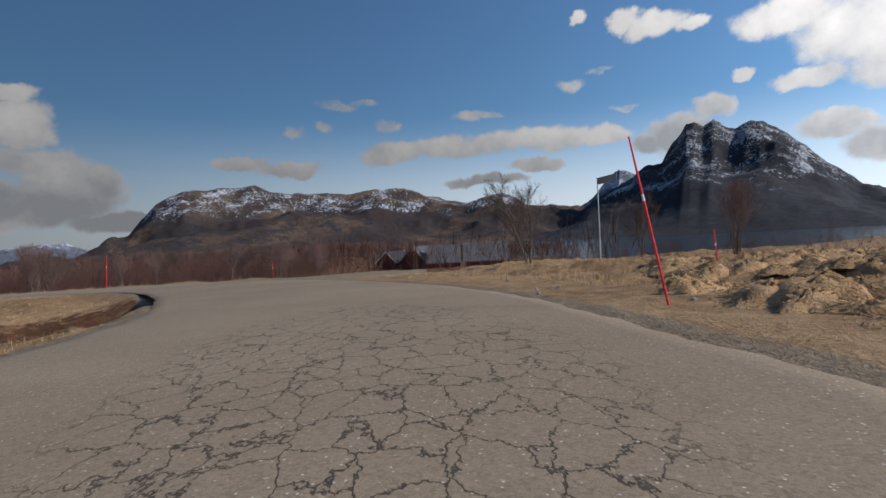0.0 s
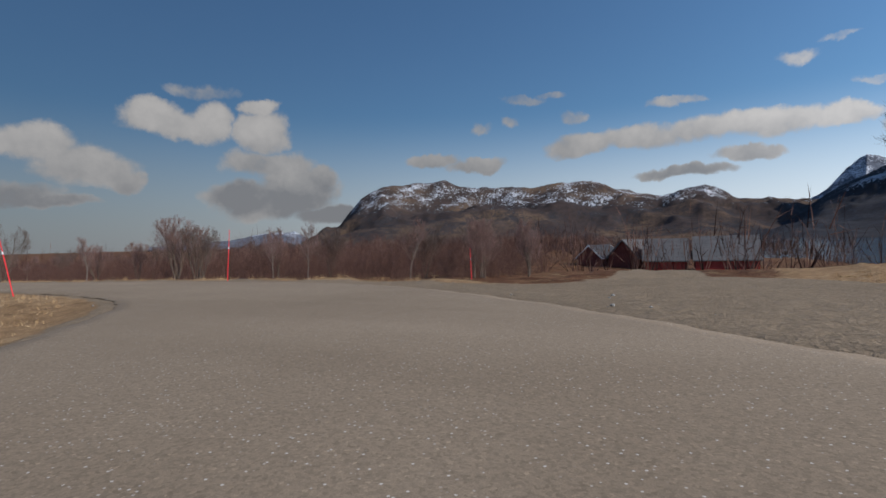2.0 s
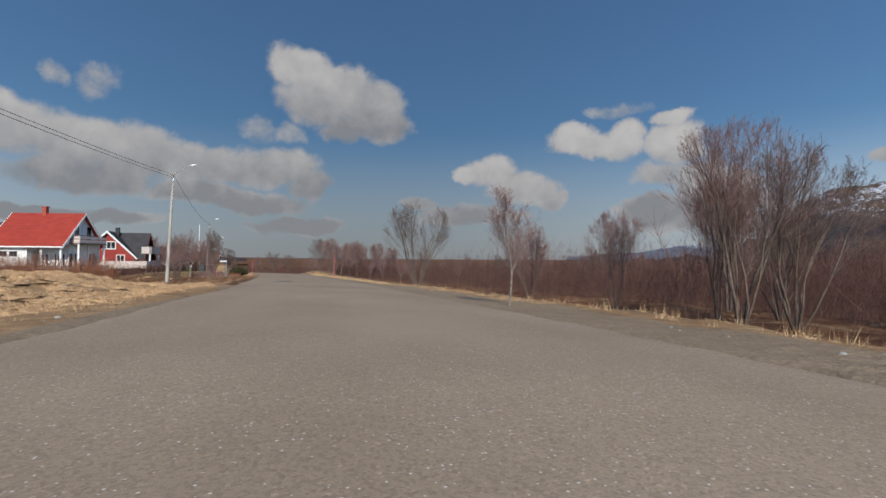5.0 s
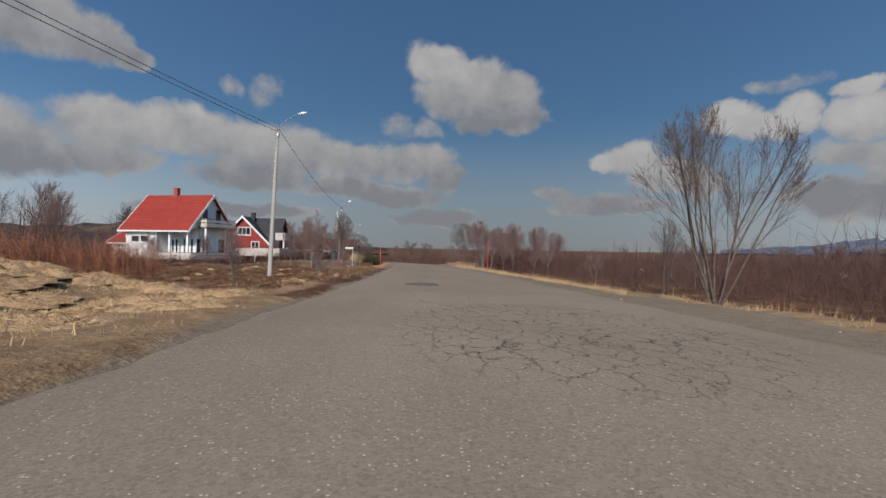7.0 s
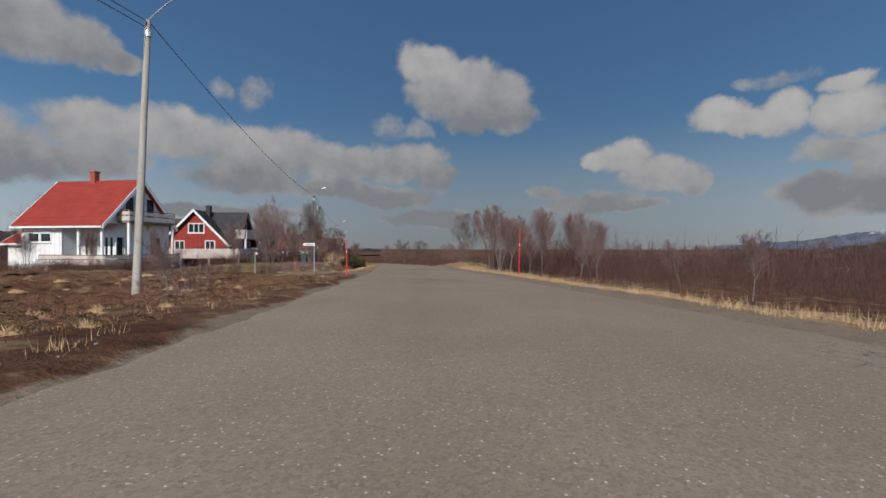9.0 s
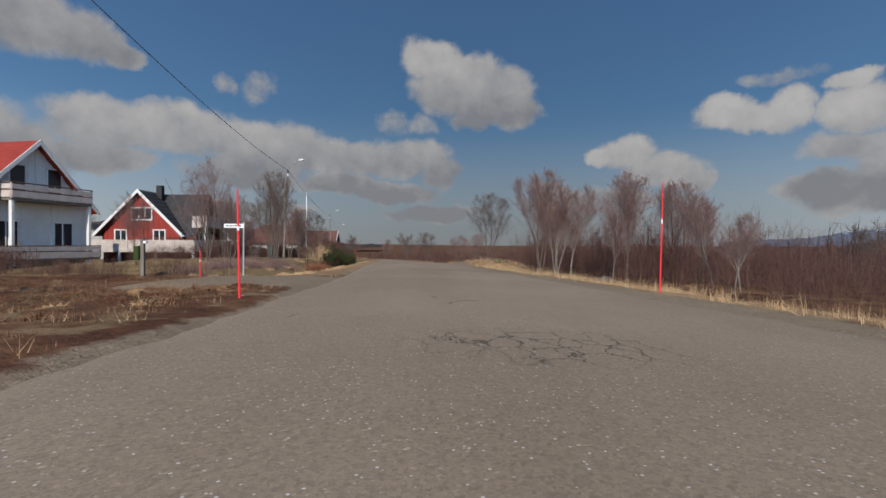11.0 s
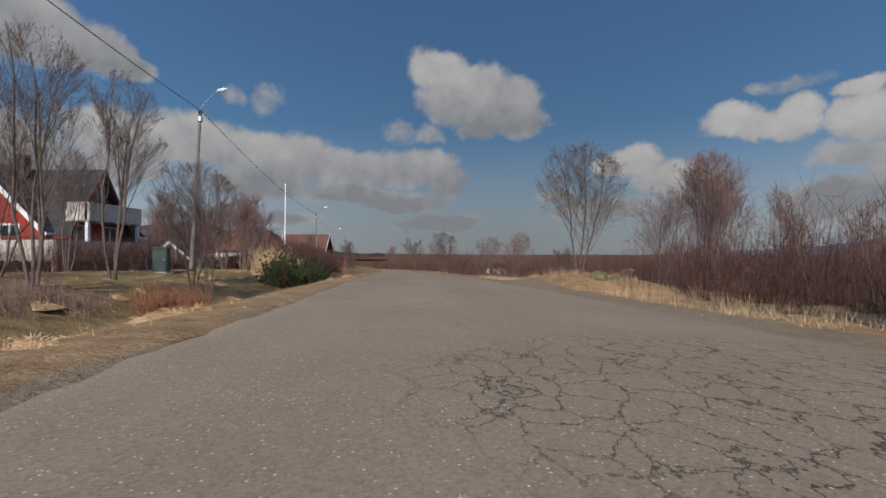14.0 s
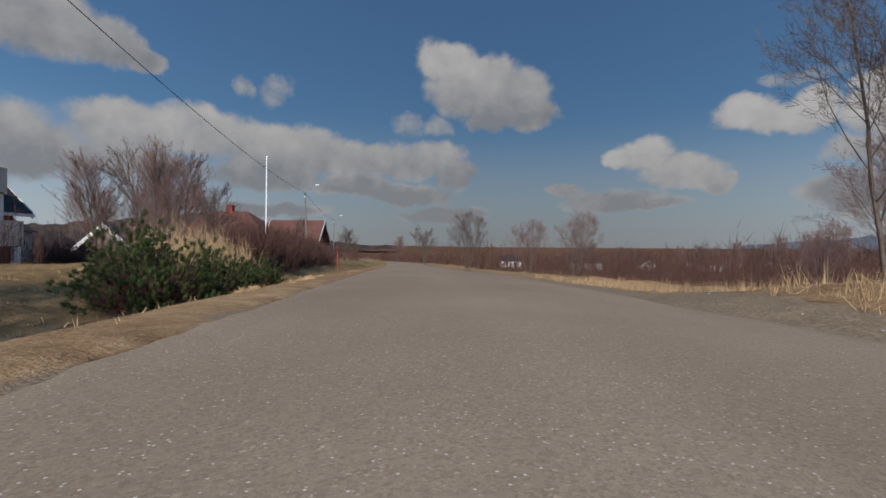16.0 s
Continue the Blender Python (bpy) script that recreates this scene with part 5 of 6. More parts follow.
def tussocks(name, label, spots, seed, mound_mat, mat, wide=(0.2, 0.5), tall=(0.12, 0.32), blades=300, thick=0.005):
    """Mounds of matted grass, each a lumpy dome with fine blades combed over it."""
    rng = np.random.default_rng(seed)
    n = len(spots)
    r = rng.uniform(*wide, n)
    h = rng.uniform(*tall, n) * (0.5 + r / wide[1])
    z = land(spots[:, 0], spots[:, 1])
    stretch = rng.uniform(0.7, 1.5, n)[:, None]
    turn = rng.uniform(0, 6.28, n)[:, None]
    lop = rng.uniform(-0.35, 0.35, (n, 2))

    def dome(a, f, lift):
        rr = r[:, None] * f * (1 + 0.13 * np.sin(3 * a + turn) + 0.08 * np.sin(5 * a - turn))
        u, v = np.cos(a) * rr * stretch, np.sin(a) * rr / stretch
        rise = h[:, None] * np.clip(1 - f ** 2.4, 0, 1)
        x = spots[:, :1] + u * np.cos(turn) - v * np.sin(turn) + lop[:, :1] * rise
        y = spots[:, 1:] + u * np.sin(turn) + v * np.cos(turn) + lop[:, 1:] * rise
        return np.stack([x, y, (z[:, None] - 0.06) + rise + 0.06 * np.clip(1.2 - f, 0, 1) + lift], 2)
    rings, around = np.linspace(0, 1.15, 9), np.linspace(0, 2 * np.pi, 18, endpoint=False)
    ff, aa = np.meshgrid(rings, around, indexing="ij")
    verts = dome(np.tile(aa.ravel(), (n, 1)), np.tile(ff.ravel(), (n, 1)), 0.075 * rng.normal(0, 1, (n, ff.size)) * r[:, None] * np.tanh(h * 9)[:, None])
    k = np.arange(ff.size).reshape(ff.shape)
    nxt = np.roll(k, -1, 1)
    quad = np.stack([k[:-1].ravel(), k[1:].ravel(), nxt[1:].ravel(), nxt[:-1].ravel()], 1)
    faces = (quad[None] + (np.arange(n) * ff.size)[:, None, None]).reshape(-1, 4)
    top = tagged(new(name, quads_mesh(name, verts.reshape(-1, 3), faces, mound_mat)), label, "grass", kind="stuff")
    a = rng.uniform(0, 2 * np.pi, (n, blades))
    f0 = rng.uniform(0.0, 0.95, (n, blades))
    f1 = f0 + rng.uniform(0.12, 0.32, (n, blades))
    p0, p1 = dome(a, f0, 0.0).reshape(-1, 3), dome(a + rng.normal(0, 0.2, a.shape), f1, rng.uniform(0.0, 0.07, a.shape)).reshape(-1, 3)
    ob = new("blades", spikes_mesh("blades", p0, p1, np.full(n * blades, thick), mat, True))
    ob.parent = top
    ob["kind"] = "stuff"
    return top


def plant_tussocks():
    a = scatter(51, 4200, -18, 14, -68, -49, lambda x, y, o, q: (o > 1.5) & (q < 0.62) & (y + 49.6 < -0.2 * (x + 20.2)))
    tussocks("straw_tussocks", "rounded mounds of bleached drooping grass in the rough field", a, 52, STRAW_MAT, STRAW, (0.16, 0.5), (0.025, 0.13), 150)
    b = scatter(53, 2600, -16, -1, -20, 5, lambda x, y, o, q: (o < -0.9) & (o > -10) & (q < 0.7) & (y < -1.5 + 0.95 * np.clip(-x - 2.2, 0, 6)))
    tussocks("bank_tussocks", "matted bleached grass mounds on the bank", b, 54, STRAW_MAT, STRAW, (0.15, 0.5), (0.02, 0.075), 110)
    c = scatter(55, 1500, -17, -2, -4, 23, lambda x, y, o, q: (o < -0.7) & (drive(x, y) < 0.2) & (q < 0.6) & (y > -0.8 + 0.95 * np.clip(-x - 2.2, 0, 6)))
    tussocks("heath_tussocks", "brown mounds of heather and dead grass on the moor", c, 56, HEATH_MAT, HEATH, (0.12, 0.45), (0.015, 0.06), 170)
    e = scatter(59, 500, -17, -2, -2, 23, lambda x, y, o, q: (o < -0.8) & (drive(x, y) < 0.2) & (q < 0.4))
    tussocks("pale_tussocks", "pale straw tufts scattered over the brown moor", e, 60, STRAW_MAT, STRAW, (0.10, 0.28), (0.015, 0.04), 120)
    d = scatter(57, 600, -13, -3, 27, 56, lambda x, y, o, q: (o < -0.6) & (o > -5) & (drive(x, y) < 0.2) & (q < 0.5))
    tussocks("garden_tussocks", "uneven tufts of dead grass along the garden edge", d, 58, STRAW_MAT, STRAW, (0.1, 0.3), (0.01, 0.045), 140)


plant_tussocks()


# ---- houses and sheds ----
def window(parent, x, y, z, w, h, facing, frame_mat=None, bars=1, deep=0.10):
    """A window in a wall: casing, glazing bars, sill and panes. facing: 'x', '-x' or '-y'."""
    frame_mat = frame_mat or WHITE_WALL
    turn = {"-y": 0, "x": 90, "-x": -90}[facing]
    win = new("window")
    win.parent = parent
    win.matrix_basis = pose(x, y, z, 0, 0, turn)
    t = 0.09
    bm = fresh()
    for x0, x1, z0, z1 in ((-w / 2 - t, w / 2 + t, h / 2, h / 2 + t), (-w / 2 - t, w / 2 + t, -h / 2 - t, -h / 2), (-w / 2 - t, -w / 2, -h / 2, h / 2), (w / 2, w / 2 + t, -h / 2, h / 2)):
        box(bm, x0, x1, -0.05, 0.03, z0, z1)
    for i in range(bars):
        c = -w / 2 + w * (i + 1) / (bars + 1)
        box(bm, c - 0.03, c + 0.03, -0.03, 0.02, -h / 2, h / 2)
    part("frame", bm, frame_mat, win)
    bm = fresh()
    box(bm, -w / 2 - t - 0.03, w / 2 + t + 0.03, -0.10, 0.0, -h / 2 - t - 0.04, -h / 2 - t)
    part("sill", bm, frame_mat, win)
    for i in range(bars + 1):
        a, b = -w / 2 + w * i / (bars + 1), -w / 2 + w * (i + 1) / (bars + 1)
        bm = fresh()
        box(bm, a, b, -0.012, 0.012, -h / 2, h / 2)
        part("pane", bm, GLASS, win)
    return win


def boards(bm, x0, x1, y, z0, top, out, width=0.20):
    """Upright cladding on a wall that faces along y, as one ribbed sheet with a back; top: the height at x."""
    n = max(1, int(round((x1 - x0) / width)))
    cols = []
    for i in range(n):
        a, b = x0 + (x1 - x0) * i / n, x0 + (x1 - x0) * (i + 1) / n
        o = y + out * (0.024 if i % 2 else 0.0)
        cols += [(a, o), (b, o)]
    cols += [(x1, y - out * 0.12), (x0, y - out * 0.12)]
    lo = [bm.verts.new((a, o, z0)) for a, o in cols]
    hi = [bm.verts.new((a, o, top(a))) for a, o in cols]
    faces = [bm.faces.new((lo[k], lo[(k + 1) % len(cols)], hi[(k + 1) % len(cols)], hi[k])) for k in range(len(cols) - 2)]
    k = len(cols)
    faces.append(bm.faces.new((lo[k - 2], lo[k - 1], hi[k - 1], hi[k - 2])) if abs(top((x0 + x1) / 2) - top(x0)) < 0.3 else bm.faces.new([lo[k - 2], lo[k - 1], hi[k - 1], bm.verts.new(((x0 + x1) / 2, y - out * 0.12, top((x0 + x1) / 2))), hi[k - 2]]))
    faces.append(bm.faces.new((lo[k - 1], lo[0], hi[0], hi[k - 1])))
    bmesh.ops.recalc_face_normals(bm, faces=faces)
    return bm


def gable_roof(parent, x0, x1, y0, y1, eave, ridge, over, material, along="x", thick=0.14, trim=None, courses=9):
    """Two roof slopes with stepped tile courses, barge boards at the gables and gutters."""
    mid = (y0 + y1) / 2 if along == "x" else (x0 + x1) / 2
    half = (y1 - y0) / 2 if along == "x" else (x1 - x0) / 2
    a0, a1 = (x0 - over, x1 + over) if along == "x" else (y0 - over, y1 + over)
    rise = ridge - eave
    axis = 0 if along == "x" else 1
    for s in (-1, 1):
        reach = half + over
        low = eave - rise * over / half
        outline = [(mid + s * reach, low)]
        for c in range(courses):
            f0, f1 = c / courses, (c + 1) / courses
            outline.append((mid + s * reach * (1 - f0), low + (ridge - low) * f0 + thick + 0.04))
            outline.append((mid + s * reach * (1 - f1), low + (ridge - low) * f1 + thick))
        outline.append((mid, ridge))
        part("roof_slope", prism(fresh(), outline, axis, a0, a1), material, parent)
        if trim:
            for e, o in ((a0, -1), (a1, 1)):
                bm = prism(fresh(), [(mid + s * reach, low - 0.10), (mid, ridge - 0.10), (mid, ridge + thick + 0.05), (mid + s * reach, low + thick + 0.05)], axis, min(e, e + o * 0.05), max(e, e + o * 0.05))
                part("barge_board", bm, trim, parent)
            bm = fresh()
            c0 = mid + s * (reach + 0.02)
            if axis == 0:
                box(bm, a0, a1, min(c0, c0 + s * 0.09), max(c0, c0 + s * 0.09), low - 0.03, low + 0.10)
            else:
                box(bm, min(c0, c0 + s * 0.09), max(c0, c0 + s * 0.09), a0, a1, low - 0.03, low + 0.10)
            part("gutter", bm, trim, parent)


def gable_walls(parent, x0, x1, y0, y1, z0, eave, ridge, material, along="x", thick=0.16):
    """Four walls of a gabled house, clad with boards."""
    def flat(v):
        return eave
    mid = (y0 + y1) / 2 if along == "x" else (x0 + x1) / 2
    half = (y1 - y0) / 2 if along == "x" else (x1 - x0) / 2

    def peak(v):
        return eave + (ridge - eave) * (1 - abs(v - mid) / half)
    for y, out in ((y0, -1), (y1, 1)):
        bm = fresh()
        n = 2 * max(1, int((x1 - x0) / 0.4))
        boards(bm, x0, x1, y, z0, peak if along == "y" else flat, out, (x1 - x0) / n)
        part("wall", bm, material, parent)
    for x, out in ((x0, -1), (x1, 1)):
        bm = fresh()
        n = 2 * max(1, int((y1 - y0) / 0.4))
        boards(bm, y0, y1, x, z0, peak if along == "x" else flat, out, (y1 - y0) / n)
        # boards() builds along x: swap the two axes
        for v in bm.verts:
            v.co.x, v.co.y = v.co.y, v.co.x
        bmesh.ops.recalc_face_normals(bm, faces=bm.faces)
        part("wall", bm, material, parent)


def railing(parent, name, a, b, z0, z1, material, solid=False, post_every=1.2, gap=0.13, cap=None):
    """A balcony front from a to b (x, y): posts, rail and slats, or close boards."""
    rail = new(name)
    rail.parent = parent
    a, b = Vector((*a, 0)), Vector((*b, 0))
    d = b - a
    n = max(1, int(round(d.length / post_every)))
    turn = math.degrees(math.atan2(d.y, d.x))
    rail.matrix_basis = pose(a.x, a.y, 0, 0, 0, turn)
    L = d.length
    bm = fresh()
    box(bm, -0.04, L + 0.04, -0.04, 0.04, z1 - 0.06, z1, 0.008)
    part("top_rail", bm, cap or material, rail)
    if cap:
        for low, high, mat in ((0.05, 0.38, material), (0.39, 0.45, cap), (0.48, 0.72, material)):
            part("rail_board", box(fresh(), 0, L, -0.060, -0.035, z0 + low, min(z0 + high, z1 - 0.07)), mat, rail)
    for i in range(n + 1):
        bm = fresh()
        c = L * i / n
        box(bm, c - 0.035, c + 0.035, -0.03, 0.03, z0, z1 - 0.06)
        part("post", bm, material, rail)
    if cap:
        return rail
    bm = fresh()
    w = gap * (0.93 if solid else 0.45)
    for i in range(int(L / gap)):
        box(bm, i * gap, i * gap + w, -0.055, -0.035, z0 + 0.05, z1 - 0.07)
    part("slats", bm, material, rail)
    return rail


def white_house():
    x0, x1, y0, y1 = -30.7, -24.0, 38.4, 45.0
    g = -0.95
    z0, eave, ridge = g - 0.3, 2.35, 5.55
    h = thing("white_house", 0, 0, 0, "white wooden house with a red tiled roof and balconies", "house")
    h.matrix_world = pose(x1, y0, 0, 0, 0, -10) @ Matrix.Translation((-x1, -y0, 0))
    bm = box(fresh(), x0 + 0.05, x1 - 0.05, y0 + 0.05, y1 - 0.05, z0 - 0.5, g + 0.25)
    part("foundation", bm, CONCRETE, h, "grey concrete foundation wall")
    # the corner beside the road is an open porch
    gable_walls(h, x0, x1, y0 + 1.6, y1, g + 0.25, eave, eave + 0.02, WHITE_WALL)
    bm = boards(fresh(), x0, x1 - 3.3, y0, g + 0.25, lambda v: eave, -1, 0.2)
    part("wall", bm, WHITE_WALL, h)
    bm = box(fresh(), x1 - 3.4, x1 - 3.3, y0 - 0.02, y0 + 1.6, g + 0.25, eave)
    part("wall", bm, WHITE_WALL, h)
    # upper gables
    for x, out in ((x0, -1), (x1, 1)):
        bm = boards(fresh(), y0, y1, x, eave - 0.1, lambda v: eave + (ridge - eave) * (1 - abs(v - (y0 + y1) / 2) / ((y1 - y0) / 2)) - 0.02, out, 0.2)
        for v in bm.verts:
            v.co.x, v.co.y = v.co.y, v.co.x
        bmesh.ops.recalc_face_normals(bm, faces=bm.faces)
        part("gable", bm, WHITE_WALL, h)
    gable_roof(h, x0, x1, y0, y1, eave, ridge, 0.45, RED_ROOF, "x", trim=WHITE_WALL, courses=12)
    bm = box(fresh(), -27.95, -27.55, 41.4, 41.85, ridge - 0.7, ridge + 0.75)
    box(bm, -28.0, -27.5, 41.35, 41.9, ridge + 0.75, ridge + 0.85)
    part("chimney", bm, BRICK_RED, h, "red brick chimney")
    for px, py in ((x1, y0), (x1, y0 + 2.0), (x1, y1 - 2.2), (x1 - 1.9, y0)):
        bm = box(fresh(), px - 0.09, px + 0.09, py - 0.09, py + 0.09, g - 0.2, eave, 0.01)
        part("porch_post", bm, WHITE_WALL, h)
    bm = box(fresh(), x1 - 4.2, x1 + 1.0, y0 - 0.9, y1, g + 0.12, g + 0.25)
    part("deck", bm, OLD_WOOD, h, "weathered timber deck")
    railing(h, "deck_railing", (x1 - 4.2, y0 - 0.9), (x1 + 1.0, y0 - 0.9), g + 0.2, g + 0.95, PALE_RAIL, False, 1.2, 0.24, BROWN_RAIL)
    railing(h, "deck_railing", (x1 + 1.0, y0 - 0.9), (x1 + 1.0, y1), g + 0.2, g + 0.95, PALE_RAIL, False, 1.2, 0.24, BROWN_RAIL)
    bm = box(fresh(), x1 + 0.03, x1 + 1.0, y0 + 1.3, y1 - 0.6, eave - 0.05, eave + 0.12)
    part("balcony_floor", bm, OLD_WOOD, h)
    railing(h, "balcony_railing", (x1 + 1.0, y0 + 1.3), (x1 + 1.0, y1 - 0.6), eave + 0.05, eave + 0.9, PALE_RAIL, True, 1.2, 0.2, BROWN_RAIL)
    railing(h, "balcony_railing", (x1 + 0.05, y0 + 1.3), (x1 + 1.0, y0 + 1.3), eave + 0.05, eave + 0.9, PALE_RAIL, True, 1.2, 0.2, BROWN_RAIL)
    for py in (y0 + 1.4, y1 - 0.7):
        bm = box(fresh(), x1 + 0.8, x1 + 0.98, py - 0.08, py + 0.08, g - 0.2, eave - 0.05, 0.01)
        part("balcony_post", bm, WHITE_WALL, h)
    zc = g + 1.55
    for wx in (-29.6, -28.6):
        window(h, wx, y0 - 0.02, zc + 0.62, 0.8, 0.55, "-y", bars=0)
    window(h, -26.6, y0 + 1.6, zc, 1.1, 1.2, "-y")
    window(h, -25.0, y0 + 1.6, zc, 1.2, 1.3, "-y")
    for wy in (40.2, 43.4):
        window(h, x1 + 0.02, wy, zc, 1.2, 1.3, "x")
    window(h, x1 + 0.02, 40.8, eave + 1.15, 0.8, 1.5, "x", bars=0)
    window(h, x1 + 0.02, 42.9, eave + 1.15, 0.8, 1.5, "x", bars=0)
    # low annex at the back end
    bm = box(fresh(), x0 - 3.0, x0 - 0.2, y0 + 1.5, y1 - 1.0, z0, 0.9)
    part("annex", bm, WHITE_WALL, h)
    gable_roof(h, x0 - 3.0, x0 - 0.2, y0 + 1.5, y1 - 1.0, 0.9, 2.1, 0.3, RED_ROOF, "x", trim=WHITE_WALL, courses=5)
    return h


def red_house():
    x0, x1, y0, y1 = -28.4, -22.2, 54.7, 61.8
    g = ground_at(-25, 54)
    z0, eave, ridge = g - 0.3, 1.15, 4.25
    f = g + 1.15
    h = thing("red_house", -0.1, 0, 0, "red wooden house with a dark roof and white trim", "house")
    # Dark red here stands for the shade in the open voids under the deck.
    bm = box(fresh(), x0 + 0.05, x1 - 0.05, y0 + 0.05, y1 - 0.05, z0 - 0.6, f)
    part("foundation", bm, DARK_RED, h, "basement wall under the deck, dark red for the shaded voids")
    gable_walls(h, x0, x1, y0, y1, f - 0.1, eave, ridge, RED_WALL, "y")
    gable_roof(h, x0, x1, y0, y1, eave, ridge, 0.45, DARK_ROOF, "y", trim=WHITE_WALL, courses=11)
    # cross wing towards the road
    wx0, wx1, wy0, wy1 = x1 - 1.5, -21.4, 55.2, 59.4
    gable_walls(h, wx0, wx1, wy0, wy1, f - 0.1, eave, ridge - 0.15, RED_WALL, "x")
    gable_roof(h, -25.0, wx1, wy0, wy1, eave + 0.02, ridge - 0.1, 0.45, DARK_ROOF, "x", trim=DARK_RED, courses=9)
    bm = box(fresh(), -25.05, -24.6, 56.4, 56.85, ridge - 0.5, ridge + 0.7)
    part("chimney", bm, BLACK, h, "black sheet-metal chimney")
    # deck all along the front and the road side, balcony above
    for name, a in (("deck", (x0 - 0.3, x1 + 2.0, y0 - 1.7, y0)), ("deck", (x1, x1 + 2.0, y0, 60.0))):
        bm = box(fresh(), *a, f - 0.12, f)
        part(name, bm, OLD_WOOD, h)
    railing(h, "deck_railing", (x0 - 0.3, y0 - 1.7), (x1 + 2.0, y0 - 1.7), f - 0.15, f + 0.85, PALE_RAIL, True, 1.4, 0.18)
    railing(h, "deck_railing", (x1 + 2.0, y0 - 1.7), (x1 + 2.0, 60.0), f - 0.15, f + 0.85, PALE_RAIL, True, 1.4, 0.18)
    for px, py in ((x0, y0 - 1.6), (-26.0, y0 - 1.6), (-23.2, y0 - 1.6), (x1 + 1.9, y0 - 1.6), (x1 + 1.9, 55.6), (x1 + 1.9, 57.8), (x1 + 1.9, 59.9)):
        bm = box(fresh(), px - 0.08, px + 0.08, py - 0.08, py + 0.08, g - 0.6, f - 0.12)
        part("deck_post", bm, WHITE_WALL, h)
    bz = eave + 0.35
    bm = box(fresh(), wx1, wx1 + 1.1, wy0, wy1, bz - 0.12, bz)
    part("balcony_floor", bm, OLD_WOOD, h)
    railing(h, "balcony_railing", (wx1 + 1.1, wy0), (wx1 + 1.1, wy1), bz - 0.12, bz + 0.85, PALE_RAIL, True, 1.2, 0.16)
    railing(h, "balcony_railing", (wx1, wy0), (wx1 + 1.1, wy0), bz - 0.12, bz + 0.85, PALE_RAIL, True, 1.2, 0.16)
    for py in (wy0 + 0.1, wy1 - 0.1):
        bm = box(fresh(), wx1 + 0.9, wx1 + 1.05, py - 0.07, py + 0.07, f, bz - 0.12)
        part("balcony_post", bm, WHITE_WALL, h)
    window(h, -25.2, y0 - 0.03, eave + 1.35, 1.5, 0.85, "-y", bars=2)
    for wx in (-26.9, -23.8):
        window(h, wx, y0 - 0.03, f + 1.05, 0.85, 1.1, "-y")
    for wy in (56.2, 58.3):
        window(h, wx1 + 0.03, wy, f + 1.05, 1.0, 1.15, "x")
    window(h, wx1 + 0.03, 57.3, bz + 1.0, 0.9, 1.8, "x")
    window(h, x1 + 0.03, 55.7, f + 1.05, 0.9, 1.1, "x")
    return h


def hip_house():
    x0, x1, y0, y1 = -33.5, -23.0, 91.0, 99.0
    g = ground_at(-27, 92)
    eave, ridge = g + 3.0, g + 6.0
    h = thing("hip_roofed_house", 0, 0, 0, "white house with a rust-red hipped tile roof", "house")
    bm = box(fresh(), x0, x1, y0, y1, g - 0.4, eave)
    part("wall", bm, WHITE_WALL, h)
    bm = fresh()
    o = 0.5
    a = [bm.verts.new(v) for v in ((x0 - o, y0 - o, eave), (x1 + o, y0 - o, eave), (x1 + o, y1 + o, eave), (x0 - o, y1 + o, eave), (-30.0, 95, ridge), (-26.5, 95, ridge))]
    for f in ((0, 1, 5, 4), (1, 2, 5), (2, 3, 4, 5), (3, 0, 4), (3, 2, 1, 0)):
        bm.faces.new([a[i] for i in f])
    part("roof", bm, RUST_ROOF, h)
    bm = box(fresh(), -28.6, -28.0, 94.7, 95.3, ridge - 0.3, ridge + 0.7)
    part("chimney", bm, BRICK_RED, h)
    for wx in (-31.5, -28.5, -25.0):
        window(h, wx, y0 - 0.03, g + 1.7, 1.2, 1.1, "-y")
    for wy in (93.0, 96.5):
        window(h, x1 + 0.03, wy, g + 1.7, 1.2, 1.1, "x")
    # lower wing towards the road
    bm = box(fresh(), x1, x1 + 4.2, 94.0, 98.5, g - 0.4, eave - 0.3)
    part("wing", bm, DARK_RED, h)
    gable_roof(h, x1 - 1.0, x1 + 4.2, 94.0, 98.5, eave - 0.3, ridge - 1.0, 0.4, RUST_ROOF, "x", trim=WHITE_WALL, courses=6)
    return h


def shed(name, label, x, y, wide, long, wall, rise, turn, wall_mat, roof_mat, doors=False, courses=6):
    """A plain gabled shed, its gable towards its own -y."""
    g = ground_at(x, y)
    h = thing(name, x, y, g, label, "shed", turn)
    gable_walls(h, -wide / 2, wide / 2, 0, long, -0.5, wall, wall + rise, wall_mat, "y")
    gable_roof(h, -wide / 2, wide / 2, 0, long, wall, wall + rise, 0.35, roof_mat, "y", trim=GREY_ROOF if roof_mat is GREY_ROOF else WHITE_WALL, courses=courses)
    if doors:
        for s in (-1, 1):
            bm = fresh()
            n = 5
            for i in range(n):
                box(bm, s * 0.02 + s * i * 0.28, s * 0.02 + s * (i * 0.28 + 0.265), -0.09 - 0.01 * (i % 2), -0.03, 0.05, 2.3) if s > 0 else box(bm, -0.02 - i * 0.28 - 0.265, -0.02 - i * 0.28, -0.09 - 0.01 * (i % 2), -0.03, 0.05, 2.3)
            part("door_leaf", bm, DARK_RED, h, "dark red boarded door leaf")
    return h


white_house()
red_house()
hip_house()
shed("garden_shed", "small grey wooden shed with white barge boards", -26.0, 72.5, 2.6, 3.4, 1.6, 1.2, 15, OLD_WOOD, DARK_ROOF)


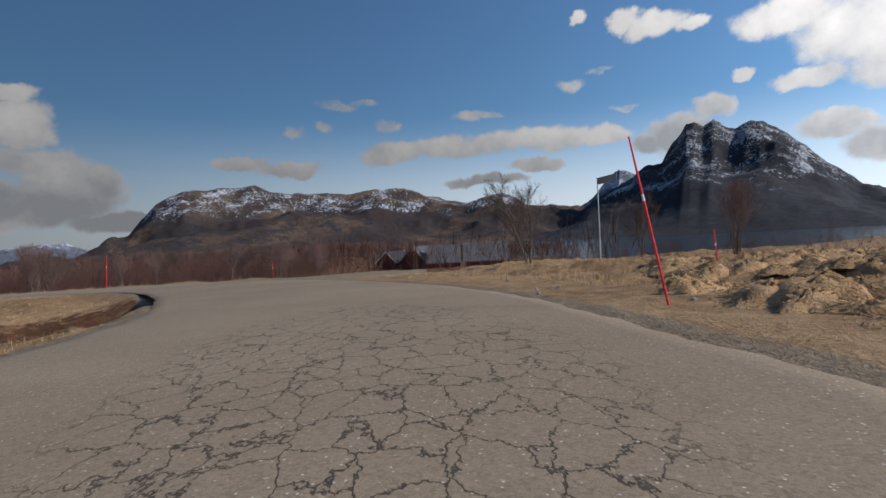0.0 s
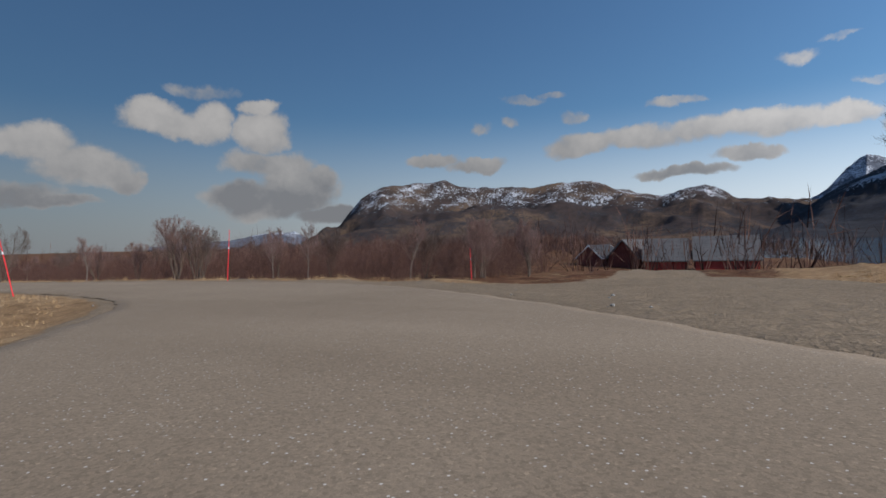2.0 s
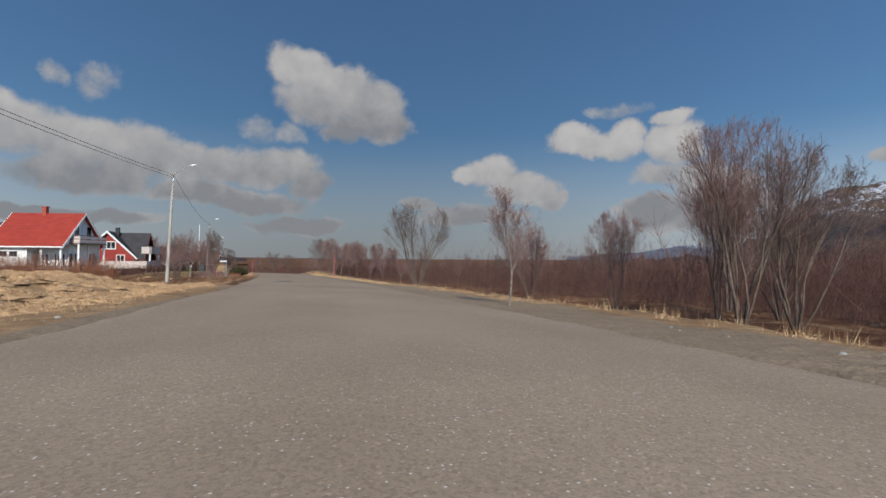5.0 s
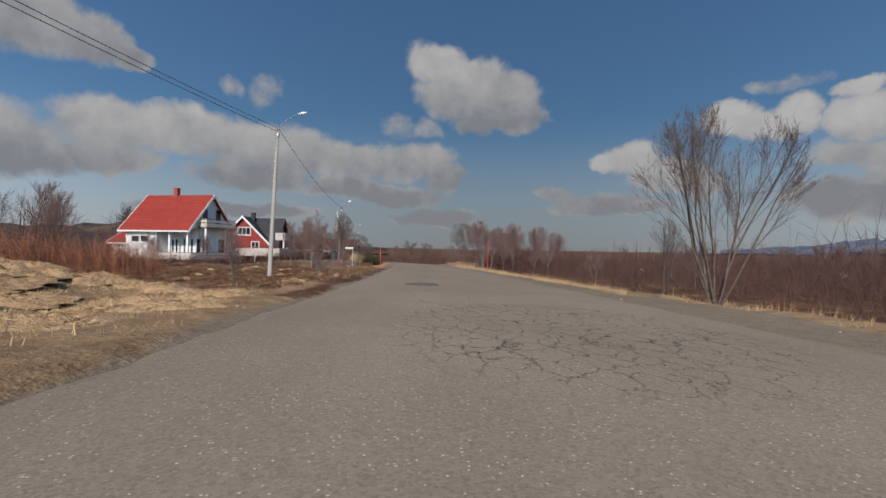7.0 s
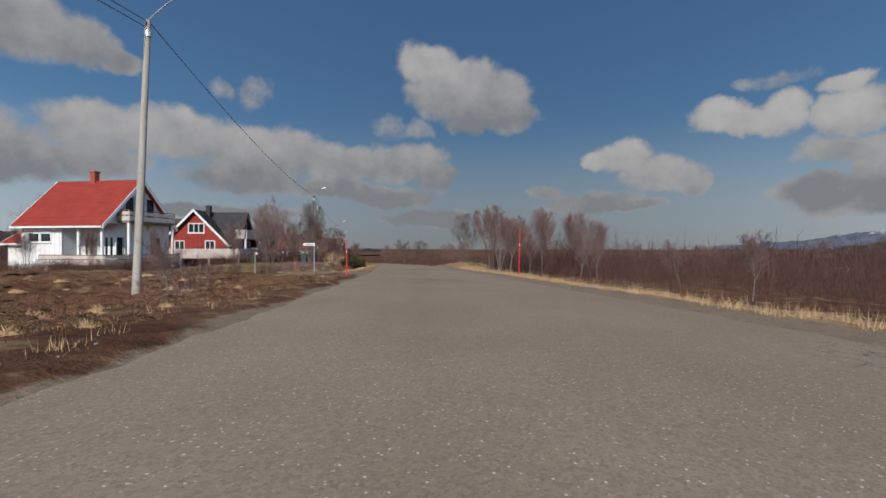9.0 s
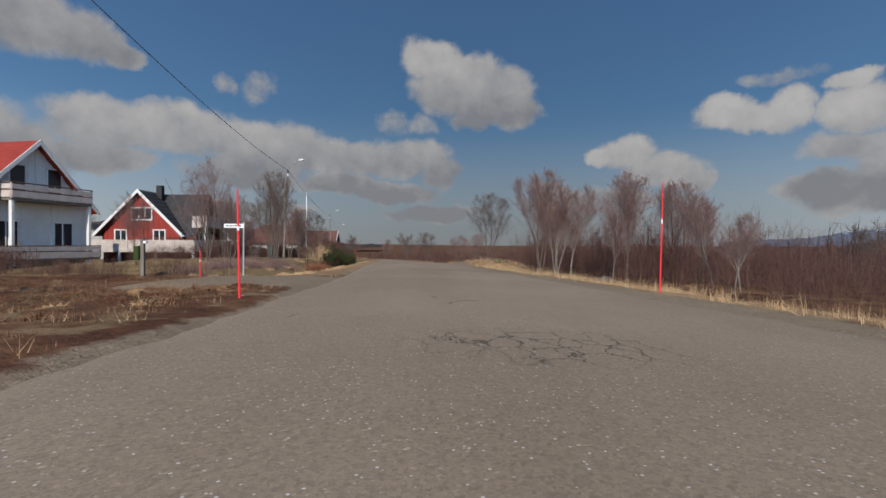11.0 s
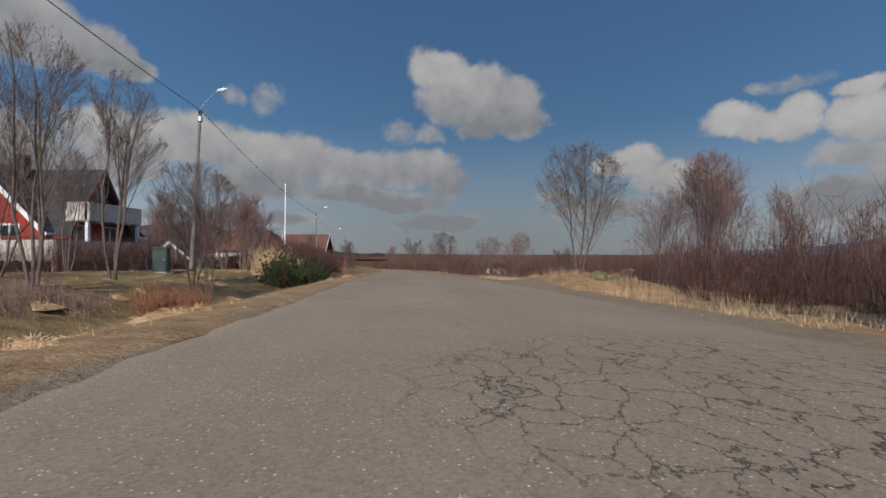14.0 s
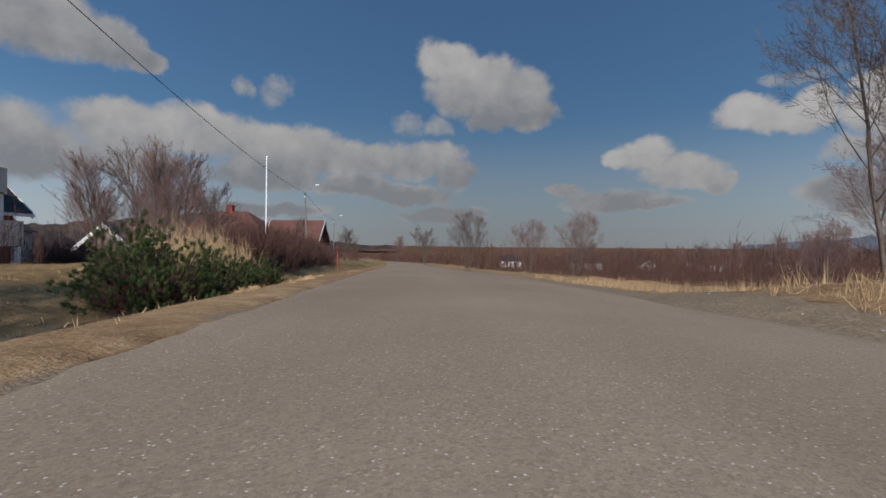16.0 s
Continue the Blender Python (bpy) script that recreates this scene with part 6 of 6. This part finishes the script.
# ---- things beside and on the road ----
def manhole(x, y):
    z = float(slope(x, y)) + 0.024
    m = thing("manhole", x, y, z, "round cast-iron manhole cover in a dark tar ring", "manhole", 20)
    rng = random.Random(4)
    bm = fresh()
    n = 64
    ring = [0.388 + 0.006 * math.sin(0.49 * k) + 0.006 * math.sin(0.98 * k + 1) + rng.uniform(-0.002, 0.002) for k in range(n)]
    outer = [bm.verts.new((r * math.cos(2 * math.pi * k / n), r * math.sin(2 * math.pi * k / n), -0.004)) for k, r in enumerate(ring)]
    inner = [bm.verts.new((0.365 * math.cos(2 * math.pi * k / n), 0.365 * math.sin(2 * math.pi * k / n), 0.004)) for k in range(n)]
    down = [bm.verts.new((v.co.x, v.co.y, -0.05)) for v in outer]
    for k in range(n):
        bm.faces.new((outer[k], outer[(k + 1) % n], inner[(k + 1) % n], inner[k]))
        bm.faces.new((down[k], down[(k + 1) % n], outer[(k + 1) % n], outer[k]))
    part("tar_ring", bm, TAR, m, "dark tar seal round the frame")
    bm = fresh()
    steps = ((0.37, -0.01), (0.365, 0.006), (0.335, 0.008), (0.330, -0.012))
    rows = [[bm.verts.new((r * math.cos(2 * math.pi * k / n), r * math.sin(2 * math.pi * k / n), h)) for k in range(n)] for r, h in steps]
    for a, b in zip(rows, rows[1:]):
        for k in range(n):
            bm.faces.new((a[k], a[(k + 1) % n], b[(k + 1) % n], b[k]))
    part("frame", bm, IRON, m)
    lid = part("lid", rod(fresh(), (0, 0, -0.03), (0, 0, -0.006), 0.326, 0.326, 64), IRON, m)
    bm = fresh()
    for i, r in enumerate((0.115, 0.150, 0.185, 0.220, 0.255, 0.288)):
        count = int(2 * math.pi * r / 0.042)
        for k in range(count):
            if (k + i) % 7 == 6:
                continue
            a = 2 * math.pi * (k + 0.5 * (i % 2)) / count
            box(bm, -0.012, 0.012, -0.014, 0.014, -0.008, 0.006, m=Matrix.Rotation(a, 4, "Z") @ Matrix.Translation((r, 0, 0)))
    ob = part("studs", bm, IRON, lid)
    ob["kind"] = "stuff"
    bm = fresh()
    rod(bm, (0, 0, -0.008), (0, 0, 0.005), 0.085, 0.082, 32)
    part("boss", bm, IRON, lid)
    bm = fresh()
    rows = [[bm.verts.new((r * math.cos(2 * math.pi * k / n), r * math.sin(2 * math.pi * k / n), h)) for k in range(n)] for r, h in ((0.326, -0.01), (0.326, 0.006), (0.308, 0.006), (0.308, -0.01))]
    for a, b in zip(rows, rows[1:]):
        for k in range(n):
            bm.faces.new((a[k], a[(k + 1) % n], b[(k + 1) % n], b[k]))
    part("rim", bm, IRON, lid)


def snow_pole(x, y, tall, lean_x, lean_y, r=0.0125):
    p = thing("snow_pole", x, y, ground_at(x, y), "slim red plastic snow marker pole with a white band" , "marker pole", group="red snow poles")
    top = Vector((lean_x, lean_y, 1)).normalized() * tall
    a = top * 0.62
    b = top * 0.66
    part("lower_pole", rod(fresh(), -top * 0.12, a, r * 1.15, r), POLE_RED, p)
    part("band", rod(fresh(), a, b, r * 1.1, r * 1.08), SIGN_WHITE, p, "white reflective band")
    part("upper_pole", rod(fresh(), b, top, r, r * 0.7), POLE_RED, p)


def lamp_post(x, y, top, lean, arm, label, timber):
    """A pole with an arm and a lamp head over the road."""
    g = ground_at(x, y)
    h = top - g
    p = thing("street_lamp", x, y, g, label, "street lamp", group="street lamps")
    head = Vector((lean, 0.05, h))
    thick = 0.115 if timber is POLE_WOOD else 0.085
    part("pole", rod(fresh(), (0, 0, -0.4), head, thick, thick * 0.66, 14), timber, p)
    part("collar", rod(fresh(), head - Vector((0, 0, 0.45)), head - Vector((0, 0, 0.28)), 0.10, 0.10, 14), GALVANISED, p)
    bm = fresh()
    pts = [head + Vector((arm * f, -0.25 * f, 0.62 * math.sin(f * 1.35))) for f in np.linspace(0, 1, 7)]
    for a, b in zip(pts, pts[1:]):
        rod(bm, a, b, 0.020, 0.020, 8)
    part("arm", bm, GALVANISED, p)
    lamp = new("lamp_head")
    lamp.parent = p
    lamp.matrix_basis = Matrix.Translation(pts[-1]) @ pose(0, 0, 0, 0, -8, -14)
    bm = fresh()
    bmesh.ops.create_uvsphere(bm, u_segments=16, v_segments=8, radius=1.0, matrix=Matrix.LocRotScale((0.18, 0, 0.02), None, (0.24, 0.10, 0.06)))
    part("housing", bm, SIGN_WHITE, lamp, "pale grey lamp housing")
    bm = fresh()
    bmesh.ops.create_uvsphere(bm, u_segments=14, v_segments=7, radius=1.0, matrix=Matrix.LocRotScale((0.20, 0, -0.02), None, (0.16, 0.075, 0.04)))
    part("lens", bm, LAMP_GLASS, lamp)
    bm = fresh()
    for s in (-1, 1):
        rod(bm, head + Vector((0, s * 0.10, -0.16)), head + Vector((0, s * 0.10, -0.04)), 0.025, 0.02, 8)
    part("insulator", bm, BLACK, p)
    return Vector((x, y, g)) + head


def cable(a, b, sag, r=0.013):
    """A slack overhead wire."""
    cu = bpy.data.curves.new("overhead_wire", "CURVE")
    cu.dimensions, cu.bevel_depth, cu.bevel_resolution = "3D", r, 1
    sp = cu.splines.new("POLY")
    n = 24
    sp.points.add(n)
    for i in range(n + 1):
        f = i / n
        q = Vector(a).lerp(Vector(b), f)
        sp.points[i].co = (q.x, q.y, q.z - sag * 4 * f * (1 - f), 1)
    cu.materials.append(WIRE)
    ob = new("overhead_wire", cu)
    return tagged(ob, "thin black overhead wire between the lamp poles", "wire", "overhead wires")


def street_sign(x, y, tall, turn, plate, label, front):
    """A steel post with a narrow name plate at its top; the name is only bars."""
    s = thing("street_sign", x, y, ground_at(x, y), label, "sign", turn)
    part("post", rod(fresh(), (0, 0, -0.3), (0.01, 0, tall), 0.022, 0.022, 12), GALVANISED, s)
    part("cap", rod(fresh(), (0.01, 0, tall), (0.01, 0, tall + 0.015), 0.024, 0.018, 12), GALVANISED, s)
    w, h = plate
    p = part("plate", box(fresh(), -w, 0.03, -0.035, -0.022, tall - h - 0.02, tall - 0.02, 0.004), front, s)
    bm = fresh()
    x0 = -w + 0.05
    for k in (0.05, 0.035, 0.06, 0.04, 0.05, 0.03, 0.055):
        if x0 + k * w * 1.8 > -0.03:
            break
        box(bm, x0, x0 + k * w * 1.8, -0.039, -0.034, tall - 0.02 - h * 0.68, tall - 0.02 - h * 0.32)
        x0 += k * w * 1.8 + 0.02
    part("lettering", bm, BLACK if front is SIGN_WHITE else SIGN_BACK, p, "dark unreadable lettering bars")
    bm = fresh()
    for z in (tall - h - 0.01, tall - 0.05):
        rod(bm, (0.01, 0, z - 0.012), (0.01, 0, z + 0.012), 0.03, 0.03, 12)
    part("clamp", bm, GALVANISED, s)


def flag_pole(x, y, top):
    g = ground_at(x, y)
    p = thing("flagpole", x, y, g, "tall bare white flagpole in a garden", "flagpole")
    part("pole", rod(fresh(), (0, 0, -0.2), (0.05, 0, top - g), 0.07, 0.04, 12), SIGN_WHITE, p)
    bm = fresh()
    bmesh.ops.create_uvsphere(bm, u_segments=12, v_segments=8, radius=0.075, matrix=Matrix.Translation((0.05, 0, top - g + 0.05)))
    part("ball", bm, SIGN_WHITE, p)


def far_house(x, y, wide, long, wall, rise, turn, wall_mat, roof_mat, label):
    g = ground_at(x, y)
    h = thing("far_house", x, y, g, label, "house", turn, "houses in the distance")
    bm = box(fresh(), -wide / 2, wide / 2, -long / 2, long / 2, -0.6, wall)
    prism(bm, [(-wide / 2, wall), (wide / 2, wall), (0, wall + rise)], 1, -long / 2, long / 2)
    part("wall", bm, wall_mat, h)
    for s in (-1, 1):
        o, low = wide / 2 + 0.4, wall - rise * 0.8 / wide
        bm = prism(fresh(), [(s * o, low), (0, wall + rise), (0, wall + rise + 0.2), (s * o, low + 0.2)], 1, -long / 2 - 0.4, long / 2 + 0.4)
        part("roof_slope", bm, roof_mat, h)
    for wx in (-wide / 4, wide / 4):
        window(h, wx, -long / 2 - 0.03, wall * 0.55, 1.1, 1.2, "-y")
    for wy in (-long / 4, long / 4):
        window(h, wide / 2 + 0.03, wy, wall * 0.55, 1.1, 1.2, "x")
        window(h, -wide / 2 - 0.03, wy, wall * 0.55, 1.1, 1.2, "-x")


def boulder(x, y, r, seed, label="grey lichen-covered boulder in the dry grass", surface=None):
    rng = random.Random(seed)
    bm = fresh()
    bmesh.ops.create_icosphere(bm, subdivisions=3, radius=r)
    for v in bm.verts:
        q = v.co / r
        v.co *= 1 + 0.35 * noise.noise(q * 1.3 + Vector((seed, 0, 0))) + 0.10 * noise.noise(q * 4 + Vector((0, seed, 0)))
        v.co.z *= 0.62
    for f in bm.faces:
        f.smooth = True
    ob = part("boulder", bm, surface or STONE)
    ob.matrix_world = pose(x, y, ground_at(x, y) + r * 0.12, 0, 0, rng.uniform(0, 360))
    tagged(ob, label, "rock", "stones by the road")


def loose_stones():
    """Small stones strewn on the gravel shoulder."""
    rng = np.random.default_rng(9)
    a = scatter(41, 2600, -16, 9, -52, 60, lambda x, y, o, q: ((o > 0.1) & (o < 1.6)) | ((o < -0.1) & (o > -0.6)))
    z = land(a[:, 0], a[:, 1])
    t = (1 + 5 ** 0.5) / 2
    ico = np.array([(-1, t, 0), (1, t, 0), (-1, -t, 0), (1, -t, 0), (0, -1, t), (0, 1, t), (0, -1, -t), (0, 1, -t), (t, 0, -1), (t, 0, 1), (-t, 0, -1), (-t, 0, 1)]) / 1.9
    tri = np.array([(0, 11, 5), (0, 5, 1), (0, 1, 7), (0, 7, 10), (0, 10, 11), (1, 5, 9), (5, 11, 4), (11, 10, 2), (10, 7, 6), (7, 1, 8),
                    (3, 9, 4), (3, 4, 2), (3, 2, 6), (3, 6, 8), (3, 8, 9), (4, 9, 5), (2, 4, 11), (6, 2, 10), (8, 6, 7), (9, 8, 1)])
    size = 0.008 + 0.030 * rng.random(len(a)) ** 3
    v = ico[None] * size[:, None, None] * rng.uniform(0.65, 1.2, (len(a), 12, 3)) * np.array([1, 1, 0.7])
    v += np.c_[a, z + size * 0.2][:, None]
    f = (tri[None] + (np.arange(len(a)) * 12)[:, None, None]).reshape(-1, 3)
    ob = new("loose_stones", quads_mesh("loose_stones", v.reshape(-1, 3), f, STONE, False))
    tagged(ob, "small loose stones strewn along the gravel shoulder", "stones", kind="stuff")


def culvert(x, y, turn):
    g = ground_at(x, y)
    c = thing("culvert", x, y, g, "concrete culvert pipe end in the muddy ditch", "pipe", turn)
    bm = fresh()
    n = 28
    rows = [[bm.verts.new((r * math.cos(2 * math.pi * k / n), d, 0.16 + r * math.sin(2 * math.pi * k / n))) for k in range(n)] for r, d in ((0.26, 1.2), (0.26, 0), (0.20, 0), (0.20, 1.2))]
    for a, b in zip(rows, rows[1:]):
        for k in range(n):
            bm.faces.new((a[k], a[(k + 1) % n], b[(k + 1) % n], b[k]))
    part("pipe", bm, CONCRETE, c)
    # Black disc set back in the pipe, painted for the shade in there.
    part("shade_disc", rod(fresh(), (0, 1.0, 0.16), (0, 1.1, 0.16), 0.2, 0.2, 20), BLACK, c, "black disc standing for the shade deep in the pipe")


manhole(-0.08, 2.45)
for row in ((-14.75, -50.7, 1.72, -0.08, 0.195, 0.0115), (4.8, -24.2, 1.95, 0.06, -0.02), (-2.0, -25.2, 1.75, -0.16, 0.02), (-3.4, 20.1, 1.3, -0.02, 0.0), (-7.14, 26.84, 0.8, 0.0, 0.0), (2.9, 23.2, 2.0, 0.03, 0.02),
            (-12.0, 76.0, 1.9, -0.04, 0.0), (-8.6, -53.0, 0.9, 0.05, 0.05), (11.5, -31.0, 1.3, 0.02, 0.04)):
    snow_pole(*row)
LAMP_ONE = lamp_post(-8.6, 16.8, 6.75, 0.32, 1.15, "tall weathered street lamp pole with a short curved arm", POLE_WOOD)
LAMP_TWO = lamp_post(-12.3, 49.5, 5.3, 0.30, 0.8, "grey wooden street lamp pole in a garden", OLD_WOOD)
LAMP_THREE = lamp_post(-17.2, 86.0, 4.2, -0.25, 1.0, "far grey street lamp pole beside the road", OLD_WOOD)
LAMP_FOUR = lamp_post(-24.0, 122.0, 3.6, 0.1, 1.0, "far grey street lamp pole beside the road", OLD_WOOD)
LAMP_ZERO = lamp_post(-13.5, -17.0, 7.6, 0.1, 1.1, "tall weathered street lamp pole with a short curved arm", POLE_WOOD)
for a, b, s in ((LAMP_ZERO, LAMP_ONE, 0.35), (LAMP_ONE, LAMP_TWO, 0.55), (LAMP_TWO, LAMP_THREE, 0.5), (LAMP_THREE, LAMP_FOUR, 0.4)):
    for side in ((-0.1, 0.1) if a is LAMP_ZERO else (0.1,)):
        cable(a + Vector((0, side, -0.02 - abs(side - 0.1))), b + Vector((0, side, -0.02 - abs(side - 0.1))), s)
flag_pole(-20.3, 84.3, 7.05)
street_sign(-6.55, 28.1, 1.58, 0, (0.52, 0.11), "narrow white street name sign on a grey steel post", SIGN_WHITE)
street_sign(0.4, -51.5, 3.55, 24, (1.3, 0.26), "grey street name sign seen from its back", SIGN_BACK)
for row in ((5.1, 33.3, 0.22, 3), (3.9, 16.6, 0.12, 5), (-6.9, 35.2, 0.16, 12)):
    boulder(*row)
boulder(2.3, 46.7, 0.30, 7, "low moss-covered boulder in the straw verge", MOSSY)
boulder(2.85, 46.6, 0.24, 8, "low moss-covered boulder in the straw verge", MOSSY)
for row in ((-8.8, -36.2, 0.3, 9), (-7.9, -35.9, 0.34, 10), (-10.4, -36.2, 0.26, 11), (-9.4, -35.2, 0.3, 14)):
    boulder(*row, "dark mossy stone in the muddy ditch", MOSSY)
loose_stones()
culvert(-9.6, -37.5, -38)


def gate_post(x, y):
    p = thing("mailbox_post", x, y, ground_at(x, y), "weathered wooden post with a dark green mailbox", "mailbox")
    part("post", box(fresh(), -0.05, 0.05, -0.05, 0.05, -0.2, 1.05, 0.008), OLD_WOOD, p)
    part("box", box(fresh(), -0.20, -0.052, -0.14, 0.14, 0.45, 0.85, 0.02), NEEDLE, p, "dark green mailbox")
    part("cap", box(fresh(), 0.03, 0.12, -0.05, 0.05, 0.92, 1.0, 0.01), SIGN_WHITE, p)


gate_post(-9.7, 28.7)


def cable_cabinet(x, y):
    """A roadside electricity cabinet on a low plinth."""
    c = thing("cable_cabinet", x, y, ground_at(x, y), "dark green metal cable cabinet beside the lamp pole", "cabinet", 8)
    part("plinth", box(fresh(), -0.22, 0.22, -0.14, 0.14, -0.15, 0.06, 0.01), CONCRETE, c)
    part("body", box(fresh(), -0.24, 0.24, -0.15, 0.15, 0.06, 0.86, 0.015), CABINET, c)
    part("door", box(fresh(), -0.21, 0.21, -0.166, -0.15, 0.10, 0.80, 0.006), CABINET, c)
    part("roof", prism(fresh(), [(-0.27, 0.86), (0.27, 0.86), (0.25, 0.90), (0.0, 0.94), (-0.25, 0.90)], 1, -0.19, 0.17), CABINET, c)
    part("lock", rod(fresh(), (0.16, -0.165, 0.48), (0.16, -0.185, 0.48), 0.02, 0.02, 10), GALVANISED, c)


cable_cabinet(-12.5, 47.9)

# boat sheds by the shore
shed("boathouse", "dark red boathouse with a grey sheet-metal roof", 88.4, -20.0, 6.2, 12, 1.9, 3.1, -110, DARK_RED, GREY_ROOF, True)
shed("boathouse", "long red boathouse with a grey sheet-metal roof", 89.8, -30.2, 6.6, 6.6, 1.9, 3.4, 8, RED_WALL, GREY_ROOF)
shed("boathouse", "long red boathouse with a grey sheet-metal roof", 91.1, -40.6, 6.8, 9.2, 1.7, 3.6, 8, RED_WALL, GREY_ROOF)
shed("boathouse", "small red boathouse with a dark roof by the shore", 90.5, -13.2, 4.8, 9, 1.6, 2.2, -100, DARK_RED, DARK_ROOF, True)

# scattered houses of the far settlement
W, R, D = WHITE_WALL, RUST_ROOF, DARK_ROOF
FAR = [(14, 220, 7, 9, 3, 2.2, 80, W, D), (32, 188, 6, 10, 2.8, 0.9, 95, W, D), (110, 290, 8, 10, 3, 2.2, 30, CONCRETE, D),
       (165, 318, 8, 12, 3.4, 2.4, 70, W, D), (150, 282, 8, 9, 3, 2.2, 10, W, D), (160, 205, 7, 10, 3, 2.4, 80, W, D), (135, 305, 7, 9, 3, 2.3, 50, W, R), (70, 250, 8, 10, 3, 2.2, 15, W, D),
       (95, 245, 7, 9, 3, 2.2, 75, W, R), (-58, 96, 9, 11, 4.2, 2.6, 15, CONCRETE, D)]
for row in FAR:
    far_house(row[0], row[1], row[2] * 0.8, row[3] * 0.8, row[4] * 0.8, row[5] * 0.8, *row[6:], "pale wooden house far off in the brown scrub")
